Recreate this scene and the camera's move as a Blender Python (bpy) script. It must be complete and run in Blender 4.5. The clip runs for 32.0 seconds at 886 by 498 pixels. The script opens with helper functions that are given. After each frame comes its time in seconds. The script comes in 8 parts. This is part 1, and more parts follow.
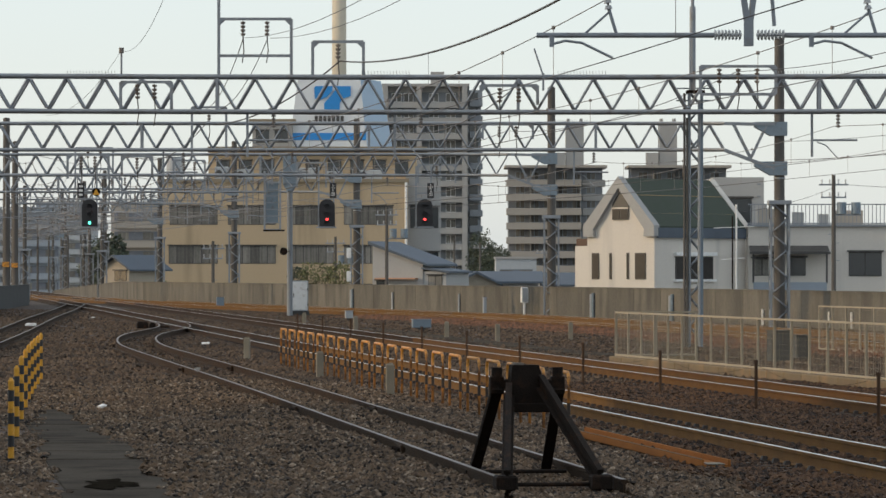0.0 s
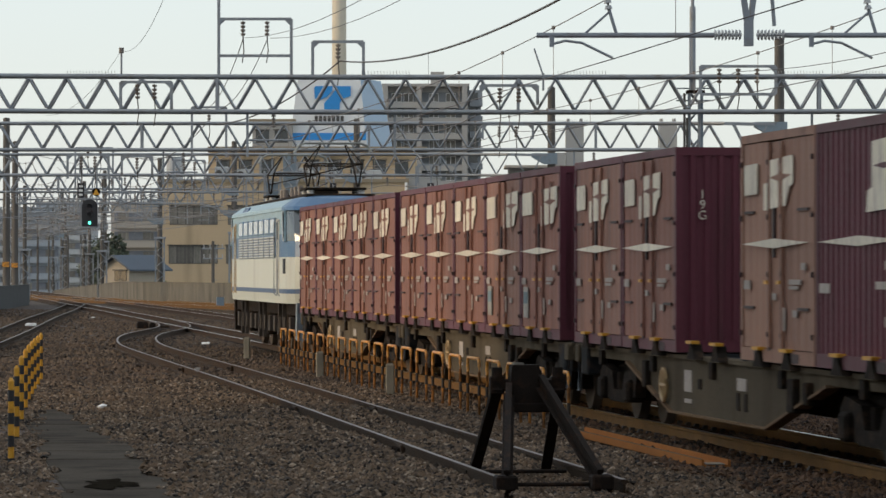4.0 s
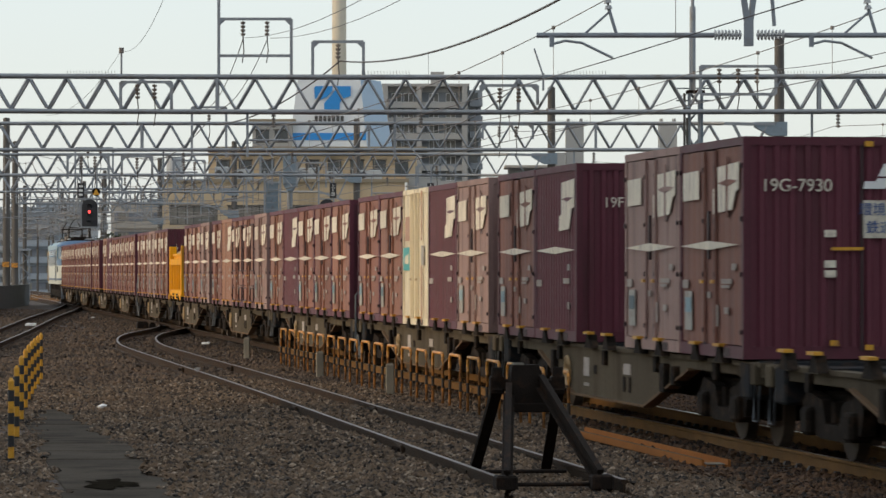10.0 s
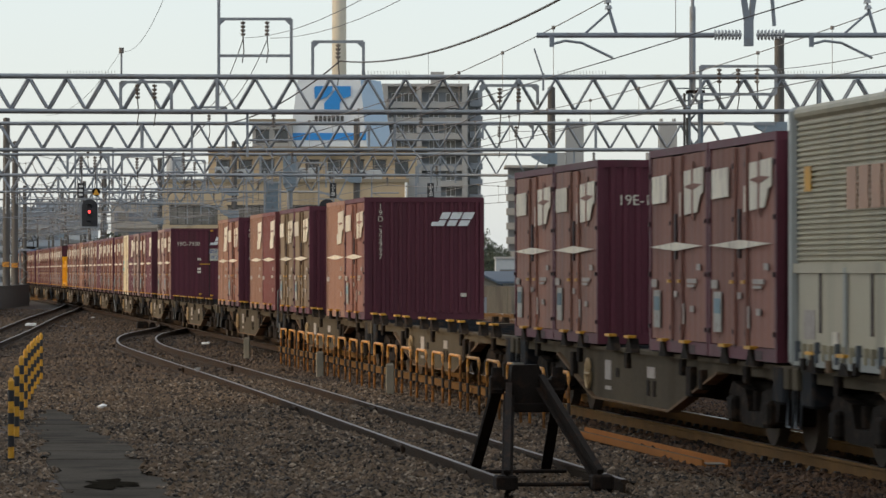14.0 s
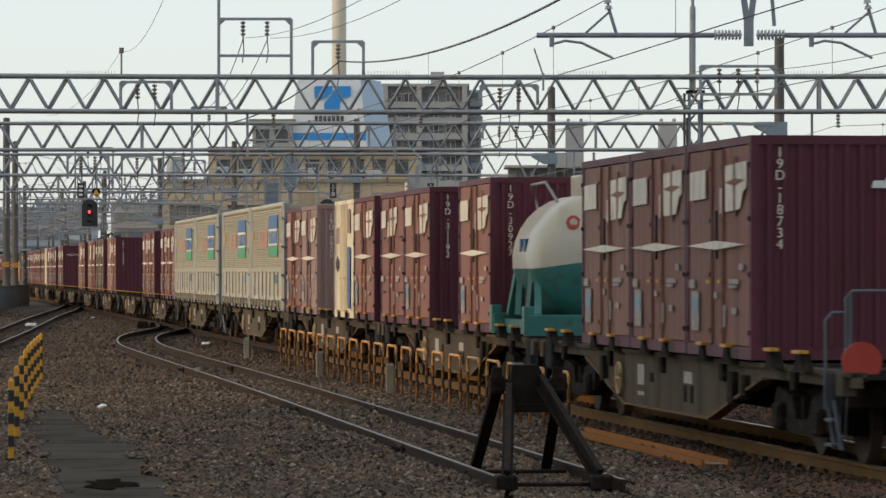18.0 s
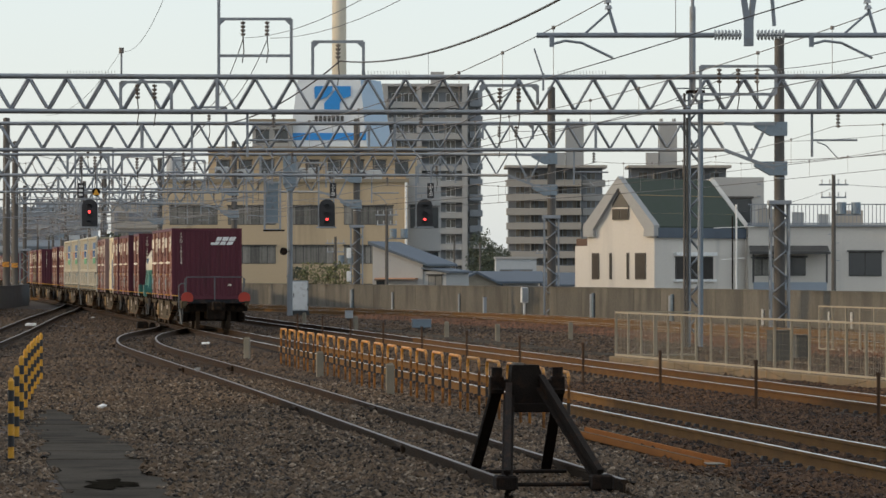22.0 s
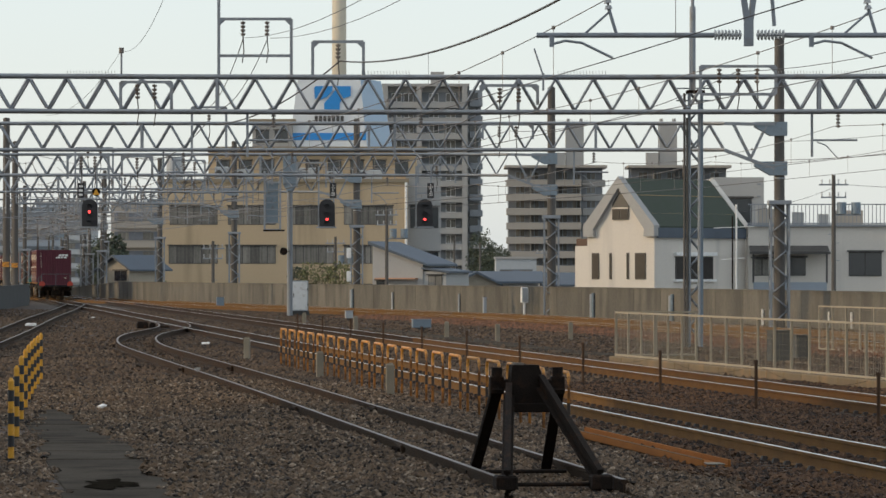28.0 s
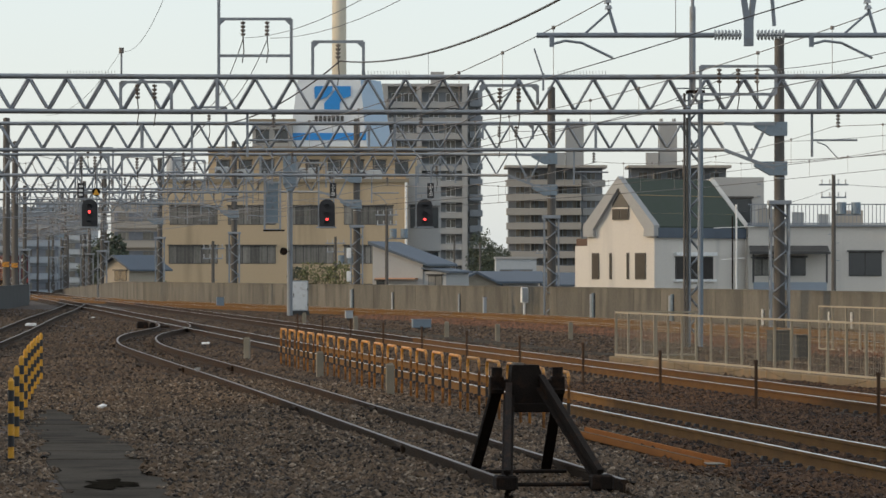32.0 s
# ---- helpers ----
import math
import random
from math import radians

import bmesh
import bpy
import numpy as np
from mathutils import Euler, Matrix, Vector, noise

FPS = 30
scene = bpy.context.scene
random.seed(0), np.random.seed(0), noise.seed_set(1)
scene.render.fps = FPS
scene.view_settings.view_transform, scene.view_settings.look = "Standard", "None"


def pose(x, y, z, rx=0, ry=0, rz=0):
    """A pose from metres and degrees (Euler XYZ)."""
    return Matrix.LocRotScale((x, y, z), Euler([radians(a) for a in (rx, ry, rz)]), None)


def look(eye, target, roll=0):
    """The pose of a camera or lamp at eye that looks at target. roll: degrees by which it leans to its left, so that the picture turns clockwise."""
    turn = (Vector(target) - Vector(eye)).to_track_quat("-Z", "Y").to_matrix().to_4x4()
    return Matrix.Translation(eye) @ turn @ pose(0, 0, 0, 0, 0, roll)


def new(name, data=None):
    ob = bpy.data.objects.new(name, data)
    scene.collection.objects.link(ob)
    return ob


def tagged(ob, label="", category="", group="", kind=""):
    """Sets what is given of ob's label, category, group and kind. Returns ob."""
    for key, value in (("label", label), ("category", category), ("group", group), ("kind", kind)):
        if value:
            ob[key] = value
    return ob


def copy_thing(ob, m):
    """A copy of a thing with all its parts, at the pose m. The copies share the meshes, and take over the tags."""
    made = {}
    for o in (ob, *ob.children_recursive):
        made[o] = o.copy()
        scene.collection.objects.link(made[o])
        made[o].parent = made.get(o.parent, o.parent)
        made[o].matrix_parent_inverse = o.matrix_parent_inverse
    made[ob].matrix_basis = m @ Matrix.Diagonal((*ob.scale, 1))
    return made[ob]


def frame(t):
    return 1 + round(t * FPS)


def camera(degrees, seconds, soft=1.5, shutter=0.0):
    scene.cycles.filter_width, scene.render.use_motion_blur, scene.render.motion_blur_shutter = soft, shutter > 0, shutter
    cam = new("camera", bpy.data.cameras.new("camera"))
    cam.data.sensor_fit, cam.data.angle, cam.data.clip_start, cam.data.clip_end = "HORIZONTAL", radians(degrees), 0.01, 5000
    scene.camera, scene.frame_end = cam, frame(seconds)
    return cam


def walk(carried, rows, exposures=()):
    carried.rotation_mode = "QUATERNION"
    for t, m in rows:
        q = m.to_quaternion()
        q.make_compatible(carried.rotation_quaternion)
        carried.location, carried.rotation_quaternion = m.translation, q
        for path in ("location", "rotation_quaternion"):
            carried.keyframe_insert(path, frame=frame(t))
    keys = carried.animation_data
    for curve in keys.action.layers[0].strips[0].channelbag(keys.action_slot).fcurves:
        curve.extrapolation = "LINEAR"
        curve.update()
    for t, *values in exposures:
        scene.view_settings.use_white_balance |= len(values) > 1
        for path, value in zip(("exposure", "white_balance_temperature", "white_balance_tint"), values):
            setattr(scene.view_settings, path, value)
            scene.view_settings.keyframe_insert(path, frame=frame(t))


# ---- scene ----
# ---- the camera and its walk ----
cam = camera(12.69, 32.0, soft=1.5, shutter=0.18)
EYE = (0.0, 0.0, 2.0)
CAM_POSE = look(EYE, (0.0, 1000.0, 2.0 + 1000.0 * math.tan(0.00557)))
walk(cam, [(0.0, CAM_POSE), (32.0, CAM_POSE)], [(0.0, 0.6, 6680, 10), (32.0, 0.6, 6680, 10)])

# ---- world, sun, exposure ----
SUN_AZ, SUN_EL = radians(-98.0), radians(15.0)
world = bpy.data.worlds.new("sky")
scene.world = world
world.use_nodes = True
wn = world.node_tree.nodes
sky = wn.new("ShaderNodeTexSky")
sky.sky_type = "NISHITA"
sky.sun_disc = False
sky.sun_elevation, sky.sun_rotation = SUN_EL, SUN_AZ
sky.air_density, sky.dust_density, sky.ozone_density = 1.0, 1.2, 2.0
wn["Background"].inputs[1].default_value = 0.15
# a high thin haze lies over the blue
haze = wn.new("ShaderNodeMix")
haze.data_type = "RGBA"
haze.inputs[0].default_value = 0.66
haze.inputs[7].default_value = (3.75, 4.05, 4.30, 1)
world.node_tree.links.new(sky.outputs[0], haze.inputs[6])
world.node_tree.links.new(haze.outputs[2], wn["Background"].inputs[0])
sun_data = bpy.data.lights.new("sun", "SUN")
sun_data.energy, sun_data.angle, sun_data.color = 0.92, radians(1.2), (1.0, 0.76, 0.48)
sun = new("sun", sun_data)
sun_dir = Vector((math.sin(SUN_AZ) * math.cos(SUN_EL), math.cos(SUN_AZ) * math.cos(SUN_EL), math.sin(SUN_EL)))
sun.matrix_world = look(sun_dir * 300, (0, 0, 0))


# ---- materials ----
def mat(name, col, rough=0.6, metal=0.0, var=0.15, scale=3.0, fine=40.0, bump=0.15, dirt=None, dirt_amt=0.35,
        streak=0.0, rnd=0.0, emit=None, spec=0.5, island=0.0):
    """A surface with variation at two scales, fine relief, optional dirt, streaks and a change from piece to piece."""
    m = bpy.data.materials.new(name)
    m.use_nodes = True
    nt, ns = m.node_tree, m.node_tree.nodes
    b = ns["Principled BSDF"]
    L = nt.links.new
    co = ns.new("ShaderNodeTexCoord")
    n1, n2 = ns.new("ShaderNodeTexNoise"), ns.new("ShaderNodeTexNoise")
    n1.inputs["Scale"].default_value, n2.inputs["Scale"].default_value = scale, fine
    n1.inputs["Detail"].default_value = n2.inputs["Detail"].default_value = 5
    mp = ns.new("ShaderNodeMapping")
    if streak:
        mp.inputs["Scale"].default_value = (1, 1, 1.0 / (1 + 12 * streak))
    L(co.outputs["Object"], mp.inputs["Vector"])
    if rnd:
        shift = ns.new("ShaderNodeMath")
        shift.operation = "MULTIPLY"
        shift.inputs[1].default_value = 37.0
        L(ns.new("ShaderNodeObjectInfo").outputs["Random"], shift.inputs[0])
        L(shift.outputs[0], mp.inputs["Location"])
    L(mp.outputs[0], n1.inputs["Vector"])
    L(co.outputs["Object"], n2.inputs["Vector"])
    add = ns.new("ShaderNodeMath")
    add.operation = "MULTIPLY_ADD"
    add.inputs[1].default_value = 0.6
    L(n1.outputs[0], add.inputs[0])
    half = ns.new("ShaderNodeMath")
    half.operation = "MULTIPLY"
    half.inputs[1].default_value = 0.4
    L(n2.outputs[0], half.inputs[0])
    L(half.outputs[0], add.inputs[2])
    ramp = ns.new("ShaderNodeMapRange")
    ramp.inputs[1].default_value, ramp.inputs[2].default_value = 0.3, 0.7
    ramp.inputs[3].default_value, ramp.inputs[4].default_value = 1 - var, 1 + var
    L(add.outputs[0], ramp.inputs[0])
    fac = ramp.outputs[0]
    for amount, node, sock in ((rnd, "ShaderNodeObjectInfo", "Random"), (island, "ShaderNodeNewGeometry", "Random Per Island")):
        if amount:
            oi = ns.new(node)
            r2 = ns.new("ShaderNodeMapRange")
            r2.inputs[3].default_value, r2.inputs[4].default_value = 1 - amount, 1 + amount
            L(oi.outputs[sock], r2.inputs[0])
            mu = ns.new("ShaderNodeMath")
            mu.operation = "MULTIPLY"
            L(fac, mu.inputs[0])
            L(r2.outputs[0], mu.inputs[1])
            fac = mu.outputs[0]
    vm = ns.new("ShaderNodeVectorMath")
    vm.operation = "SCALE"
    vm.inputs[0].default_value = col[:3]
    L(fac, vm.inputs["Scale"])
    out = vm.outputs[0]
    if dirt:
        n3 = ns.new("ShaderNodeTexNoise")
        n3.inputs["Scale"].default_value, n3.inputs["Detail"].default_value = scale * 1.7, 8
        L(mp.outputs[0], n3.inputs["Vector"])
        mr = ns.new("ShaderNodeMapRange")
        mr.inputs[1].default_value, mr.inputs[2].default_value = 0.62 - 0.3 * dirt_amt, 0.78 - 0.2 * dirt_amt
        mr.inputs[4].default_value = 0.85
        L(n3.outputs[0], mr.inputs[0])
        mx = ns.new("ShaderNodeMix")
        mx.data_type = "RGBA"
        L(mr.outputs[0], mx.inputs[0])
        L(out, mx.inputs[6])
        mx.inputs[7].default_value = (*dirt, 1)
        out = mx.outputs[2]
    L(out, b.inputs["Base Color"])
    b.inputs["Metallic"].default_value = metal
    b.inputs["Specular IOR Level"].default_value = spec
    rr = ns.new("ShaderNodeMapRange")
    rr.inputs[3].default_value, rr.inputs[4].default_value = max(0.05, rough - 0.12), min(1, rough + 0.12)
    L(n1.outputs[0], rr.inputs[0])
    L(rr.outputs[0], b.inputs["Roughness"])
    if bump:
        bp = ns.new("ShaderNodeBump")
        bp.inputs["Strength"].default_value = bump
        bp.inputs["Distance"].default_value = 0.02
        L(n2.outputs[0], bp.inputs["Height"])
        L(bp.outputs[0], b.inputs["Normal"])
    if emit:
        b.inputs["Emission Color"].default_value = (*emit[:3], 1)
        b.inputs["Emission Strength"].default_value = emit[3]
    return m


RUST = (0.16, 0.07, 0.03)
M = dict(
    ballast=mat("ballast", (0.048, 0.032, 0.021), 0.95, var=0.4, scale=0.45, fine=14, bump=1.0, dirt=(0.09, 0.05, 0.03)),
    stone=mat("ballast_stone", (0.090, 0.059, 0.035), 0.9, var=0.35, scale=0.5, fine=30, island=0.97, dirt=(0.125, 0.075, 0.04), dirt_amt=0.3),
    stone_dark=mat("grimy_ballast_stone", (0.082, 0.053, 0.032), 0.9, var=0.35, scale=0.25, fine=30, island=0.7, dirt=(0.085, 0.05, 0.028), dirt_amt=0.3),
    city=mat("city_ground", (0.12, 0.115, 0.11), 0.9, var=0.25, scale=0.05, fine=1),
    rail_side=mat("rusty_rail", (0.165, 0.088, 0.031), 0.85, spec=0.15, var=0.3, scale=2, fine=60, bump=0.3),
    rail_top=mat("polished_rail", (0.62, 0.60, 0.57), 0.30, 1.0, var=0.12),
    rail_old=mat("dull_rail", (0.044, 0.028, 0.018), 0.8, spec=0.1, var=0.3, scale=2, fine=60, bump=0.3),
    rail_oldtop=mat("dull_rail_head", (0.17, 0.14, 0.12), 0.5, 0.4, spec=0.3, var=0.25),
    sleeper=mat("sleeper_concrete", (0.062, 0.043, 0.029), 0.9, var=0.25, scale=2, fine=25, rnd=0.2),
    clip=mat("rail_fastening", (0.030, 0.020, 0.013), 0.7, var=0.3),
    concrete=mat("weathered_concrete", (0.135, 0.122, 0.098), 0.88, var=0.35, scale=0.5, fine=7, bump=0.25, dirt=(0.066, 0.060, 0.049), streak=0.16, dirt_amt=0.46, rnd=0.12),
    concrete_dark=mat("dark_concrete", (0.055, 0.058, 0.057), 0.88, var=0.25, scale=0.5, fine=12, dirt=(0.035, 0.037, 0.036), streak=1.0),
    slab=mat("cover_slab_concrete", (0.072, 0.060, 0.047), 0.95, spec=0.02, var=0.4, scale=0.9, fine=22, bump=0.3, rnd=0.15, dirt=(0.032, 0.026, 0.02)),
    steel=mat("galvanised_steel", (0.27, 0.29, 0.31), 0.55, 0.25, var=0.12, scale=1.0, fine=20, dirt=(0.2, 0.18, 0.16), dirt_amt=0.2),
    steel_blue=mat("blue_grey_steel", (0.2, 0.25, 0.29), 0.55, 0.2, var=0.14, dirt=(0.16, 0.14, 0.12), dirt_amt=0.2),
    pole=mat("brown_concrete_pole", (0.105, 0.095, 0.085), 0.85, var=0.2, scale=1.2, fine=14, streak=0.6),
    wire=mat("wire_copper", (0.10, 0.09, 0.085), 0.5, 0.6, var=0.1),
    wire_thin=mat("thin_wire", (0.22, 0.20, 0.19), 0.5, 0.5, var=0.1),
    insul=mat("insulator_porcelain", (0.45, 0.45, 0.44), 0.25, var=0.1),
    insul_b=mat("insulator_brown", (0.150, 0.125, 0.110), 0.25, var=0.1),
    post_rust=mat("rusty_brown_post", (0.075, 0.045, 0.028), 0.8, spec=0.15, var=0.3, scale=5),
    black=mat("black_paint", (0.018, 0.018, 0.02), 0.5, var=0.2),
    iron=mat("black_iron", (0.019, 0.014, 0.011), 0.75, 0.0, spec=0.08, var=0.35, scale=4, fine=50, bump=0.4, dirt=(0.045, 0.024, 0.014), dirt_amt=0.3),
    yellow=mat("yellow_paint", (0.62, 0.30, 0.02), 0.5, var=0.18, scale=5, dirt=(0.22, 0.10, 0.03), dirt_amt=0.25),
    hoop=mat("orange_hoop_paint", (0.720, 0.310, 0.040), 0.5, var=0.25, scale=6, fine=30, dirt=(0.10, 0.04, 0.015), dirt_amt=0.6),
    hoop_rust=mat("worn_hoop_paint", (0.26, 0.105, 0.022), 0.7, spec=0.2, var=0.4, scale=5, fine=30, dirt=(0.06, 0.03, 0.015), dirt_amt=0.6),
    dark_glass=mat("dark_window_glass", (0.030, 0.026, 0.024), 0.35, var=0.3, scale=3, bump=0, spec=0.25),
    white=mat("white_paint", (0.78, 0.77, 0.74), 0.6, var=0.08, dirt=(0.5, 0.45, 0.38), dirt_amt=0.2),
    white_worn=mat("worn_white_sticker", (0.700, 0.630, 0.500), 0.6, var=0.15, scale=5, fine=20, dirt=(0.36, 0.28, 0.23), dirt_amt=0.35, streak=0.3, rnd=0.12),
    letter=mat("worn_lettering_paint", (0.38, 0.33, 0.29), 0.7, spec=0.2, var=0.25, scale=6, fine=30, rnd=0.1),
    post_white=mat("white_marker_concrete", (0.220, 0.195, 0.145), 0.8, var=0.2, dirt=(0.25, 0.2, 0.15)),
    red_disc=mat("red_disc_paint", (0.40, 0.04, 0.02), 0.5, var=0.12),
    fence=mat("fence_paint", (0.330, 0.280, 0.200), 0.6, var=0.15, dirt=(0.35, 0.26, 0.15)),
    fence_base=mat("fence_kerb", (0.17, 0.125, 0.072), 0.85, var=0.2, scale=1.5, dirt=(0.25, 0.16, 0.08), rnd=0.1),
    glass=mat("window_glass", (0.02, 0.025, 0.03), 0.08, var=0.1, bump=0, spec=0.8),
    curtain=mat("curtained_window", (0.16, 0.15, 0.13), 0.6, var=0.5, scale=4, fine=12, streak=1.0, rnd=0.4, bump=0),
    leaf=mat("leaf_green", (0.055, 0.068, 0.042), 0.75, var=0.35, scale=0.6, fine=4, island=0.45),
    leaf_y=mat("leaf_dry", (0.17, 0.17, 0.075), 0.75, var=0.35, scale=0.8, fine=4, island=0.4),
    bark=mat("bark", (0.10, 0.075, 0.05), 0.9, var=0.3),
)


# ---- builders ----
def part(name, bm, material, parent=None, label="", smooth=False, at=None):
    """One mesh object from a bmesh, under a thing or a part."""
    me = bpy.data.meshes.new(name)
    bm.to_mesh(me)
    bm.free()
    mats = material if isinstance(material, (list, tuple)) else [material]
    for m in mats:
        me.materials.append(m)
    if smooth:
        for p in me.polygons:
            p.use_smooth = True
    ob = new(name, me)
    if parent is not None:
        ob.parent = parent
    if at is not None:
        ob.matrix_basis = at
    if label:
        ob["label"] = label
    return ob


def again(ob, m, parent=None):
    """Another object on the same mesh."""
    o = new(ob.name.split(".")[0], ob.data)
    o.parent = parent if parent is not None else ob.parent
    o.matrix_basis = m
    if "label" in ob:
        o["label"] = ob["label"]
    return o


def thing(name, label, category, m=None, group="", kind=""):
    ob = new(name)
    if m is not None:
        ob.matrix_basis = m
    return tagged(ob, label, category, group, kind)


def B():
    return bmesh.new()


def box(bm, c, s, m=None, bev=0.0, mi=0):
    """A box with centre c and sizes s, turned by m."""
    r = bmesh.ops.create_cube(bm, size=1.0)
    vs = r["verts"]
    for v in vs:
        v.co = Vector((v.co.x * s[0], v.co.y * s[1], v.co.z * s[2]))
    fs = {f for v in vs for f in v.link_faces}
    if bev:
        g = bmesh.ops.bevel(bm, geom=list({e for v in vs for e in v.link_edges}), offset=bev, segments=1, affect="EDGES")
        vs = list({v for f in g["faces"] for v in f.verts} | {v for v in vs if v.is_valid})
        fs = {f for v in vs for f in v.link_faces}
    t = Matrix.Translation(c) @ (m if m is not None else Matrix())
    bmesh.ops.transform(bm, matrix=t, verts=vs)
    for f in fs:
        f.material_index = mi
    return bm


def cyl(bm, a, b, r, n=10, r2=None, mi=0, caps=True):
    """A round bar from a to b."""
    a, b = Vector(a), Vector(b)
    d = b - a
    res = bmesh.ops.create_cone(bm, cap_ends=caps, segments=n, radius1=r, radius2=r if r2 is None else r2, depth=d.length)
    q = d.to_track_quat("Z", "Y").to_matrix().to_4x4()
    bmesh.ops.transform(bm, matrix=Matrix.Translation((a + b) / 2) @ q, verts=res["verts"])
    if mi:
        for f in {f for v in res["verts"] for f in v.link_faces}:
            f.material_index = mi
    return bm


def bar(bm, a, b, w, h=None, mi=0):
    """A square bar from a to b, w wide and h high."""
    a, b = Vector(a), Vector(b)
    d = b - a
    q = d.to_track_quat("Y", "Z").to_matrix().to_4x4()
    return box(bm, (a + b) / 2, (w, d.length, w if h is None else h), q, mi=mi)


def prism(bm, pts, axis, lo, hi, mi=0):
    """A flat outline pushed from lo to hi along an axis (0, 1 or 2); pts give the two other coordinates in order."""
    def place(p, t):
        c = list(p)
        c.insert(axis, t)
        return c
    A = [bm.verts.new(place(p, lo)) for p in pts]
    C = [bm.verts.new(place(p, hi)) for p in pts]
    fs = [bm.faces.new(A), bm.faces.new(C[::-1])]
    n = len(pts)
    for i in range(n):
        fs.append(bm.faces.new((A[i], C[i], C[(i + 1) % n], A[(i + 1) % n])))
    for f in fs:
        f.material_index = mi
    bmesh.ops.recalc_face_normals(bm, faces=fs)
    return bm


def tube(bm, pts, r, n=6, mi=0):
    """A round bar bent along points."""
    pts = [Vector(p) for p in pts]
    rings = []
    for i, p in enumerate(pts):
        d = (pts[min(i + 1, len(pts) - 1)] - pts[max(i - 1, 0)]).normalized()
        u = d.cross(Vector((0, 0, 1)))
        if u.length < 1e-3:
            u = d.cross(Vector((0, 1, 0)))
        u.normalize()
        w = u.cross(d)
        rings.append([bm.verts.new(p + (u * math.cos(k * math.tau / n) + w * math.sin(k * math.tau / n)) * r) for k in range(n)])
    for a, b in zip(rings, rings[1:]):
        for k in range(n):
            f = bm.faces.new((a[k], a[(k + 1) % n], b[(k + 1) % n], b[k]))
            f.material_index = mi
            f.smooth = True
    bm.faces.new(rings[0])
    bm.faces.new(rings[-1][::-1])
    return bm


def strip(bm, pts, r, n=4):
    """A continuous bar along a zigzag, kept at full thickness between its corners."""
    P = [Vector(q) for q in pts]
    fine = [P[0]]
    for a, b in zip(P, P[1:]):
        fine += [a.lerp(b, 0.06), a.lerp(b, 0.94)]
    fine.append(P[-1])
    return tube(bm, fine, r, n)


def sag(a, b, drop, n=12):
    a, b = Vector(a), Vector(b)
    return [a.lerp(b, i / n) - Vector((0, 0, drop * 4 * (i / n) * (1 - i / n))) for i in range(n + 1)]


def words(name, text, size, m, material, parent, vertical=False, depth=0.004, align="CENTER"):
    """Lettering as a mesh, its middle at the pose m, lying in that pose's xy plane."""
    cu = bpy.data.curves.new(name, "FONT")
    cu.body = "\n".join(text) if vertical else text
    cu.size = size
    cu.align_x, cu.align_y = align, "CENTER"
    if vertical:
        cu.space_line = 0.82
    cu.extrude = depth
    tmp = bpy.data.objects.new("tmp", cu)
    scene.collection.objects.link(tmp)
    dg = bpy.context.evaluated_depsgraph_get()
    me = bpy.data.meshes.new_from_object(tmp.evaluated_get(dg))
    bpy.data.objects.remove(tmp)
    me.materials.clear()
    me.materials.append(material)
    ob = new(name, me)
    ob.parent = parent
    ob.matrix_basis = m
    return ob


# ---- plan: the tracks lie on z = 0 (rail tops) and run away to the left ----
HEAD = 0.1343
ALONG = Vector((-math.sin(HEAD), math.cos(HEAD), 0))
ACROSS = Vector((math.cos(HEAD), math.sin(HEAD), 0))
ORIGIN = Vector((6.5, 30.0, 0))


def on_main(s, l=0.0, z=0.0):
    """A place on the main track: s metres along, l to the right of its middle."""
    return ORIGIN + ALONG * s + ACROSS * l + Vector((0, 0, z))


def main_x(y):
    return 6.5 - 0.1351 * (y - 30)


def second_x(y):
    """The second track bears a little to the right of a straight line beyond the turnouts."""
    return 6.53 - 0.1436 * (y - 64.1) + float(np.interp(y, [50, 110, 155, 205, 240, 320], [-0.06, -0.02, 0.25, 0.46, 0.48, 0.3]))


def smooth_path(pts, step=3.0):
    """A smooth way through (x, y) points."""
    P = [Vector((x, y, 0)) for x, y in pts]
    P = [P[0] * 2 - P[1]] + P + [P[-1] * 2 - P[-2]]
    out = []
    for i in range(1, len(P) - 2):
        a, b, c, d = P[i - 1:i + 3]
        n = max(1, int((c - b).length / step))
        for k in range(n):
            t = k / n
            out.append(0.5 * ((2 * b) + (c - a) * t + (2 * a - 5 * b + 4 * c - d) * t * t + (3 * b - a - 3 * c + d) * t ** 3))
    out.append(P[-2])
    return out


def offset(path, l):
    out = []
    for i, p in enumerate(path):
        d = (path[min(i + 1, len(path) - 1)] - path[max(i - 1, 0)]).normalized()
        out.append(p + Vector((d.y, -d.x, 0)) * l)
    return out


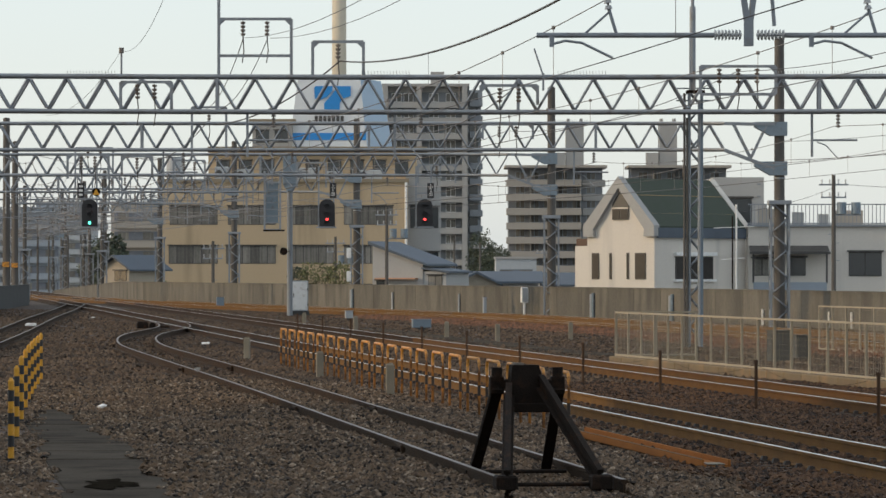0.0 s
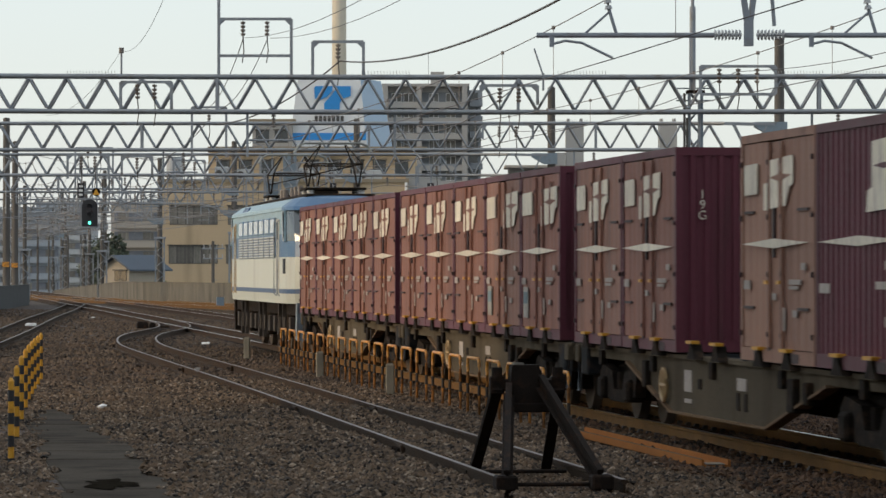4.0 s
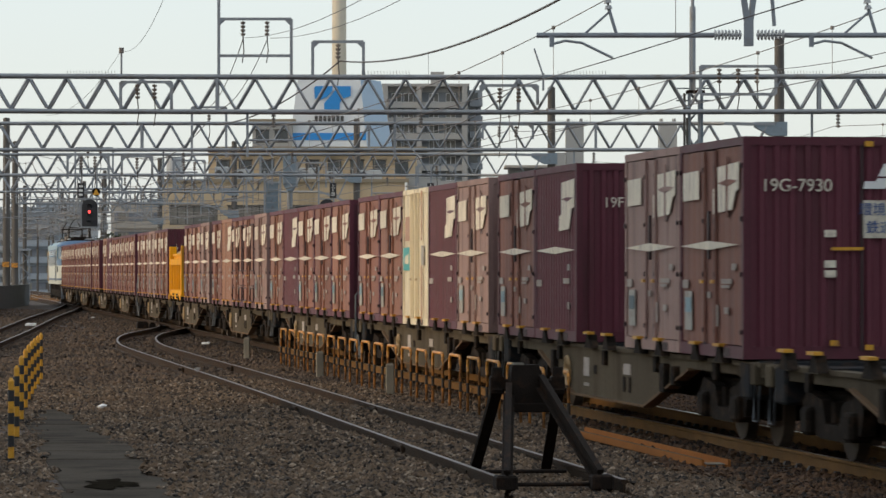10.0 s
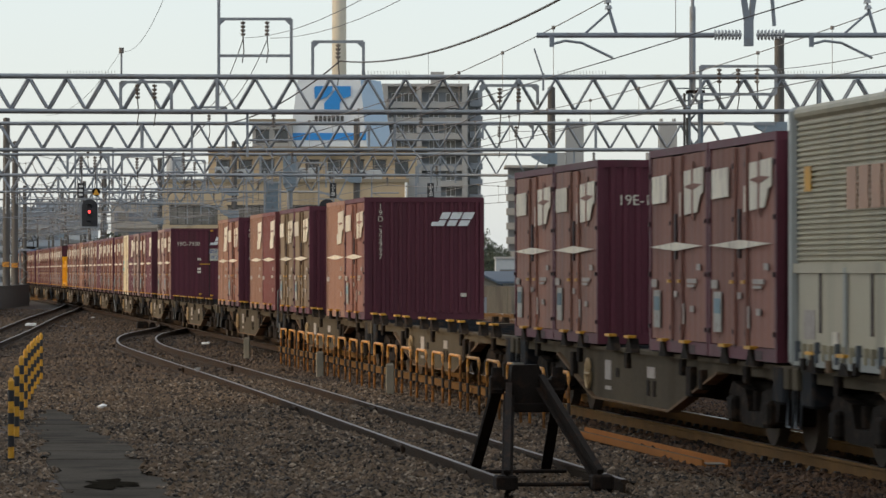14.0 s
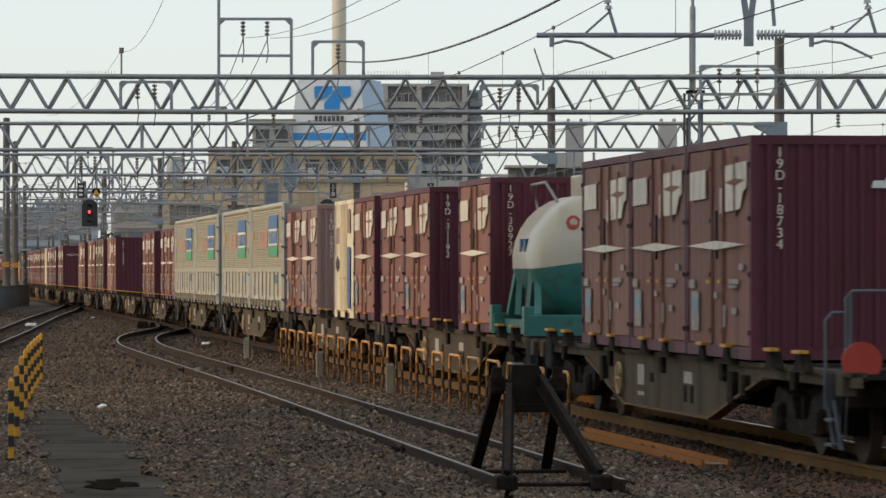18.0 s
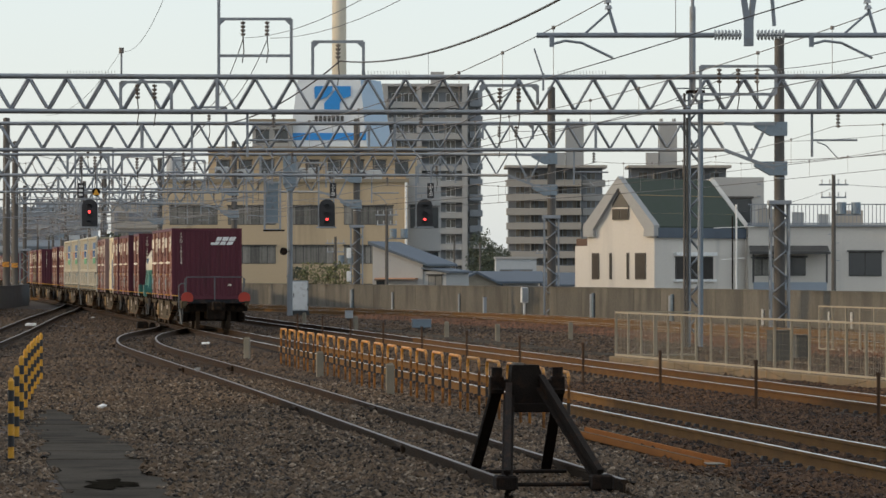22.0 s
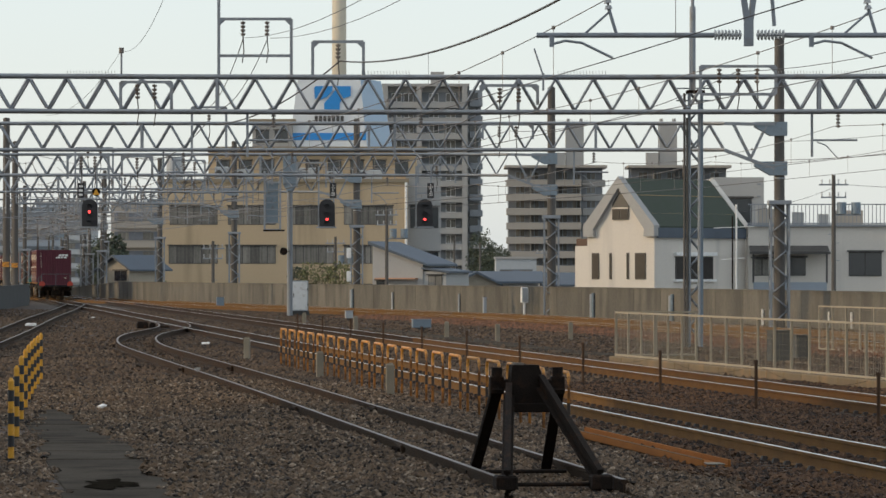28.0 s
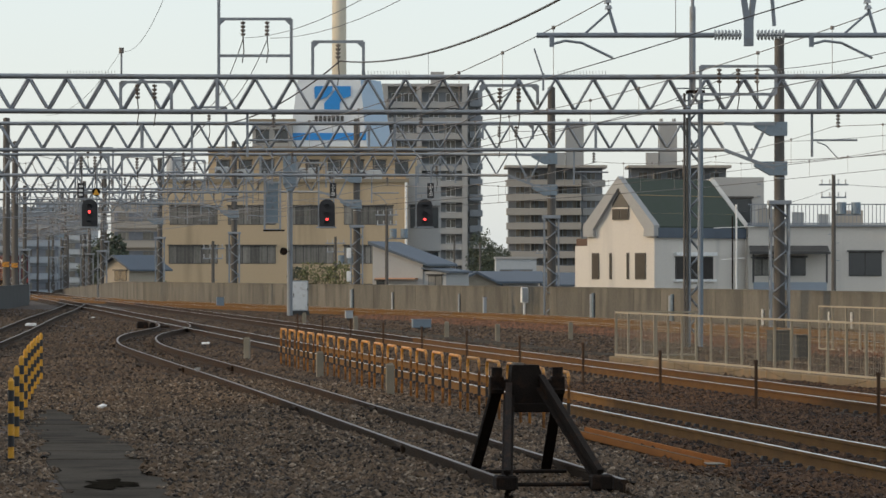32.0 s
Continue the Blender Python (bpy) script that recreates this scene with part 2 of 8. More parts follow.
PATHS = dict(
    main=[ORIGIN + ALONG * s for s in (-40, 0, 40, 77, 90, 120, 160, 240, 360, 600)],
    second=[Vector((second_x(y), y, 0)) for y in (0, 40, 80, 100, 120, 140, 160, 180, 200, 225, 250, 300, 350, 420, 600)],
    siding=smooth_path([(1.18, 38.2), (1.08, 39), (-2.98, 70), (-6.9, 98.5), (-8.25, 109), (-8.95, 116.5), (-9.42, 123.5), (-9.62, 130), (-9.62, 137), (-9.72, 144), (-10.3, 152), (-11.2, 159.5)], 1.5),
    left=smooth_path([(-6.0, 10), (-9.55, 60), (-13.15, 114), (-14.75, 137), (-17.4, 173), (-20.25, 214.6), (-22.4, 243)]),
    third=smooth_path([(22, 40), (14, 95), (7.2, 143), (0.9, 177), (-4.2, 197), (-12, 226), (-20, 257), (-31, 303), (-55, 400)]),
)
PATHS["fourth"] = offset(PATHS["third"], 3.9)

# edge of the viaduct on the far side of the tracks
EDGE = smooth_path([(30, 60), (22, 105), (15.98, 143.7), (10.1, 171.7), (3.2, 197.3), (-5.9, 227), (-17.6, 267), (-22.3, 284), (-27.4, 318), (-39.2, 400)], 2.5)


# ---- the train runs straight on at an even speed ----
SPEED = 24.0
MOVING = []


def ride(ob, q):
    """Put a thing at q metres on the train (0 is the start of the track's measure) and note it for motions()."""
    MOVING.append((ob, q))
    ob.matrix_basis = pose(*on_main(q), 0, 0, math.degrees(HEAD))
    return ob


LENS_COVERS = []


def motions():
    for ob, rows in LENS_COVERS:
        walk(ob, rows)
    for ob, q in MOVING:
        turn = pose(0, 0, 0, 0, 0, math.degrees(HEAD))
        walk(ob, [(t, Matrix.Translation(on_main(q + SPEED * t)) @ turn) for t in (0.0, 16.0, 32.0)])


# ---- ground ----
def build_ground():
    bm = B()
    for x0, x1, y0, y1 in ((-4500, 4500, -300, 4900),):
        vs = [bm.verts.new(p) for p in ((x0, y0, -6), (x1, y0, -6), (x1, y1, -6), (x0, y1, -6))]
        bm.faces.new(vs)
    tagged(part("ground", bm, M["city"]), "grey town ground far below the raised railway", "ground", kind="structure")
    # the raised railway's deck: bed of ballast between its two edges
    right = offset(EDGE, 0.35)
    L = [Vector((-30 if p.y < 200 else -30 - (p.y - 200) * 0.2, p.y, 0)) for p in right]
    bm = B()
    top, bot = -0.21, -1.4
    rows = []
    for a, b in [(Vector((-30, -30, 0)), Vector((44, -30, 0)))] + list(zip(L, right)):
        n = 40
        rows.append([bm.verts.new((a.x + (b.x - a.x) * i / n, a.y + (b.y - a.y) * i / n,
                                   top + 0.02 * noise.noise(Vector((a.x + (b.x - a.x) * i / n, a.y, 0)) * 0.4))) for i in range(n + 1)])
    for r, s in zip(rows, rows[1:]):
        for i in range(len(r) - 1):
            bm.faces.new((r[i], r[i + 1], s[i + 1], s[i]))
    edge = [e for e in bm.edges if e.is_boundary]
    ext = bmesh.ops.extrude_edge_only(bm, edges=edge)
    for g in ext["geom"]:
        if isinstance(g, bmesh.types.BMVert):
            g.co.z = bot
    tagged(part("ballast_bed", bm, M["ballast"], smooth=False), "brown-grey crushed stone ballast bed of the railway", "ballast", kind="structure")


build_ground()


# ---- tracks ----
RAIL_OUT = [(-0.0635, -0.17), (0.0635, -0.17), (0.0635, -0.158), (0.012, -0.14), (0.012, -0.045), (0.0325, -0.035), (0.0325, -0.004),
            (0.028, 0.0), (-0.028, 0.0), (-0.0325, -0.004), (-0.0325, -0.035), (-0.012, -0.045), (-0.012, -0.14), (-0.0635, -0.158)]


def rail(path, l, mats, parent, label):
    line = offset(path, l)
    bm = B()
    rings = []
    for i, p in enumerate(line):
        d = (line[min(i + 1, len(line) - 1)] - line[max(i - 1, 0)]).normalized()
        side = Vector((d.y, -d.x, 0))
        rings.append([bm.verts.new(p + side * u + Vector((0, 0, z))) for u, z in RAIL_OUT])
    n = len(RAIL_OUT)
    for a, b in zip(rings, rings[1:]):
        for k in range(n):
            f = bm.faces.new((a[k], b[k], b[(k + 1) % n], a[(k + 1) % n]))
            f.material_index = 1 if k == 7 else 0
    bm.faces.new(rings[0])
    bm.faces.new(rings[-1][::-1])
    bmesh.ops.recalc_face_normals(bm, faces=bm.faces)
    return part("rail", bm, mats, parent, label)


def walk_along(path, start, stop, step):
    """Places and headings every step metres of a path."""
    out, run, nxt = [], 0.0, start
    for a, b in zip(path, path[1:]):
        d = (b - a).length
        while nxt <= run + d and nxt <= stop:
            t = (nxt - run) / d
            out.append((a.lerp(b, t), math.degrees(math.atan2(-(b - a).x, (b - a).y))))
            nxt += step
        run += d
    return out


def sleeper_mesh():
    bm = B()
    prism(bm, [(-0.12, -0.36), (0.12, -0.36), (0.10, -0.172), (-0.10, -0.172)], 0, -1.0, 1.0)
    return bm


def track(name, label, path, mats, near, far_to, rail_labels=("", ""), buried=0.0, far_dark_from=None):
    t = thing(name, label, "railway track", kind="structure")
    cut = len(path) if far_dark_from is None else min(i for i, p in enumerate(path) if p.y >= far_dark_from)
    for l, lab in zip((-0.566, 0.566), rail_labels):
        rail(path[:cut + 1], l, mats, t, lab)
        # far lengths get a darker rail colour that stands in for shade
        if far_dark_from is not None:
            rail(path[cut:], l, [M["rail_old"], M["rail_top"]], t, "darker far rail with polished head")
    spots = walk_along(path, 0.3, 2000, 0.6)
    first = None
    close = [s for s in spots if near[0] <= s[0].y <= near[1]]
    for p, a in close[:150]:
        m = pose(p.x, p.y, -buried, 0, 0, a)
        if first is None:
            first = part("sleeper", sleeper_mesh(), M["sleeper"], t, at=m)
        else:
            again(first, m)
    rest = [s for s in spots if (near[1] < s[0].y <= far_to) or (s in close[150:])]
    verts, faces = [], []
    for p, a in rest:
        c, s_ = math.cos(radians(a)), math.sin(radians(a))
        o = len(verts)
        for u in (-1, 1):
            for v, z in ((-0.12, -0.36), (0.12, -0.36), (0.1, -0.172), (-0.1, -0.172)):
                verts.append((p.x + u * c - v * s_, p.y + u * s_ + v * c, z - buried))
        faces += [[o + i for i in q] for q in ((0, 1, 2, 3), (7, 6, 5, 4), (0, 4, 5, 1), (1, 5, 6, 2), (2, 6, 7, 3), (3, 7, 4, 0))]
    if verts:
        me = bpy.data.meshes.new("sleepers")
        me.from_pydata(verts, [], faces)
        me.materials.append(M["sleeper"])
        me.shade_flat()
        o = new("sleepers", me)
        o.parent = t
        o["kind"] = "stuff"
    # fastenings on both sides of both rails, and the pads they hold
    verts, faces = [], []
    for p, a in [s for s in spots if near[0] <= s[0].y <= 130 and not buried]:
        c, s_ = math.cos(radians(a)), math.sin(radians(a))
        for side in (-0.566, 0.566):
            for w in (-0.085, 0.085):
                u0 = side + w
                o = len(verts)
                for z, g in ((-0.172, 1.0), (-0.125, 0.55)):
                    for du, dv in ((-0.045, -0.06), (0.045, -0.06), (0.045, 0.06), (-0.045, 0.06)):
                        u, v = u0 + du * g, dv * g
                        verts.append((p.x + u * c - v * s_, p.y + u * s_ + v * c, z))
                faces += [[o + i for i in q] for q in ((4, 5, 6, 7), (0, 1, 5, 4), (1, 2, 6, 5), (2, 3, 7, 6), (3, 0, 4, 7))]
    if verts:
        me = bpy.data.meshes.new("fastenings")
        me.from_pydata(verts, [], faces)
        me.materials.append(M["clip"])
        me.shade_flat()
        o = new("fastenings", me)
        o.parent = t
        o["kind"] = "stuff"
    return t


BRIGHT, DULL = [M["rail_side"], M["rail_top"]], [M["rail_old"], M["rail_oldtop"]]
track("main_track", "main running track with polished rusty-sided rails", PATHS["main"], BRIGHT, (36, 112), 330, far_dark_from=105)
track("second_track", "second running track with polished rusty-sided rails", PATHS["second"], [mat("dark_rusty_rail", (0.118, 0.060, 0.022), 0.85, spec=0.15, var=0.3, scale=2, fine=60, bump=0.3), M["rail_top"]], (55, 112), 330, far_dark_from=115)
track("siding_track", "dead-end siding track with dull brown rails, curving off a turnout", PATHS["siding"], DULL, (36, 112), 165, buried=0.035)
track("left_track", "track joining the main line through a turnout", PATHS["left"], DULL, (100, 150), 245, buried=0.03)
track("third_track", "curving track beside the parapet with rusty rails", PATHS["third"], BRIGHT, (90, 140), 300)
track("fourth_track", "outer curving track along the parapet with rusty rails", PATHS["fourth"], BRIGHT, (90, 140), 300)


# ---- parapet of the raised railway, in cast panels ----
def drop(y):
    """The parapet runs down to the ground beyond the station throat."""
    return float(np.interp(y, [290, 330, 400], [0.0, 0.4, 1.2]))


def parapet():
    t = thing("parapet_wall", "stained cast concrete parapet wall along the railway edge", "wall", kind="structure")
    spots = walk_along(EDGE, 0, 900, 4.0)
    lens = {}
    for (p, a), (q, _) in zip(spots, spots[1:]):
        d = q - p
        mid = (p + q) / 2
        ang = math.degrees(math.atan2(-d.x, d.y))
        key = round(d.length, 1)
        m = pose(mid.x, mid.y, -drop(mid.y), 0, 0, ang)
        if key not in lens:
            bm = B()
            box(bm, (0.1, 0, 0.43), (0.20, d.length - 0.03, 1.66), bev=0.012)
            box(bm, (0.1, 0, 1.225), (0.25, d.length - 0.03, 0.07))
            lens[key] = part("panel", bm, M["concrete"], t, at=m)
        else:
            again(lens[key], m, t)
    bm = B()
    for p, q in zip(offset(EDGE, 0.1), offset(EDGE, 0.1)[1:]):
        bar(bm, p + Vector((0, 0, 0.3 - drop(p.y))), q + Vector((0, 0, 0.3 - drop(q.y))), 0.12, 1.7)
    part("wall_core", bm, M["concrete_dark"], t)
    # the near-left wall
    w = thing("side_wall", "dark grey concrete side wall of the railway", "wall", kind="structure")
    first = None
    for i in range(18):
        bm = B()
        m = pose(-26.99 + i * 0.212, 258 - i * 4.0, 0, 0, 0, 3.03)
        if first is None:
            box(bm, (0, 0, 0.3), (0.22, 3.97, 1.6), bev=0.012)
            box(bm, (0, 0, 1.12), (0.28, 3.97, 0.06))
            first = part("panel", bm, M["concrete_dark"], w, at=m)
        else:
            bm.free()
            again(first, m)


parapet()


# ---- gantries ----
ZB, DEEP = 6.6, 1.0


def truss(parent, y, x0, x1, zb=ZB, deep=DEEP, step=0.538, dip=0.0):
    """A beam of two chords and zigzag webs on both faces."""
    n = max(2, round((x1 - x0) / step))

    def zz(x):
        u = (x - x0) / (x1 - x0)
        return zb - dip * 4 * u * (1 - u)
    for z, nm in ((0, "bottom_chord"), (deep, "top_chord")):
        for dy in (-0.3, 0.3):
            k = 8
            bm = tube(B(), [(x0 + (x1 - x0) * i / k, y + dy, zz(x0 + (x1 - x0) * i / k) + z) for i in range(k + 1)], 0.062, 8)
            part(nm, bm, M["steel"], parent)
    for dy in (-0.3, 0.3):
        pts = []
        for i in range(n + 1):
            a = x0 + (x1 - x0) * i / n
            pts.append((a, y + dy, zz(a) + (0.04 if i % 2 else deep - 0.04)))
        part("web", strip(B(), pts, 0.036), M["steel"], parent)
        for i in range(0, n + 1, 16):
            a = x0 + (x1 - x0) * i / n
            part("upright", bar(B(), (a, y + dy, zz(a)), (a, y + dy, zz(a) + deep), 0.08), M["steel"], parent)
    for z in (0, deep):
        pts = [(x0 + (x1 - x0) * i / n, y + (0.3 if i % 2 else -0.3), zz(x0 + (x1 - x0) * i / n) + z) for i in range(n + 1)]
        part("flat_lacing", strip(B(), pts, 0.026), M["steel"], parent)


def tall_post(x, y, top=10.8, lattice_to=4.6, r=0.2, foot=-0.6):
    """A brown round pole standing in a square lattice base."""
    t = thing("gantry_post", "brown round gantry post rising from a steel lattice base", "post", pose(x, y, 0), group="gantry posts")
    bm = B()
    cyl(bm, (0, 0, foot), (0, 0, top), r * 1.08, 14, r * 0.92)
    cyl(bm, (0, 0, top), (0, 0, top + 0.05), r * 0.7, 12)
    part("pole", bm, M["pole"], t, smooth=False)
    if not lattice_to:
        return t
    w = 0.34
    for sx in (-1, 1):
        for sy in (-1, 1):
            part("lattice_leg", box(B(), (sx * w, sy * w, (lattice_to + foot) / 2), (0.075, 0.075, lattice_to - foot)), M["steel"], t)
    n = int((lattice_to - foot) / 0.55)
    for ax in (0, 1):
        for s in (-1, 1):
            pts = []
            for i in range(n + 1):
                a, z0 = (-w if i % 2 else w), foot + (lattice_to - foot) * i / n
                pts.append((a, s * w, z0) if ax else (s * w, a, z0))
            part("lacing", strip(B(), pts, 0.033), M["steel"], t)
    part("collar", box(B(), (0, 0, lattice_to), (0.86, 0.86, 0.16), bev=0.01), M["steel"], t)
    for z0, z1 in ((1.2, 1.28), (0.9, 0.96)):
        part("clamp_band", cyl(B(), (0, 0, lattice_to + z0), (0, 0, lattice_to + z1), r * 1.12, 14), M["steel"], t)
    return t


def end_bracket(parent, x, y, s, zb=ZB):
    """The tapering end of a beam and the two gussets that hold it to its post; s is the side the post is on."""
    bm = B()
    for dy in (-0.3, 0.3):
        bar(bm, (x - s * 2.1, y + dy, zb), (x - s * 0.2, y + dy, zb - 0.72), 0.11, 0.1)
        bar(bm, (x - s * 2.1, y + dy, zb + DEEP), (x - s * 0.2, y + dy, zb + DEEP - 0.04), 0.11, 0.1)
        bar(bm, (x - s * 1.75, y + dy, zb + DEEP), (x - s * 1.1, y + dy, zb - 0.3), 0.07, 0.07)
        bar(bm, (x - s * 1.1, y + dy, zb - 0.35), (x - s * 0.5, y + dy, zb + DEEP - 0.1), 0.07, 0.07)
    part("beam_end", bm, M["steel"], parent)
    for z in (zb + 0.65, zb - 0.85):
        bm = B()
        prism(bm, [(x - s * 0.95, z + 0.40), (x + s * 0.28, z + 0.40), (x + s * 0.28, z - 0.12), (x - s * 0.35, z - 0.12), (x - s * 0.95, z + 0.22)], 1, y - 0.33, y + 0.33)
        part("gusset", bm, M["steel_blue"], parent)


GANTRIES = []


def gantry(y, x0, x1, right_post=None, left_post=None, dip=0.0, zb=ZB):
    g = thing("overhead_gantry", "grey steel truss gantry beam spanning the tracks", "gantry", group="gantries over the tracks")
    truss(g, y, x0 if left_post is None else left_post, x1, dip=dip, zb=zb)
    for p, s in ((right_post, 1), (left_post, -1)):
        if p is not None:
            if s > 0:
                end_bracket(g, p, y, s, zb)
                tall_post(p, y)
            else:
                tall_post(p - 0.1, y, top=10.8, lattice_to=0.0, r=0.21)
    GANTRIES.append((y, x0, x1))
    return g


gantry(114.0, -15.064, 17.216, dip=0.05)
gantry(151.0, -20.01, 10.63, right_post=12.75)
gantry(191.0, -26.0, 3.1, right_post=5.2)
gantry(231.0, -31.0, -7.1, right_post=-5.0)
gantry(271.0, -29.3, -16.3, right_post=-14.2, left_post=-29.0)
tall_post(-26.3, 240.0, top=11.2, lattice_to=0.0, r=0.22)
gantry(311.0, -35, -24.2, right_post=-22.1, left_post=-37.1)
gantry(351.0, -40.5, -31.9, right_post=-29.8, left_post=-42.6)
gantry(391.0, -48, -37.2, right_post=-35.2, left_post=-50)
gantry(431.0, -54, -43.2, right_post=-41.2, left_post=-56)


# ---- train: paints ----
M.update(
    maroon=mat("maroon_paint", (0.108, 0.025, 0.037), 0.55, spec=0.3, var=0.16, scale=1.6, fine=18, bump=0.12, dirt=(0.075, 0.024, 0.028), dirt_amt=0.3, streak=0.6, rnd=0.12),
    maroon_red=mat("maroon_red_paint", (0.165, 0.038, 0.034), 0.55, spec=0.3, var=0.16, scale=1.6, fine=18, dirt=(0.09, 0.026, 0.022), dirt_amt=0.3, streak=0.6, rnd=0.14),
    brown=mat("faded_brown_paint", (0.275, 0.128, 0.088), 0.6, spec=0.3, var=0.18, scale=1.5, fine=18, dirt=(0.15, 0.07, 0.05), dirt_amt=0.4, streak=0.8, rnd=0.14),
    pink=mat("faded_pink_brown_paint", (0.300, 0.156, 0.105), 0.62, spec=0.3, var=0.16, scale=1.5, fine=18, dirt=(0.15, 0.07, 0.05), dirt_amt=0.35, streak=0.8, rnd=0.1),
    mauve=mat("faded_grey_mauve_paint", (0.300, 0.188, 0.160), 0.6, spec=0.3, var=0.14, scale=1.5, fine=18, dirt=(0.13, 0.075, 0.06), dirt_amt=0.3, streak=0.8, rnd=0.1),
    faded=mat("faded_maroon_door_paint", (0.245, 0.110, 0.080), 0.65, spec=0.3, var=0.18, scale=1.5, fine=18, dirt=(0.15, 0.065, 0.05), dirt_amt=0.35, streak=0.8, rnd=0.14),
    olive=mat("dull_olive_brown_paint", (0.215, 0.150, 0.092), 0.65, spec=0.3, var=0.18, scale=1.5, fine=18, dirt=(0.09, 0.06, 0.04), dirt_amt=0.35, streak=0.8),
    pale_sticker=mat("pale_door_sticker", (0.34, 0.32, 0.28), 0.65, var=0.2, scale=6, fine=30, rnd=0.2, dirt=(0.2, 0.14, 0.11), dirt_amt=0.35),
    sticker_blue=mat("faded_blue_green_mark", (0.16, 0.24, 0.27), 0.65, var=0.25, scale=8, rnd=0.5),
    seam=mat("dark_door_seam", (0.035, 0.014, 0.014), 0.6, var=0.25),
    cream=mat("cream_paint", (0.760, 0.660, 0.460), 0.55, var=0.12, dirt=(0.30, 0.20, 0.12), dirt_amt=0.35, streak=0.8),
    teal=mat("teal_emblem_paint", (0.03, 0.33, 0.33), 0.5, var=0.1),
    deep_blue=mat("deep_blue_paint", (0.05, 0.10, 0.26), 0.5, var=0.15),
    orange_yel=mat("container_yellow", (0.720, 0.330, 0.006), 0.7, spec=0.2, var=0.15, scale=2, dirt=(0.28, 0.13, 0.03), dirt_amt=0.3, streak=0.5),
    box_grey=mat("box_grey_panel", (0.420, 0.365, 0.250), 0.5, 0.1, var=0.1, scale=1, dirt=(0.25, 0.215, 0.15), dirt_amt=0.35, streak=0.6),
    box_frame=mat("box_blue_grey_frame", (0.280, 0.285, 0.260), 0.5, 0.1, var=0.12),
    green=mat("panel_green", (0.045, 0.290, 0.110), 0.5, var=0.12),
    blue=mat("panel_blue", (0.040, 0.120, 0.290), 0.5, var=0.12),
    red_pale=mat("panel_pale_red", (0.440, 0.250, 0.160), 0.55, var=0.15),
    tank_white=mat("tank_cream_white", (0.54, 0.48, 0.36), 0.35, 0.0, var=0.08, scale=0.8, dirt=(0.32, 0.20, 0.10), dirt_amt=0.3, streak=0.7),
    tank_green=mat("tank_green", (0.035, 0.16, 0.135), 0.4, var=0.15, dirt=(0.05, 0.08, 0.06), dirt_amt=0.3),
    deck=mat("wagon_blue_grey_deck", (0.022, 0.023, 0.025), 0.85, spec=0.1, var=0.3, scale=2, fine=20, bump=0.3, dirt=(0.07, 0.045, 0.03), dirt_amt=0.4),
    sill=mat("wagon_rusty_grey_side", (0.098, 0.078, 0.052), 0.85, spec=0.1, var=0.3, scale=0.9, fine=20, bump=0.3, dirt=(0.050, 0.033, 0.020), dirt_amt=0.38, streak=0.4, rnd=0.15),
    flange=mat("rust_worn_flange", (0.155, 0.097, 0.054), 0.8, spec=0.15, var=0.25, scale=2, dirt=(0.08, 0.045, 0.03), dirt_amt=0.3),
    loco_gear=mat("loco_underframe_grime", (0.055, 0.042, 0.032), 0.75, var=0.4, scale=4, fine=30, bump=0.3),
    pilot=mat("pilot_grey_blue", (0.20, 0.24, 0.27), 0.5, var=0.12, dirt=(0.10, 0.10, 0.10), dirt_amt=0.3),
    cab_glass=mat("cab_window_glass", (0.045, 0.06, 0.07), 0.10, var=0.15, bump=0, spec=0.8),
    # side windows: the sky's reflection is put into this pale glass colour
    loco_glass=mat("loco_window_glass", (0.34, 0.40, 0.42), 0.12, var=0.1, bump=0, spec=0.8),
    bogie=mat("bogie_black", (0.016, 0.012, 0.009), 0.85, spec=0.1, var=0.4, scale=4, fine=30, bump=0.4, dirt=(0.05, 0.030, 0.018), dirt_amt=0.4),
    wheel=mat("wheel_steel", (0.085, 0.062, 0.045), 0.75, 0.0, spec=0.2, var=0.3),
    loco_white=mat("loco_pale_grey_blue", (0.560, 0.575, 0.500), 0.4, var=0.06, scale=0.7, dirt=(0.34, 0.32, 0.28), dirt_amt=0.2, streak=0.8),
    loco_blue=mat("loco_mid_blue", (0.055, 0.135, 0.250), 0.4, var=0.08),
    loco_sky=mat("loco_light_blue", (0.250, 0.375, 0.430), 0.4, var=0.07, dirt=(0.16, 0.18, 0.19), dirt_amt=0.2),
    loco_dark=mat("loco_navy_stripe", (0.030, 0.075, 0.165), 0.4, var=0.1),
    louvre=mat("louvre_pale_metal", (0.42, 0.41, 0.37), 0.5, 0.2, var=0.12),
    rail_dark=mat("grey_wagon_railing", (0.09, 0.10, 0.11), 0.6, var=0.2),
    tan=mat("tan_handrail", (0.42, 0.28, 0.13), 0.5, var=0.15),
)


# ---- containers: origin on the track's middle, at the front end; the body reaches back along -y ----
CL, CW, C0, C1 = 3.64, 2.45, 1.02, 3.50      # length, width, floor and roof height
SIDE = -CW / 2


def patch(name, pts, x, parent, material, label="", th=0.006):
    """A thin painted or stuck-on shape on the left side: points are (share of length from the front, share of height from the top)."""
    bm = B()
    prism(bm, [(-CL * u, C1 - (C1 - C0) * v) for u, v in pts], 0, x - th, x + 0.004)
    return part(name, bm, material, parent, label)


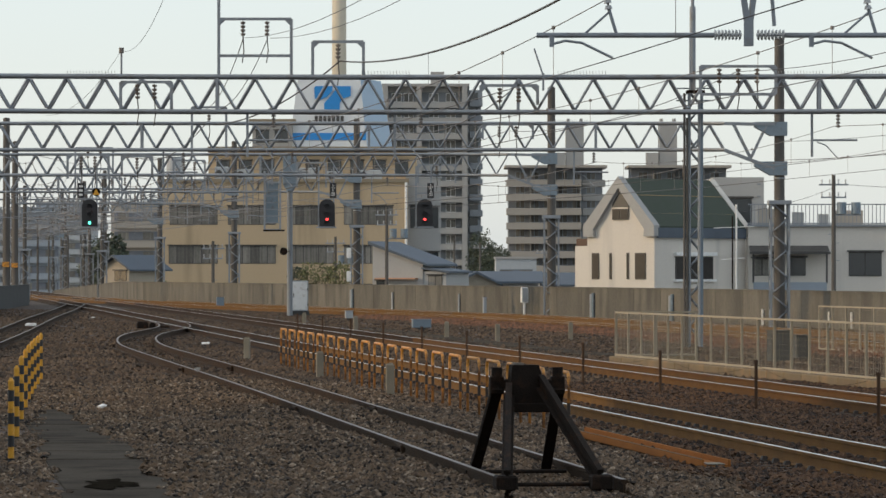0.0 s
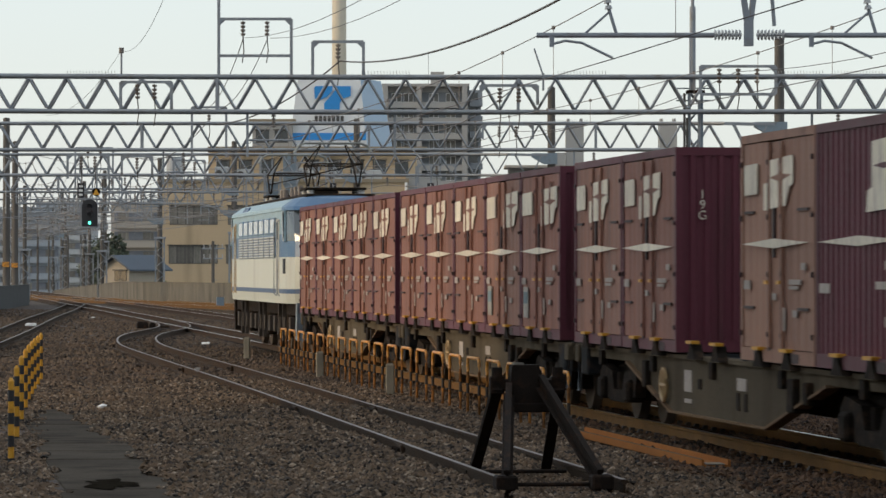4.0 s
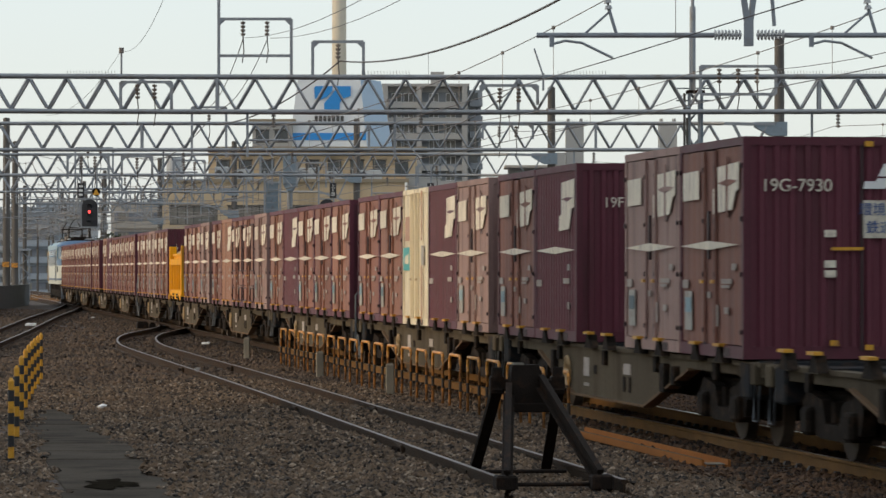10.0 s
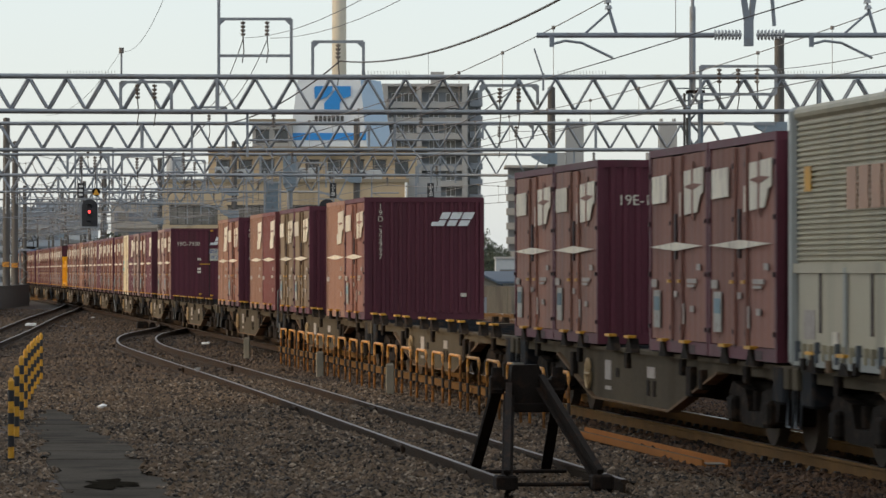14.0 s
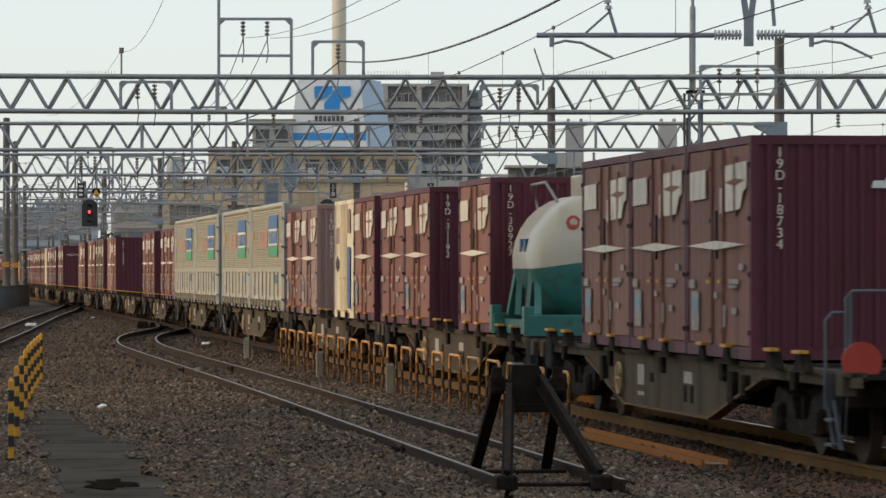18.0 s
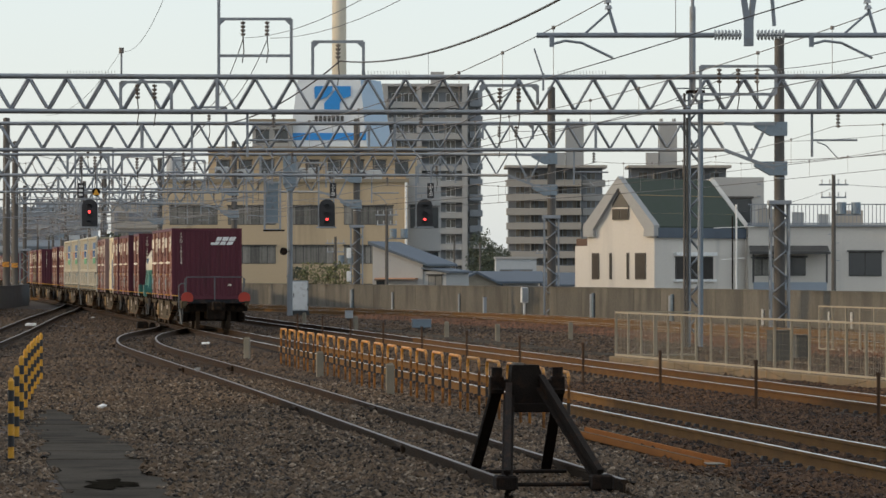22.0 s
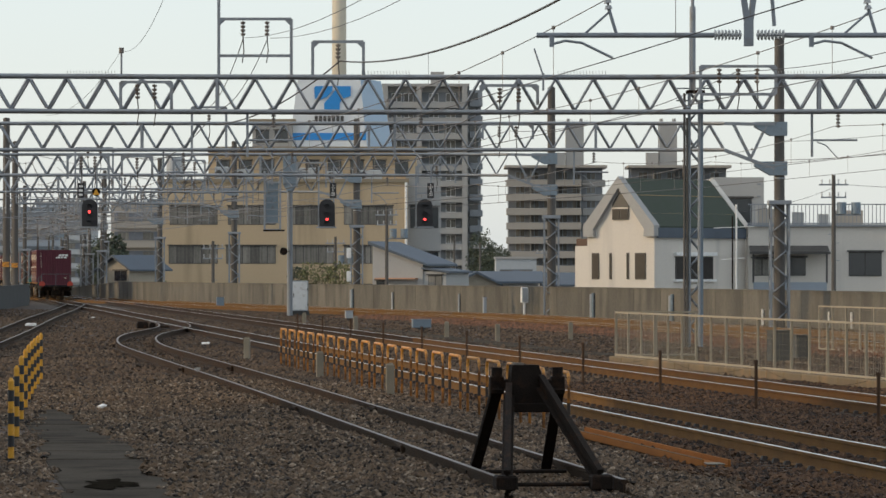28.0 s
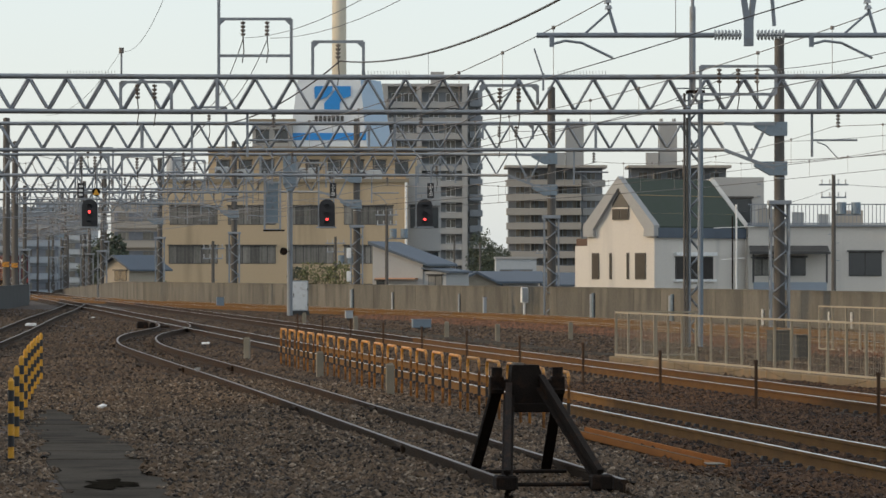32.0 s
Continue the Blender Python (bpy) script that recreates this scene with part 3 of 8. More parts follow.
def frame_mesh():
    bm = B()
    for x in (-1, 1):
        for y in (-0.05, -CL + 0.05):
            box(bm, (x * (CW / 2 - 0.045), y, (C0 + C1) / 2), (0.09, 0.10, C1 - C0))
        box(bm, (x * (CW / 2 - 0.035), -CL / 2, C1 - 0.045), (0.07, CL - 0.2, 0.09))
        box(bm, (x * (CW / 2 - 0.035), -CL / 2, C0 + 0.07), (0.07, CL - 0.2, 0.14))
    for y in (-0.045, -CL + 0.045):
        box(bm, (0, y, C1 - 0.05), (CW - 0.18, 0.08, 0.10))
        box(bm, (0, y, C0 + 0.07), (CW - 0.18, 0.08, 0.14))
    return bm


def ribbed(n, lo, hi, z0, z1, d, fixed, axis):
    """A sheet with upright ribs: along y on a side (axis 0) or along x on an end (axis 1)."""
    bm = B()
    pts = []
    w = (hi - lo) / n
    for i in range(n):
        a = lo + i * w
        pts += [(a, 0), (a + w * 0.42, 0), (a + w * 0.55, d), (a + w * 0.87, d)]
    pts.append((hi, 0))
    low, top = [], []
    for t, e in pts:
        c = (fixed + e, t) if axis == 0 else (t, fixed + e)
        low.append(bm.verts.new((c[0], c[1], z0)))
        top.append(bm.verts.new((c[0], c[1], z1)))
    for i in range(len(pts) - 1):
        bm.faces.new((low[i], low[i + 1], top[i + 1], top[i]))
    bmesh.ops.recalc_face_normals(bm, faces=bm.faces)
    return bm


def emblem(parent, m, w, material):
    """Three slanted white blocks with a hook under the first."""
    h = w * 0.42
    for x0, x1 in ((0.0, 0.26), (0.31, 0.62), (0.67, 1.0)):
        bm = B()
        s = 0.22 * h
        pts = [(x0 * w, 0), (x1 * w - 0.02, 0), (x1 * w - 0.02 + s, h * 0.42), (x0 * w + s, h * 0.42)]
        prism(bm, pts, 2, -0.004, 0.004)
        pts = [(x0 * w + s * 1.1, h * 0.5), (x1 * w + s * 1.1, h * 0.5), (x1 * w + s * 2.2, h), (x0 * w + s * 2.2, h)]
        prism(bm, pts, 2, -0.004, 0.004)
        part("emblem_block", bm, material, parent, at=m)
    bm = B()
    prism(bm, [(-0.16 * w, 0), (0.02 * w, 0), (0.05 * w, h * 0.3), (-0.13 * w, h * 0.3)], 2, -0.004, 0.004)
    part("emblem_block", bm, material, parent, at=m)


def end_marks(t, number, vertical=True, logo=True, banner=False):
    """Lettering and emblem on the rear end."""
    face = Matrix(((1, 0, 0, 0), (0, 0, -1, -CL - 0.012), (0, 1, 0, 0), (0, 0, 0, 1)))
    if vertical:
        words("number", number, 0.155, face @ Matrix.Translation((-0.90, 2.80, 0)), M["white_worn"], t, True)
    elif number:
        words("number", number, 0.20, face @ Matrix.Translation((-0.62, 2.95, 0)), M["white_worn"], t)
    if logo:
        emblem(t, face @ Matrix.Translation((0.24, 2.92, 0)), 0.66, M["white"])
    bm = box(B(), (0.80, 1.52, 0), (0.12, 0.07, 0.006))
    part("label_plate", bm, M["white_worn"], t, at=face)
    if banner:
        part("banner", box(B(), (0.63, 2.58, 0), (1.02, 0.42, 0.006)), M["white_worn"], t, "pale sign with blue lettering", at=face)
        for row, txt in ((2.68, "環境にやさしい"), (2.48, "鉄道コンテナ")):
            words("lettering", txt, 0.155, face @ Matrix.Translation((0.63, row, 0.008)), M["deep_blue"], t)
        part("door_seam", box(B(), (0.12, 2.26, 0), (0.03, 2.3, 0.02)), M["seam"], t, at=face)
        for zz in (2.42, 2.08, 1.97):
            part("label_plate", box(B(), (-0.24, zz, 0), (0.13, 0.08, 0.006)), M["white_worn"], t, at=face)
        part("door_bar", box(B(), (-0.05, 2.25, 0.02), (0.36, 0.035, 0.03)), M["yellow"], t, at=face)
        for xx, zz in ((0.2, 1.15), (-0.2, 1.2), (0.2, 3.42)):
            part("hinge", box(B(), (xx, zz, 0.02), (0.09, 0.06, 0.03)), M["yellow"], t, at=face)


def container(kind, paint, label, number="", vertical=True, logo=True, banner=False, early=False, panelled=False):
    """A freight container: with two-leaf side doors (kind 'door'), or a plain ribbed side (kind 'rib')."""
    t = thing("freight_container", label, "container", group="containers on the train")
    P = M["maroon" if paint in ("maroon_red", "brown", "olive") and kind == "door" else paint]
    part("frame", frame_mesh(), P, t)
    part("roof", box(B(), (0, -CL / 2, C1 - 0.035), (CW - 0.14, CL - 0.14, 0.05)), P, t)
    part("floor", box(B(), (0, -CL / 2, C0 + 0.09), (CW - 0.2, CL - 0.2, 0.1)), M["bogie"], t)
    part("far_side", box(B(), (CW / 2 - 0.05, -CL / 2, (C0 + C1) / 2), (0.04, CL - 0.18, C1 - C0 - 0.18)), P, t)
    part("end_panel", ribbed(13, -CW / 2 + 0.09, CW / 2 - 0.09, C0 + 0.1, C1 - 0.09, -0.030, -CL + 0.035, 1), P, t)
    part("end_panel", ribbed(13, -CW / 2 + 0.09, CW / 2 - 0.09, C0 + 0.1, C1 - 0.09, 0.030, -0.035, 1), P, t)
    for y in (-0.9, -CL + 0.9):
        part("fork_pocket", box(B(), (SIDE + 0.02, y, C0 + 0.06), (0.05, 0.36, 0.10)), M["seam"], t)
    # doors paler than frame and ends: real fading plus sunlight put into the paint
    D = M["faded" if paint in ("maroon", "maroon_red") else paint]
    if kind == "door":
        for a, b in ((-0.11, -1.44), (-2.10, -CL + 0.11)):
            part("door", ribbed(4, b + 0.015, a - 0.015, C0 + 0.15, C1 - 0.10, 0.006, SIDE + 0.014, 0), D, t)
        part("middle_panel", box(B(), (SIDE + 0.03, -1.77, (C0 + C1) / 2), (0.03, 0.63, C1 - C0 - 0.22)), D, t)
        for y in (-1.46, -2.085):
            part("door_seam", box(B(), (SIDE + 0.010, y, (C0 + C1) / 2), (0.03, 0.075, C1 - C0 - 0.24)), M["seam"], t)
            rod = part("lock_rod", cyl(B(), (SIDE - 0.012, y - 0.10, C0 + 0.16), (SIDE - 0.012, y - 0.10, C1 - 0.12), 0.018, 6), D, t)
            part("lock_handle", box(B(), (SIDE - 0.025, y + 0.03, 1.88), (0.03, 0.15, 0.04)), M["yellow"], rod, "worn yellow handle")
        part("slot_cover", box(B(), (SIDE + 0.008, -1.72, 2.42), (0.04, 0.10, 0.55)), M["seam"], t)
        X = SIDE - 0.008
        r_ = 0.265 if early else 0.335
        patch("label_sheet", [(0.07, 0.135), (r_ - 0.01, 0.13), (r_ - 0.01, 0.265), (0.07, 0.27)], X, t, M["white_worn"], "worn white sticker")
        e = -0.21 if early else 0.0
        patch("emblem_sheet", [(0.63 + e, 0.125), (0.945 + e, 0.112), (0.945 + e, 0.235), (0.90 + e, 0.245), (0.85 + e, 0.325), (0.64 + e, 0.335)], X, t, M["white_worn"], "worn white emblem")
        patch("emblem_strip", [(0.555 + e, 0.225), (0.60 + e, 0.22), (0.60 + e, 0.34), (0.555 + e, 0.34)], X, t, M["white_worn"], "worn white emblem")
        patch("emblem_bar", [(0.64 + e, 0.20), (0.78 + e, 0.185), (0.93 + e, 0.195), (0.78 + e, 0.22)], X - 0.006, t, D)
        patch("emblem_bar", [(0.76 + e, 0.08), (0.785 + e, 0.08), (0.785 + e, 0.36), (0.76 + e, 0.36)], X - 0.006, t, D)
        patch("stripe_diamond", [(0.045, 0.485), (0.50, 0.464), (0.955, 0.485), (0.50, 0.506)], X - 0.014, t, M["white_worn"], "white diamond stripe")
        bm = B()
        for u0, u1, v0, v1 in ((0.06, 0.15, 0.645, 0.685), (0.68, 0.84, 0.640, 0.662), (0.68, 0.80, 0.668, 0.682), (0.84, 0.90, 0.57, 0.60), (0.73, 0.79, 0.77, 0.80), (0.46, 0.51, 0.70, 0.73), (0.60, 0.63, 0.76, 0.86)):
            prism(bm, [(-CL * u, C1 - (C1 - C0) * v) for u, v in ((u0, v0), (u1, v0), (u1, v1), (u0, v1))], 0, X - 0.006, X + 0.004)
        part("lettering", bm, M["letter"], t)["kind"] = "stuff"
        bm = B()
        for u in ((0.13, 0.86) if early else ()):
            for v in (0.345, 0.765):
                box(bm, (SIDE - 0.004, -CL * u, C1 - (C1 - C0) * v), (0.02, 0.50, 0.030))
        for u in (0.02, 0.395, 0.58, 0.98):
            for v in (0.13, 0.37, 0.62, 0.88):
                box(bm, (SIDE - 0.010, -CL * u, C1 - (C1 - C0) * v), (0.025, 0.04, 0.055))
        part("hinge_set", bm, M["seam"], t)["kind"] = "stuff"
        if not early:
            patch("side_sticker", [(0.10, 0.70), (0.215, 0.70), (0.215, 0.885), (0.10, 0.885)], X, t, M["pale_sticker"], "faded pale sticker")
            patch("side_mark", [(0.11, 0.73), (0.205, 0.73), (0.205, 0.80), (0.11, 0.80)], X - 0.006, t, M["sticker_blue"])
        if panelled:
            for a, b in ((0.07, 0.36), (0.66, 0.94)):
                for v0, v1 in ((0.10, 0.60), (0.79, 0.93)):
                    bm = B()
                    for p, q in (((a, v0), (b, v0)), ((b, v0), (b, v1)), ((b, v1), (a, v1)), ((a, v1), (a, v0))):
                        bar(bm, (SIDE - 0.002, -CL * p[0], C1 - (C1 - C0) * p[1]), (SIDE - 0.002, -CL * q[0], C1 - (C1 - C0) * q[1]), 0.03)
                    part("panel_frame", bm, M["seam"], t)
    elif kind == "rib":
        part("side_panel", ribbed(15, -CL + 0.1, -0.1, C0 + 0.14, C1 - 0.09, -0.022, SIDE + 0.034, 0), P, t)
        X = SIDE - 0.002
        patch("emblem_sheet", [(0.66, 0.10), (0.955, 0.085), (0.955, 0.245), (0.90, 0.25), (0.84, 0.365), (0.60, 0.375), (0.61, 0.29), (0.66, 0.28)], X, t, M["white_worn"], "worn white emblem")
        patch("emblem_bar", [(0.68, 0.195), (0.80, 0.185), (0.93, 0.19), (0.80, 0.21)], X - 0.006, t, P)
        patch("stripe_diamond", [(0.03, 0.485), (0.50, 0.464), (0.965, 0.485), (0.50, 0.506)], X, t, M["white_worn"], "white diamond stripe")
        bm = B()
        for u0, u1, v0, v1 in ((0.05, 0.17, 0.655, 0.695), (0.70, 0.84, 0.645, 0.675), (0.80, 0.85, 0.565, 0.60), (0.80, 0.84, 0.78, 0.82)):
            prism(bm, [(-CL * u, C1 - (C1 - C0) * v) for u, v in ((u0, v0), (u1, v0), (u1, v1), (u0, v1))], 0, X - 0.006, X + 0.004)
        part("lettering", bm, M["letter"], t)["kind"] = "stuff"
    elif kind in ("cream_teal", "cream_blue"):
        part("side_panel", ribbed(6, -CL + 0.1, -0.1, C0 + 0.14, C1 - 0.09, -0.012, SIDE + 0.03, 0), P, t)
        X = SIDE - 0.006
        for y in (-1.35, -1.62, -2.05, -2.4):
            part("lock_rod", cyl(B(), (SIDE - 0.02, y, C0 + 0.12), (SIDE - 0.02, y, C1 - 0.08), 0.022, 6), P, t)
        for y in (-1.48, -2.22):
            part("lock_handle", box(B(), (SIDE - 0.03, y, 1.85), (0.03, 0.26, 0.04)), M["tan"], t)
        if kind == "cream_teal":
            patch("emblem_sheet", [(0.05, 0.43), (0.34, 0.425), (0.34, 0.60), (0.05, 0.60)], X, t, M["teal"], "teal emblem panel")
            patch("emblem_bar", [(0.12, 0.50), (0.27, 0.475), (0.27, 0.55), (0.12, 0.55)], X - 0.006, t, M["cream"])
            patch("side_sticker", [(0.13, 0.20), (0.30, 0.20), (0.30, 0.38), (0.13, 0.38)], X, t, M["red_pale"], "faded red mark")
            patch("side_sticker", [(0.76, 0.42), (0.86, 0.42), (0.86, 0.56), (0.76, 0.56)], X, t, M["pale_sticker"], "faded grey mark")
            for z0, z1 in ((0.02, 0.38), (0.56, 0.98)):
                patch("rust_stripe", [(0.745, z0), (0.775, z0), (0.775, z1), (0.745, z1)], X, t, M["red_pale"], "rusty faded stripe")
        else:
            patch("stripe", [(0.70, 0.40), (0.84, 0.40), (0.84, 0.92), (0.70, 0.92)], X, t, M["deep_blue"], "blue upright stripe")
            patch("stripe", [(0.72, 0.08), (0.84, 0.08), (0.84, 0.28), (0.72, 0.28)], X, t, M["mauve"])
            patch("side_sticker", [(0.12, 0.24), (0.30, 0.22), (0.30, 0.36), (0.12, 0.37)], X, t, M["mauve"])
            patch("side_sticker", [(0.08, 0.54), (0.17, 0.47), (0.25, 0.54), (0.17, 0.62)], X, t, M["seam"])
    if number or logo:
        end_marks(t, number, vertical, logo, banner)
    return t


def open_container():
    """A low yellow 20-foot open container: tall corner posts, two belts and upright side ribs."""
    t = thing("open_top_container", "yellow open-topped 20-foot container with ribbed sides on a wagon", "container")
    P, Ly = M["orange_yel"], 6.06
    part("body", box(B(), (0, -Ly / 2, 1.80), (CW - 0.30, Ly - 0.4, 1.45)), P, t)
    for s in (-1, 1):
        part("bottom_beam", box(B(), (s * (CW / 2 - 0.09), -Ly / 2, 1.20), (0.18, Ly - 0.36, 0.32), bev=0.012), P, t)
        part("belt", box(B(), (s * (CW / 2 - 0.10), -Ly / 2, 2.315), (0.18, Ly - 0.36, 0.20), bev=0.012), P, t)
        part("top_rail", box(B(), (s * (CW / 2 - 0.16), -Ly / 2, 2.56), (0.12, Ly - 0.36, 0.09), bev=0.012), P, t)
        part("top_sheet", box(B(), (s * (CW / 2 - 0.17), -Ly / 2, 2.46), (0.05, Ly - 0.4, 0.14)), P, t)
        for y in (-0.12, -Ly + 0.12):
            post = part("corner_post", box(B(), (s * (CW / 2 - 0.11), y, 1.94), (0.24, 0.24, 1.84), bev=0.015), P, t)
            part("post_cap", box(B(), (s * (CW / 2 - 0.11), y, 2.88), (0.20, 0.20, 0.06), bev=0.01), M["seam"], post, "dark worn cap")
            part("post_foot", box(B(), (s * (CW / 2 - 0.10), y, 1.12), (0.27, 0.34, 0.22), bev=0.012), P, post)
    for i in range(6):
        part("rib", box(B(), (SIDE + 0.09, -0.78 - i * 0.90, 1.79), (0.15, 0.13, 0.86), bev=0.012), P, t)
    for y in (-2.08, -3.92):
        part("fork_pocket", box(B(), (SIDE - 0.002, y, 1.15), (0.03, 0.78, 0.17)), M["bogie"], t)
    bm = B()
    prism(bm, [(-0.25, 2.54), (-Ly + 0.25, 2.54), (-Ly + 0.25, 2.74), (-1.6, 2.70), (-0.6, 2.62)], 0, -0.98, 0.98)
    part("cover_sheet", bm, M["tan"], t, "dull tan cover sheet")
    for y in (-2.15, -3.05, -3.95):
        part("marking", box(B(), (SIDE + 0.155, y - 0.09, 1.85), (0.03, 0.20, 0.46)), M["seam"], t)
    part("end_beam", box(B(), (0, -Ly + 0.10, 1.20), (CW - 0.46, 0.16, 0.32), bev=0.012), P, t)
    part("end_beam", box(B(), (0, -Ly + 0.10, 2.50), (CW - 0.46, 0.16, 0.18), bev=0.012), P, t)
    for i in range(7):
        part("end_rib", box(B(), (-0.84 + i * 0.28, -Ly + 0.13, 1.88), (0.09, 0.12, 1.08), bev=0.01), P, t)
    for x in (-0.55, 0.55):
        part("lock_rod", cyl(B(), (x, -Ly + 0.02, 1.1), (x, -Ly + 0.02, 2.66), 0.03, 8), M["seam"], t)
    return t


def long_box(front):
    """A 31-foot grey box with ridged upper sides, lower drop panels and a coloured emblem."""
    t = thing("box_container", "beige-grey 31-foot box container with ridged sides and blue-green panel", "container", group="grey box containers")
    Lb, top = 9.36, 3.66
    part("body", box(B(), (0, -Lb / 2, (C0 + top) / 2), (2.40, Lb - 0.1, top - C0)), M["box_grey"], t)
    for y in (-0.10, -Lb + 0.10):
        for x in (-1.19, 1.19):
            part("corner_post", box(B(), (x, y, (C0 + top) / 2 + 0.02), (0.16, 0.24, top - C0 + 0.08), bev=0.05), M["box_frame"], t)
    for x in (-1.19, 1.19):
        part("roof_edge", cyl(B(), (x * 0.985, -0.05, top - 0.02), (x * 0.985, -Lb + 0.05, top - 0.02), 0.08, 12), M["box_grey"], t)
        part("bottom_rail", box(B(), (x, -Lb / 2, C0 + 0.07), (0.12, Lb - 0.2, 0.14)), M["box_frame"], t)
        part("mid_rail", box(B(), (x * 1.012, -Lb / 2, 2.03), (0.10, Lb - 0.3, 0.10)), M["box_grey"], t)
    verts, faces = [], []
    n, z0, z1 = 27, 2.10, 3.56
    for i in range(n):
        a = z0 + (z1 - z0) * i / n
        h = (z1 - z0) / n
        o = len(verts)
        for y in (-0.24, -Lb + 0.24):
            verts += [(-1.202, y, a), (-1.228, y, a + h * 0.25), (-1.228, y, a + h * 0.60), (-1.202, y, a + h * 0.85), (-1.202, y, a + h)]
        faces += [(o + k, o + k + 1, o + k + 6, o + k + 5) for k in range(4)]
    me = bpy.data.meshes.new("ridge_sheet")
    me.from_pydata(verts, [], faces)
    me.materials.append(M["box_grey"])
    o = new("ridge_sheet", me)
    o.parent = t
    o["kind"] = "stuff"
    for i in range(4):
        y = -0.3 - (Lb - 0.6) * (i + 0.5) / 4
        leaf = part("drop_panel", box(B(), (-1.21, y, 1.58), (0.04, (Lb - 0.6) / 4 - 0.05, 0.80), bev=0.008), M["box_grey"], t)
        part("hinge_bar", box(B(), (-1.235, y + 0.05, 1.68), (0.02, 0.07, 0.62)), M["seam"], leaf)
        part("label_plate", box(B(), (-1.235, y - 0.62, 1.32), (0.008, 0.26, 0.14)), M["white_worn"], leaf)
    for y in (-2.48, -4.68, -6.88):
        part("panel_bar", box(B(), (-1.235, y, 1.55), (0.05, 0.11, 0.98), bev=0.01), M["box_frame"], t)
    part("writing_patch", box(B(), (-1.233, -7.4, 1.80), (0.008, 0.9, 0.22)), M["sticker_blue"], t, "faded blue writing")
    part("writing_patch", box(B(), (-1.233, -0.85, 1.45), (0.008, 0.5, 0.30)), M["letter"], t, "faint grey writing")
    bm = B()
    for i in range(30):
        box(bm, (-1.25, -0.38 - i * 0.298, C0 + 0.15), (0.06, 0.05, 0.16 + 0.05 * (i % 3 == 0)), mi=0 if i % 3 else 1)
    part("latch_row", bm, [M["box_grey"], M["rail_dark"]], t)["kind"] = "stuff"
    for i in range(8):
        part("rail_lug", box(B(), (-1.26, -0.7 - i * 1.14, C0 + 0.02), (0.05, 0.16, 0.12)), M[("bogie", "flange")[i % 2]], t)
    y, w = -6.62, 2.40
    part("blue_panel", box(B(), (-1.238, y, 3.24), (0.014, w, 0.34)), M["blue"], t)
    part("white_panel", box(B(), (-1.238, y, 2.86), (0.014, w, 0.42)), M["white_worn"], t)
    part("green_panel", box(B(), (-1.238, y, 2.51), (0.014, w, 0.28)), M["green"], t)
    for k in range(5):
        bm = B()
        a = y + w / 2 - 0.22 - k * 0.47
        prism(bm, [(a, 2.70), (a - 0.30, 2.70), (a - 0.22, 3.02), (a - 0.12, 2.86), (a + 0.02, 3.02)], 0, -1.256, -1.244)
        part("emblem_block", bm, M["blue"], t)
    for k in range(5):
        part("faded_letter", box(B(), (-1.236, -2.70 - 0.50 * k, 2.82), (0.010, 0.40, 0.42)), M["red_pale"], t, "faded red lettering block")
    part("yellow_mark", box(B(), (-1.236, -0.78, 2.95), (0.010, 0.30, 0.26)), M["yellow"], t)
    part("end_door", box(B(), (0, -Lb - 0.01, (C0 + top) / 2), (2.2, 0.05, top - C0 - 0.2)), M["box_frame"], t)
    for z in (1.3, 1.9, 2.6, 3.3):
        part("hinge", box(B(), (-1.22, -Lb - 0.02, z), (0.16, 0.10, 0.06)), M["box_frame"], t)
    return t


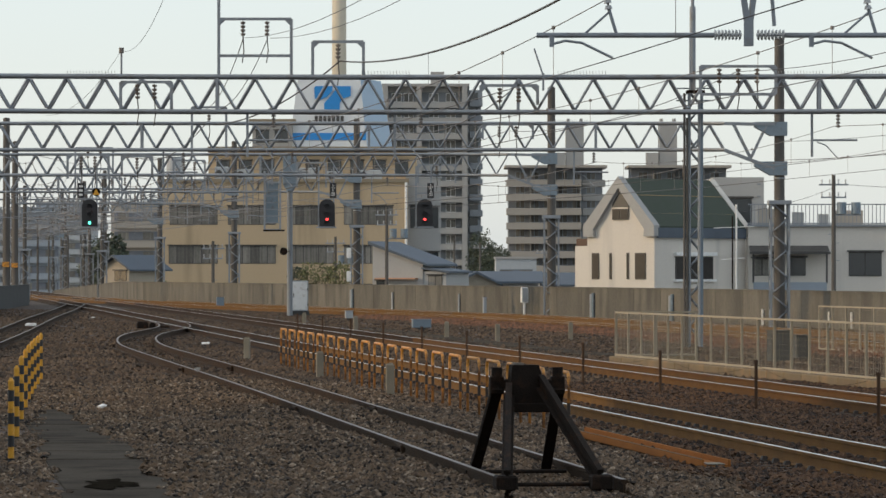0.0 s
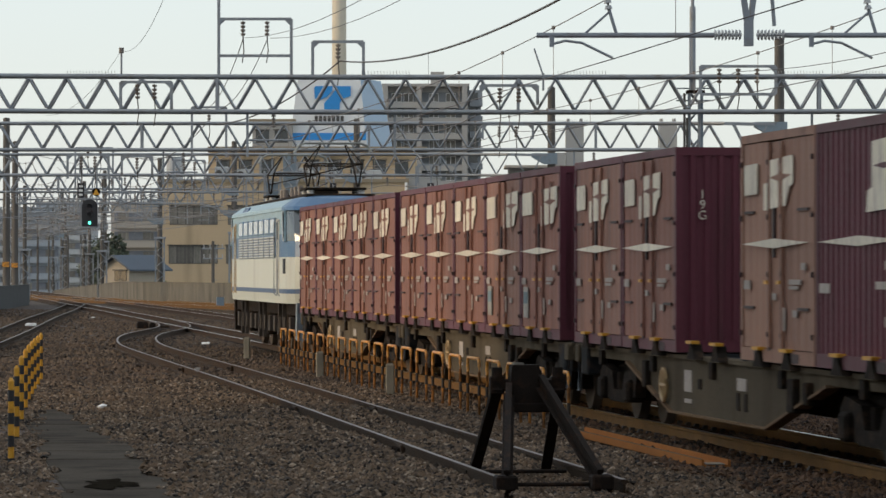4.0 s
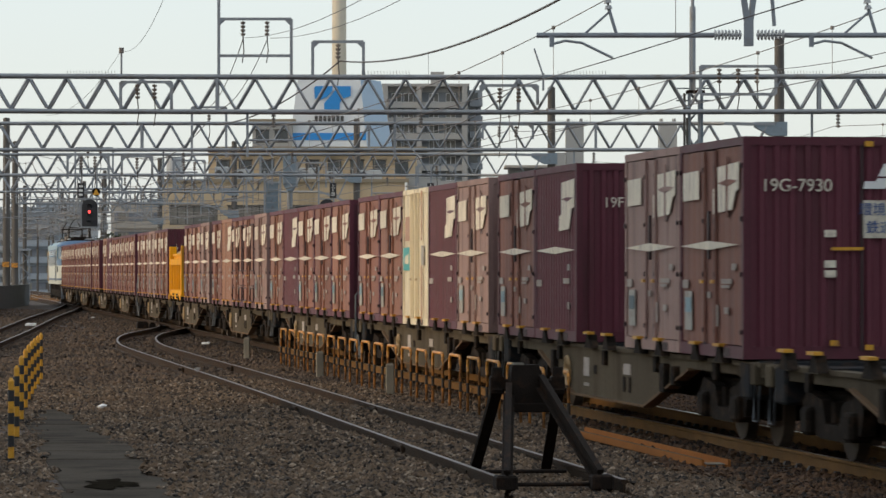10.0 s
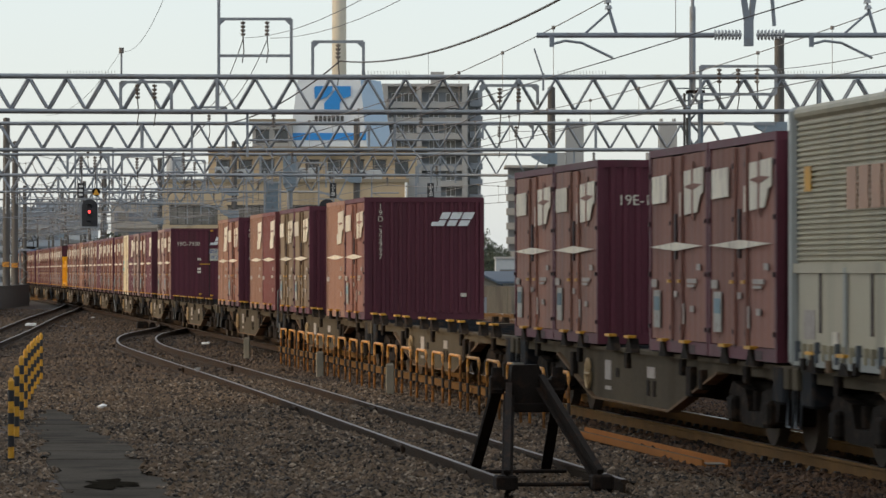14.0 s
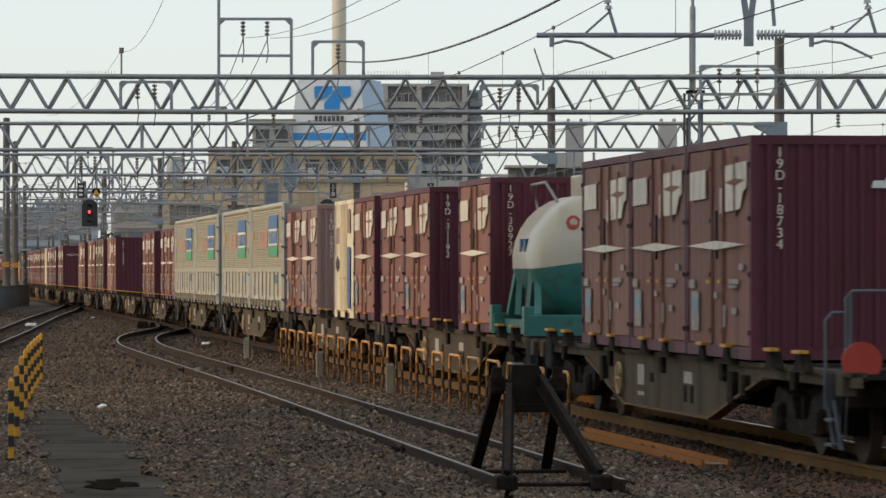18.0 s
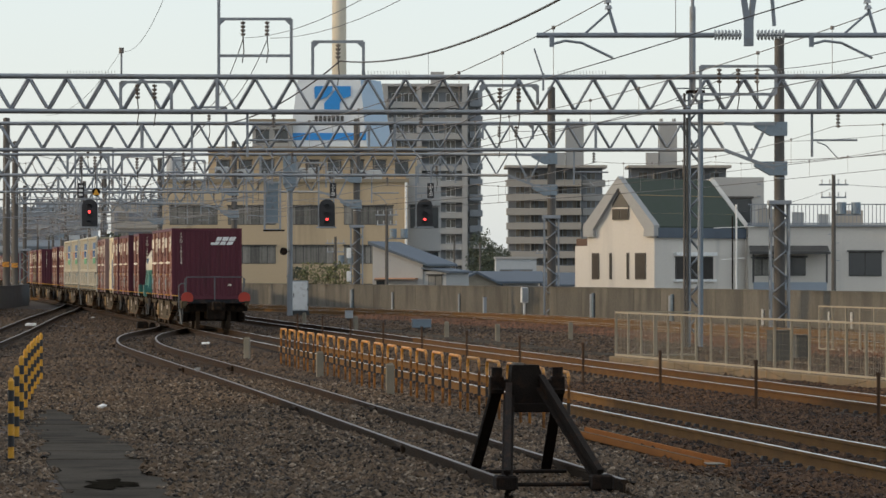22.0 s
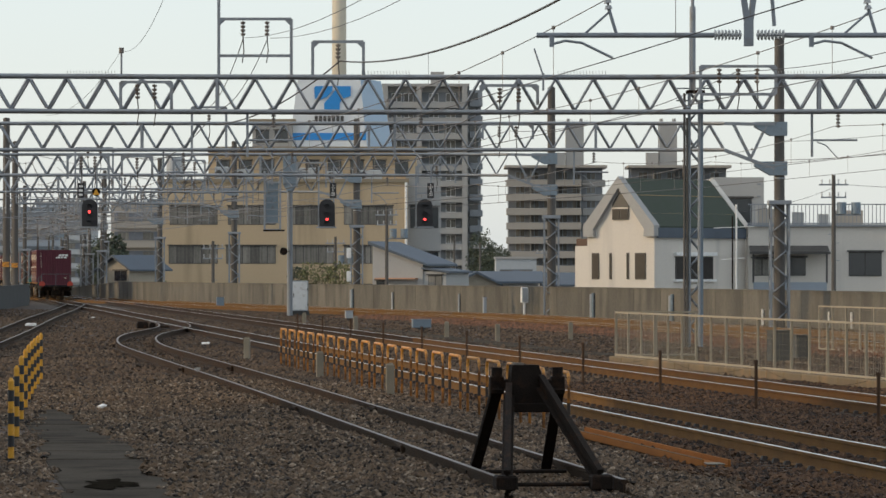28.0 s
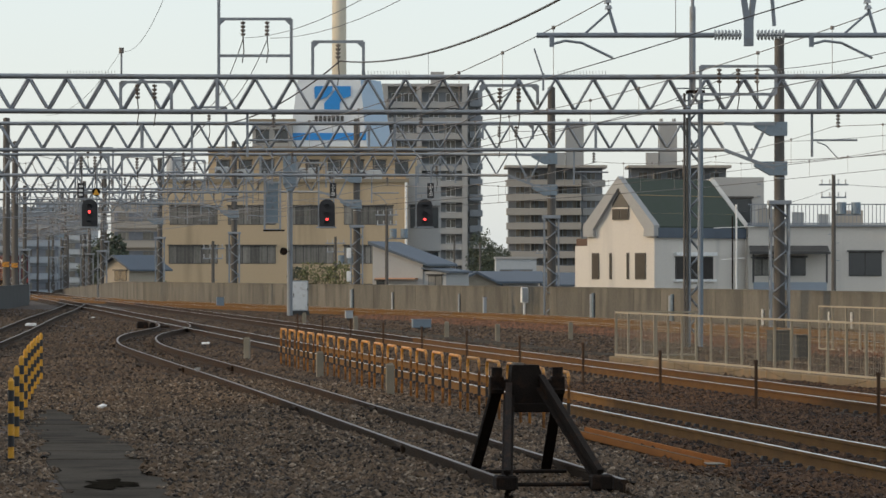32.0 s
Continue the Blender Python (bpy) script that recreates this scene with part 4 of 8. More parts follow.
def tank_container():
    """A round tank, cream over green, on a green cradle."""
    t = thing("tank_container", "cream and green round tank container on a green cradle", "container")
    r, zc = 1.0, 2.18
    for lo, hi, mname, nm in ((0, 180, "tank_white", "tank_upper"), (180, 360, "tank_green", "tank_lower")):
        bm = B()
        prof = [(-0.42, 0.0), (-0.44, 0.35), (-0.52, 0.68), (-0.64, 0.88), (-0.78, r), (-2.98, r), (-3.10, 0.93), (-3.22, 0.76), (-3.34, 0.42), (-3.37, 0.0)]
        cols = []
        for k in range(17):
            a = radians(lo - 8 + (hi - lo + 16) * k / 16) if lo == 0 else radians(lo + 8 + (hi - lo - 16) * k / 16)
            cols.append([bm.verts.new((rr * math.cos(a), y, zc + rr * math.sin(a))) for y, rr in prof])
        for a, b in zip(cols, cols[1:]):
            for j in range(len(prof) - 1):
                bm.faces.new((a[j], b[j], b[j + 1], a[j + 1]))
        bmesh.ops.remove_doubles(bm, verts=bm.verts, dist=1e-4)
        bmesh.ops.recalc_face_normals(bm, faces=bm.faces)
        part(nm, bm, M[mname], t, smooth=True)
    for y in (-0.15, -CL + 0.15):
        part("cross_beam", box(B(), (0, y, C0 + 0.16), (CW, 0.28, 0.32), bev=0.01), M["tank_green"], t)
        for x in (-0.85, 0.85):
            bm = B()
            s = 1 if y > -1 else -1
            bar(bm, (x * 1.15, y - s * 0.25, C0 + 0.3), (x * 1.08, y - s * 0.72, 2.02), 0.10)
            bar(bm, (x * 1.15, y - s * 1.15, C0 + 0.3), (x * 1.08, y - s * 1.05, 2.02), 0.10)
            part("strut", bm, M["tank_green"], t)
            part("corner_casting", box(B(), (x * 1.38, y, C0 + 0.24), (0.16, 0.24, 0.42), bev=0.01), M["tank_green"], t)
    for x in (-0.95, 0.95):
        part("side_beam", box(B(), (x, -CL / 2, C0 + 0.12), (0.18, CL - 0.4, 0.22)), M["tank_green"], t)
    part("top_box", box(B(), (0.25, -2.3, 3.28), (0.9, 1.5, 0.40), bev=0.02), M["tank_white"], t)
    bm = B()
    tube(bm, [(-0.55, -0.6, 2.95), (-0.62, -0.3, 3.36), (-0.62, -1.7, 3.38), (-0.45, -1.9, 3.05)], 0.025)
    part("rail", bm, M["box_frame"], t)
    bm = B()
    cyl(bm, (-0.44, -3.18, 2.72), (-0.44, -3.255, 2.74), 0.11, 18)
    badge = part("round_badge", bm, M["red_disc"], t, "red round badge with a pale middle")
    part("badge_middle", cyl(B(), (-0.44, -3.245, 2.74), (-0.44, -3.265, 2.74), 0.06, 14), M["tank_white"], badge)
    for k in range(2):
        bm = B()
        prism(bm, [(-1.5 - k * 0.40, 2.30), (-1.66 - k * 0.40, 2.30), (-1.70 - k * 0.40, 2.50), (-1.54 - k * 0.40, 2.50)], 0, -1.002, -0.93)
        part("emblem_block", bm, M["loco_blue"], t)
    part("plate", box(B(), (SIDE - 0.01, -CL + 0.15, C0 + 0.28), (0.02, 0.2, 0.16)), M["tan"], t)
    return t


# ---- wagons: origin at the front of the first container's place ----
def wagon():
    t = thing("flat_wagon", "rusty grey container flat wagon with dark bogies", "wagon", group="flat wagons of the train")
    F, R = 0.35, -18.95
    mid = (F + R) / 2
    for x in (-1.05, 1.05):
        bm = B()
        out = [(F, 0.98), (R, 0.98), (R, 0.83), (R + 4.0, 0.83), (R + 6.95, 0.29), (F - 6.95, 0.29), (F - 4.0, 0.83), (F, 0.83)]
        prism(bm, out, 0, x - 0.06, x + 0.06)
        beam = part("side_sill", bm, M["sill"], t)
        if x < 0:
            for y, z, w, h in ((mid + 1.75, 0.68, 0.44, 0.26), (mid + 1.75, 0.44, 0.40, 0.05), (mid + 1.05, 0.66, 0.22, 0.12), (mid - 1.35, 0.72, 0.50, 0.14), (mid - 1.15, 0.52, 0.16, 0.2), (mid - 1.55, 0.52, 0.16, 0.2)):
                part("marking_plate", box(B(), (x - 0.066, y, z), (0.012, w, h)), M["bogie"] if h in (0.2, 0.12) else M["letter"], beam)
        if x < 0:
            for s, e in ((1, R), (-1, F)):
                part("flange", bar(B(), (x - 0.04, e + s * 3.95, 0.825), (x - 0.04, e + s * 6.95, 0.276), 0.16, 0.03), M["flange"], t)
            part("flange", box(B(), (x - 0.04, mid, 0.282), (0.16, F - R - 13.9, 0.025)), M["flange"], t)
        part("sill_lip", box(B(), (x, mid, 0.965), (0.20, F - R, 0.05)), M["sill"], t)
    part("centre_sill", box(B(), (0, mid, 0.66), (0.6, F - R, 0.56)), M["bogie"], t)
    part("air_tank", cyl(B(), (0.55, mid - 0.9, 0.55), (0.55, mid + 0.9, 0.55), 0.2, 10), M["bogie"], t)
    part("deck", box(B(), (0, mid, 0.94), (2.0, F - R - 0.1, 0.06)), M["deck"], t)
    for i in range(8):
        part("cross_bearer", box(B(), (0, F - 0.2 - i * (F - R - 0.4) / 7, 0.985), (2.2, 0.14, 0.05)), M["deck"], t)
    for i in range(5):
        for y in (-1.02, -2.42):
            c, x = y - 3.7 * i, -1.19
            bm = B()
            prism(bm, [(c - 0.24, 0.96), (c + 0.24, 0.96), (c + 0.13, 1.06), (c + 0.08, 1.14), (c - 0.08, 1.14), (c - 0.13, 1.06)], 0, x - 0.07, x + 0.05)
            k = part("clamp", bm, M["bogie"], t)
            part("clamp_top", box(B(), (x - 0.05, c, 1.16), (0.10, 0.34, 0.035)), M["yellow"], k, "worn yellow lever")
        part("clamp_lever", box(B(), (-1.14, -1.72 - 3.7 * i, 0.84), (0.06, 0.20, 0.20), bev=0.01), M["bogie"], t)
    for y in (F - 0.45, R + 0.45):
        part("end_beam", box(B(), (0, y, 0.80), (2.2, 0.16, 0.34)), M["bogie"], t)
        s = 1 if y > mid else -1
        part("coupler", box(B(), (0, y + s * 0.45, 0.82), (0.3, 0.85, 0.3), bev=0.04), M["bogie"], t)
        tank = box(B(), (-1.0, y - s * 0.3, 0.78), (0.32, 0.5, 0.42), bev=0.03)
        part("valve_box", tank, M["deck"], t)
    bm = B()
    for i in range(5):
        for y in (-1.02, -2.42):
            box(bm, (1.19, y - 3.7 * i, 1.0), (0.1, 0.3, 0.2))
    part("far_clamps", bm, M["bogie"], t)["kind"] = "stuff"
    hw = B()
    tube(hw, [(-1.16, mid + 3.1 + 0.20 * math.cos(a), 0.60 + 0.20 * math.sin(a)) for a in [k * math.tau / 14 for k in range(15)]], 0.022, 6)
    bar(hw, (-1.16, mid + 2.9, 0.60), (-1.16, mid + 3.3, 0.60), 0.03)
    bar(hw, (-1.16, mid + 3.1, 0.40), (-1.16, mid + 3.1, 0.80), 0.03)
    part("hand_wheel", hw, M["tan"], t, "worn yellow brake wheel")
    for y, z, w, h in ((mid + 4.3, 0.70, 0.24, 0.34), (mid - 4.1, 0.68, 0.30, 0.36), (mid - 4.8, 0.72, 0.18, 0.24)):
        part("brake_gear", box(B(), (-1.10, y, z), (0.18, w, h), bev=0.015), M["bogie"], t)
    for y in (F - 0.25, R + 0.25):
        part("end_post", box(B(), (-1.10, y, 0.86), (0.16, 0.28, 0.24), bev=0.015), M["sill"], t)
        part("corner_step", tube(B(), [(-1.12, y - 0.12, 0.74), (-1.14, y - 0.12, 0.34), (-1.14, y + 0.12, 0.34), (-1.12, y + 0.12, 0.74)], 0.016, 6), M["rail_dark"], t)
    for y in (F - 2.6, R + 2.6):
        bg = part("bogie_frame", box(B(), (0, y, 0.52), (1.6, 2.5, 0.44), bev=0.03), M["bogie"], t)
        for x in (-0.95, 0.95):
            bm = B()
            prism(bm, [(y - 1.35, 0.62), (y - 1.15, 0.74), (y - 0.45, 0.66), (y - 0.3, 0.42), (y + 0.3, 0.42), (y + 0.45, 0.66), (y + 1.15, 0.74), (y + 1.35, 0.62),
                       (y + 1.25, 0.36), (y + 0.5, 0.26), (y - 0.5, 0.26), (y - 1.25, 0.36)], 0, x - 0.07, x + 0.07)
            part("side_frame", bm, M["bogie"], bg)
            for dy in (-0.95, 0.95):
                part("axle_box", box(B(), (x * 1.03, y + dy, 0.43), (0.26, 0.34, 0.30), bev=0.04), M["bogie"], bg)
        for dy in (-0.95, 0.95):
            for x in (-0.53, 0.53):
                w = cyl(B(), (x - 0.065, y + dy, 0.43), (x + 0.065, y + dy, 0.43), 0.43, 22)
                cyl(w, (x - 0.1, y + dy, 0.43), (x + 0.1, y + dy, 0.43), 0.12, 12)
                part("wheel", w, M["wheel"], bg, smooth=False)
            part("axle", cyl(B(), (-0.6, y + dy, 0.43), (0.6, y + dy, 0.43), 0.08, 10), M["bogie"], bg)
        for dy in (0.0,):
            part("spring", cyl(B(), (-0.95, y + dy, 0.44), (-0.95, y + dy, 0.66), 0.08, 8), M["bogie"], bg)
    return t


def railing(t, y, side=1):
    """A hooped hand rail across one end of a wagon."""
    for x in (-1.0, 0.0, 1.0):
        part("rail_post", cyl(B(), (x * 0.98, y, 0.95), (x * 0.98, y, 1.78), 0.022, 6), M["rail_dark"], t)
    part("top_rail", tube(B(), [(-1.02, y, 1.0), (-1.02, y, 1.72), (-0.95, y, 1.8), (0.95, y, 1.8), (1.02, y, 1.72), (1.02, y, 1.45)], 0.02), M["rail_dark"], t)
    part("side_rail", tube(B(), [(-1.22, y + 0.05, 0.6), (-1.22, y + 0.05, 1.5), (-1.15, y + 0.05, 1.58), (-1.0, y + 0.05, 1.58)], 0.02), M["rail_dark"], t)
    for z in (0.25, 0.5):
        part("step", box(B(), (-1.18, y - 0.1, z), (0.1, 0.3, 0.03)), M["rail_dark"], t)
    for dy in (-0.24, 0.05):
        part("step_hanger", bar(B(), (-1.2, y + dy, 0.7), (-1.14, y + dy - 0.06, 0.2), 0.035), M["rail_dark"], t)


# ---- locomotive: origin at its front end ----
def pantograph(t, y):
    p = part("pantograph", box(B(), (0, y, 4.02), (1.5, 1.5, 0.06), bev=0.01), M["bogie"], t, "dark diamond-frame pantograph raised to the wire")
    for x in (-0.62, 0.62):
        for dy in (-0.62, 0.62):
            part("insulator", cyl(B(), (x, y + dy, 3.78), (x, y + dy, 4.0), 0.09, 10), M["insul"], p)
        for s in (-1, 1):
            part("lower_arm", cyl(B(), (x, y + s * 0.18, 4.1), (x * 1.0, y + s * 0.98, 4.62), 0.021, 8), M["bogie"], p)
            part("upper_arm", cyl(B(), (x * 1.0, y + s * 0.98, 4.62), (x * 0.5, y + s * 0.12, 5.10), 0.015, 8), M["bogie"], p)
    for s in (-1, 1):
        part("cross_rod", cyl(B(), (-0.62, y + s * 0.98, 4.62), (0.62, y + s * 0.98, 4.62), 0.018, 6), M["bogie"], p)
        part("stay", cyl(B(), (-0.62, y + s * 0.5, 4.35), (0.62, y + s * 0.98, 4.62), 0.013, 6), M["bogie"], p)
        bm = tube(B(), [(-0.95, y + s * 0.14, 4.92), (-0.86, y + s * 0.14, 5.08), (-0.7, y + s * 0.14, 5.15), (0.7, y + s * 0.14, 5.15), (0.86, y + s * 0.14, 5.08), (0.95, y + s * 0.14, 4.92)], 0.028)
        part("contact_strip", bm, M["box_frame"], p)


def locomotive():
    t = thing("electric_locomotive", "pale grey and blue electric locomotive with raised pantographs", "locomotive")
    Lc, hw = 18.25, 1.40
    # body: rings of a plan with rounded, tapering cab ends, set back further the higher they lie
    nose = [(1.0, 1.62), (0.955, 0.95), (0.86, 0.45), (0.66, 0.14), (0.34, 0.02)]

    def ring(z, back, wide=1.0):
        side = [(-hw * wide * a, d + back * (1 - 0.75 * d / 1.62)) for a, d in nose]
        front = [(x, -d) for x, d in side] + [(-x, -d) for x, d in side[::-1]]
        rear = [(x, -Lc - y) for x, y in front]
        return [(x, y, z) for x, y in front + rear[::-1]]

    def shell(nm, lo, hi, m_side, m_nose):
        bm = B()
        A, C = [bm.verts.new(p) for p in lo], [bm.verts.new(p) for p in hi]
        n = len(A)
        for i in range(n):
            f = bm.faces.new((A[i], A[(i + 1) % n], C[(i + 1) % n], C[i]))
            f.material_index = 0 if i in (n // 2 - 1, n - 1) else 1
        bm.faces.new(A[::-1])
        bm.faces.new(C)
        bmesh.ops.recalc_face_normals(bm, faces=bm.faces)
        return part(nm, bm, [M[m_side], M[m_nose]], t)
    shell("skirt", ring(1.22, 0.16, 0.985), ring(1.46, 0.06), "loco_white", "loco_white")
    shell("stripe", ring(1.46, 0.06, 1.003), ring(1.57, 0.05, 1.003), "loco_dark", "loco_dark")
    shell("body", ring(1.57, 0.05), ring(2.34, 0.0), "loco_white", "loco_white")
    shell("window_band", ring(2.34, 0.0), ring(2.72, 0.07), "loco_blue", "loco_blue")
    shell("screen_band", ring(2.72, 0.07), ring(2.90, 0.14), "loco_blue", "cab_glass")
    shell("upper_body", ring(2.90, 0.14), ring(3.50, 0.62, 0.985), "loco_sky", "cab_glass")
    for e, s in ((0.0, 1), (-Lc, -1)):
        for x in (-hw * 0.97, -hw * 0.36, hw * 0.36, hw * 0.97):
            q = abs(x) / hw
            d0 = np.interp(q, [0.34, 0.66, 0.86, 0.955, 1.0], [0.02, 0.14, 0.45, 0.95, 1.62])
            lean = [0.14 * (1 - 0.75 * d0 / 1.62), 0.62 * (1 - 0.75 * d0 / 1.62)]
            part("pillar", bar(B(), (x * 1.005, e - s * (d0 + lean[0] - 0.05), 2.71), (x * 0.99, e - s * (d0 + lean[1] - 0.01), 3.52), 0.07), M["loco_sky"], t)
    shell("roof_edge", ring(3.47, 0.44, 1.012), ring(3.56, 0.56, 1.0), "loco_sky", "loco_blue")
    shell("roof", ring(3.56, 0.56, 1.0), ring(3.76, 1.05, 0.80), "loco_sky", "loco_blue")
    shell("roof_crown", ring(3.76, 1.05, 0.80), ring(3.85, 1.6, 0.45), "loco_sky", "loco_blue")
    part("roof_hood", box(B(), (0, -Lc / 2, 3.83), (1.7, Lc - 3.0, 0.1), bev=0.03), M["bogie"], t)
    for i in range(7):
        y = -4.85 - i * 1.55
        w = part("window", box(B(), (-hw - 0.004, y, 3.12), (0.03, 1.20, 0.41), bev=0.01), M["loco_blue"], t, "side window in a dark frame")
        part("pane", box(B(), (-hw - 0.018, y, 3.12), (0.02, 1.10, 0.33)), M["loco_glass"], w)
        lv = part("louvre", box(B(), (-hw + 0.002, y, 2.60), (0.02, 1.36, 0.56)), M["loco_blue"], t, "pale louvred grille")
        for k in range(8):
            part("slat", box(B(), (-hw - 0.014, y, 2.36 + k * 0.068), (0.03, 1.30, 0.046), pose(0, 0, 0, 0, 25, 0)), M["louvre"], lv)
    for k in range(4):
        part("roof_vent", box(B(), (-hw * 0.94, -4.75 - k * 0.42, 3.63), (0.03, 0.34, 0.18), pose(0, 0, 0, 0, 34, 0)), M["loco_dark"], t)
    for y, s in ((-2.75, 1), (-Lc + 2.75, -1)):
        d = part("cab_door", box(B(), (-hw - 0.003, y, 2.35), (0.03, 0.62, 1.85), bev=0.01), M["louvre"], t)
        part("pane", box(B(), (-hw - 0.02, y, 2.98), (0.01, 0.4, 0.4)), M["glass"], d)
        for dy in (-0.42, 0.42):
            part("hand_rail", tube(B(), [(-hw, y + dy, 1.4), (-hw - 0.06, y + dy, 1.45), (-hw - 0.06, y + dy, 3.2), (-hw, y + dy, 3.25)], 0.016), M["tan" if s > 0 else "pilot"], t)
        part("door_post", box(B(), (-hw - 0.01, y + s * -0.33, 2.35), (0.02, 0.07, 1.9)), M["tan" if s > 0 else "pilot"], t)
        # cab side window and end glass
        e = 0.0 if s > 0 else -Lc
        bm = B()
        prism(bm, [(e - s * 1.30, 2.80), (e - s * 1.66, 2.80), (e - s * 1.66, 3.42), (e - s * 1.55, 3.42)], 0, -hw - 0.012, -hw + 0.02)
        part("cab_window", bm, M["cab_glass"], t)
        for x in (-0.68, 0.68):
            part("tail_light", box(B(), (x * 1.2, e - s * 0.16, 1.98), (0.46, 0.22, 0.26), bev=0.03), M["black"], t, "square lamp housing")
        bm = B()
        prism(bm, [(e - s * 0.30, 1.24), (e + s * 0.02, 1.24), (e - s * 0.1, 0.35), (e - s * 0.45, 0.35)], 0, -1.2, 1.2)
        part("snowplough", bm, M["bogie" if s > 0 else "pilot"], t)
        part("side_grille", box(B(), (-hw * 0.985 - 0.006, e - s * 1.36, 2.12), (0.05, 0.24, 0.36)), M["rail_dark"], t)
    part("underframe", box(B(), (0, -Lc / 2, 1.08), (2.3, Lc - 1.0, 0.3)), M["bogie"], t)
    for y in (-3.7, -Lc / 2, -Lc + 3.7):
        bg = part("bogie_frame", box(B(), (0, y, 0.72), (2.2, 3.4, 0.22), bev=0.03), M["bogie"], t)
        for dy in (-1.3, 1.3):
            for x in (-0.53, 0.53):
                w = cyl(B(), (x - 0.07, y + dy, 0.56), (x + 0.07, y + dy, 0.56), 0.56, 24)
                part("wheel", w, M["wheel"], bg)
            part("axle_box", box(B(), (-1.05, y + dy, 0.56), (0.3, 0.36, 0.36), bev=0.03), M["bogie"], bg)
            for k in (-0.36, 0.36):
                part("spring", cyl(B(), (-1.08, y + dy + k, 0.55), (-1.08, y + dy + k, 0.95), 0.10, 10), M["bogie"], bg)
                part("sand_box", box(B(), (-1.12, y + dy + k * 2.0, 0.68), (0.22, 0.26, 0.40), bev=0.02), M["loco_gear"], bg)
        for dy in (-0.5, 0.5):
            part("brake_hanger", bar(B(), (-1.2, y + dy, 1.2), (-1.2, y + dy * 1.25, 0.3), 0.10), M["loco_gear"], bg)
    for y in (-6.5, -11.7):
        part("air_tank", cyl(B(), (-0.8, y - 0.5, 0.95), (-0.8, y + 0.5, 0.95), 0.2, 12), M["bogie"], t)
    for y in (-4.95, -Lc + 3.2):
        pantograph(t, y)
    for y in (-7.2, -8.0, -10.0, -11.0, -12.0):
        part("roof_gear", box(B(), (0.1, y, 3.98), (0.7, 0.42, 0.24), bev=0.03), M["bogie"], t)
        part("roof_insulator", cyl(B(), (-0.5, y, 3.85), (-0.5, y, 4.15), 0.08, 10), M["insul_b"], t)
    bm = tube(B(), sag((0, -4.6, 4.2), (0, -Lc + 4.6, 4.2), 0.05), 0.02)
    part("roof_busbar", bm, M["wire"], t)
    return t


# ---- make up the train ----
FRONTS = [-31.3, -50.5, -70.2, -89.0, -109.2, -128.7, -148.2, -167.5, -187.5, -207.0, -226.6, -246.6, -266.2, -285.4, -304.7, -323.9, -344.5, -363.9, -383.4, -403.1]
# container of each place: d/b/p/m two-leaf doors in four paints, c/k ribbed, W/V cream, Y yellow, T tank, '-' empty
LOADS = ["ddrdd", "drdbd", "br-pk", "rdbdb", "rbmbb", "Y-dbm", "dcbbm", "bkddb", "dbWkm", "dk-mr", "-----", "cb-cC", "oo-cr", "-----", "bb-rd",
         "GG", "GG", "rm-Vb", "dr-dT", "-bdd-"]
STYLE = dict(d=("door", "maroon", "maroon freight container with two-leaf side doors and white markings"),
             r=("door", "maroon_red", "reddish maroon freight container with two-leaf side doors"),
             b=("door", "brown", "faded brown freight container with two-leaf side doors"),
             p=("door", "pink", "sun-faded pinkish brown freight container with side doors"),
             m=("door", "mauve", "weathered grey-mauve freight container with side doors"),
             o=("door", "olive", "dull olive-brown freight container with side doors"),
             c=("rib", "pink", "sun-faded pinkish freight container with ribbed sides"),
             C=("rib", "maroon_red", "reddish maroon freight container with ribbed sides"),
             k=("rib", "maroon", "maroon freight container with ribbed sides and white diamond"),
             W=("cream_teal", "cream", "cream freight container with teal emblem and lock rods"),
             V=("cream_blue", "cream", "cream freight container with blue upright stripe"))
MARKS = {(2, 1): ("19G", True, False, False), (4, 4): ("19D", True, True, False), (9, 1): ("19F-8", False, False, False), (9, 4): ("19G-7930", False, True, True),
         (11, 1): ("19D-7270", True, False, False), (12, 1): ("19E-2", False, False, False), (12, 4): ("19D-32997", True, True, False),
         (14, 1): ("19E-170", False, False, False), (17, 1): ("19D-8926", True, False, False), (18, 1): ("19D-31192", True, False, False),
         (18, 3): ("19D-30927", True, False, False), (19, 3): ("19D-18734", True, True, False), (0, 4): ("", False, False, False), (7, 4): ("19A-4178", True, False, False)}
MADE = {}
base_wagon = None
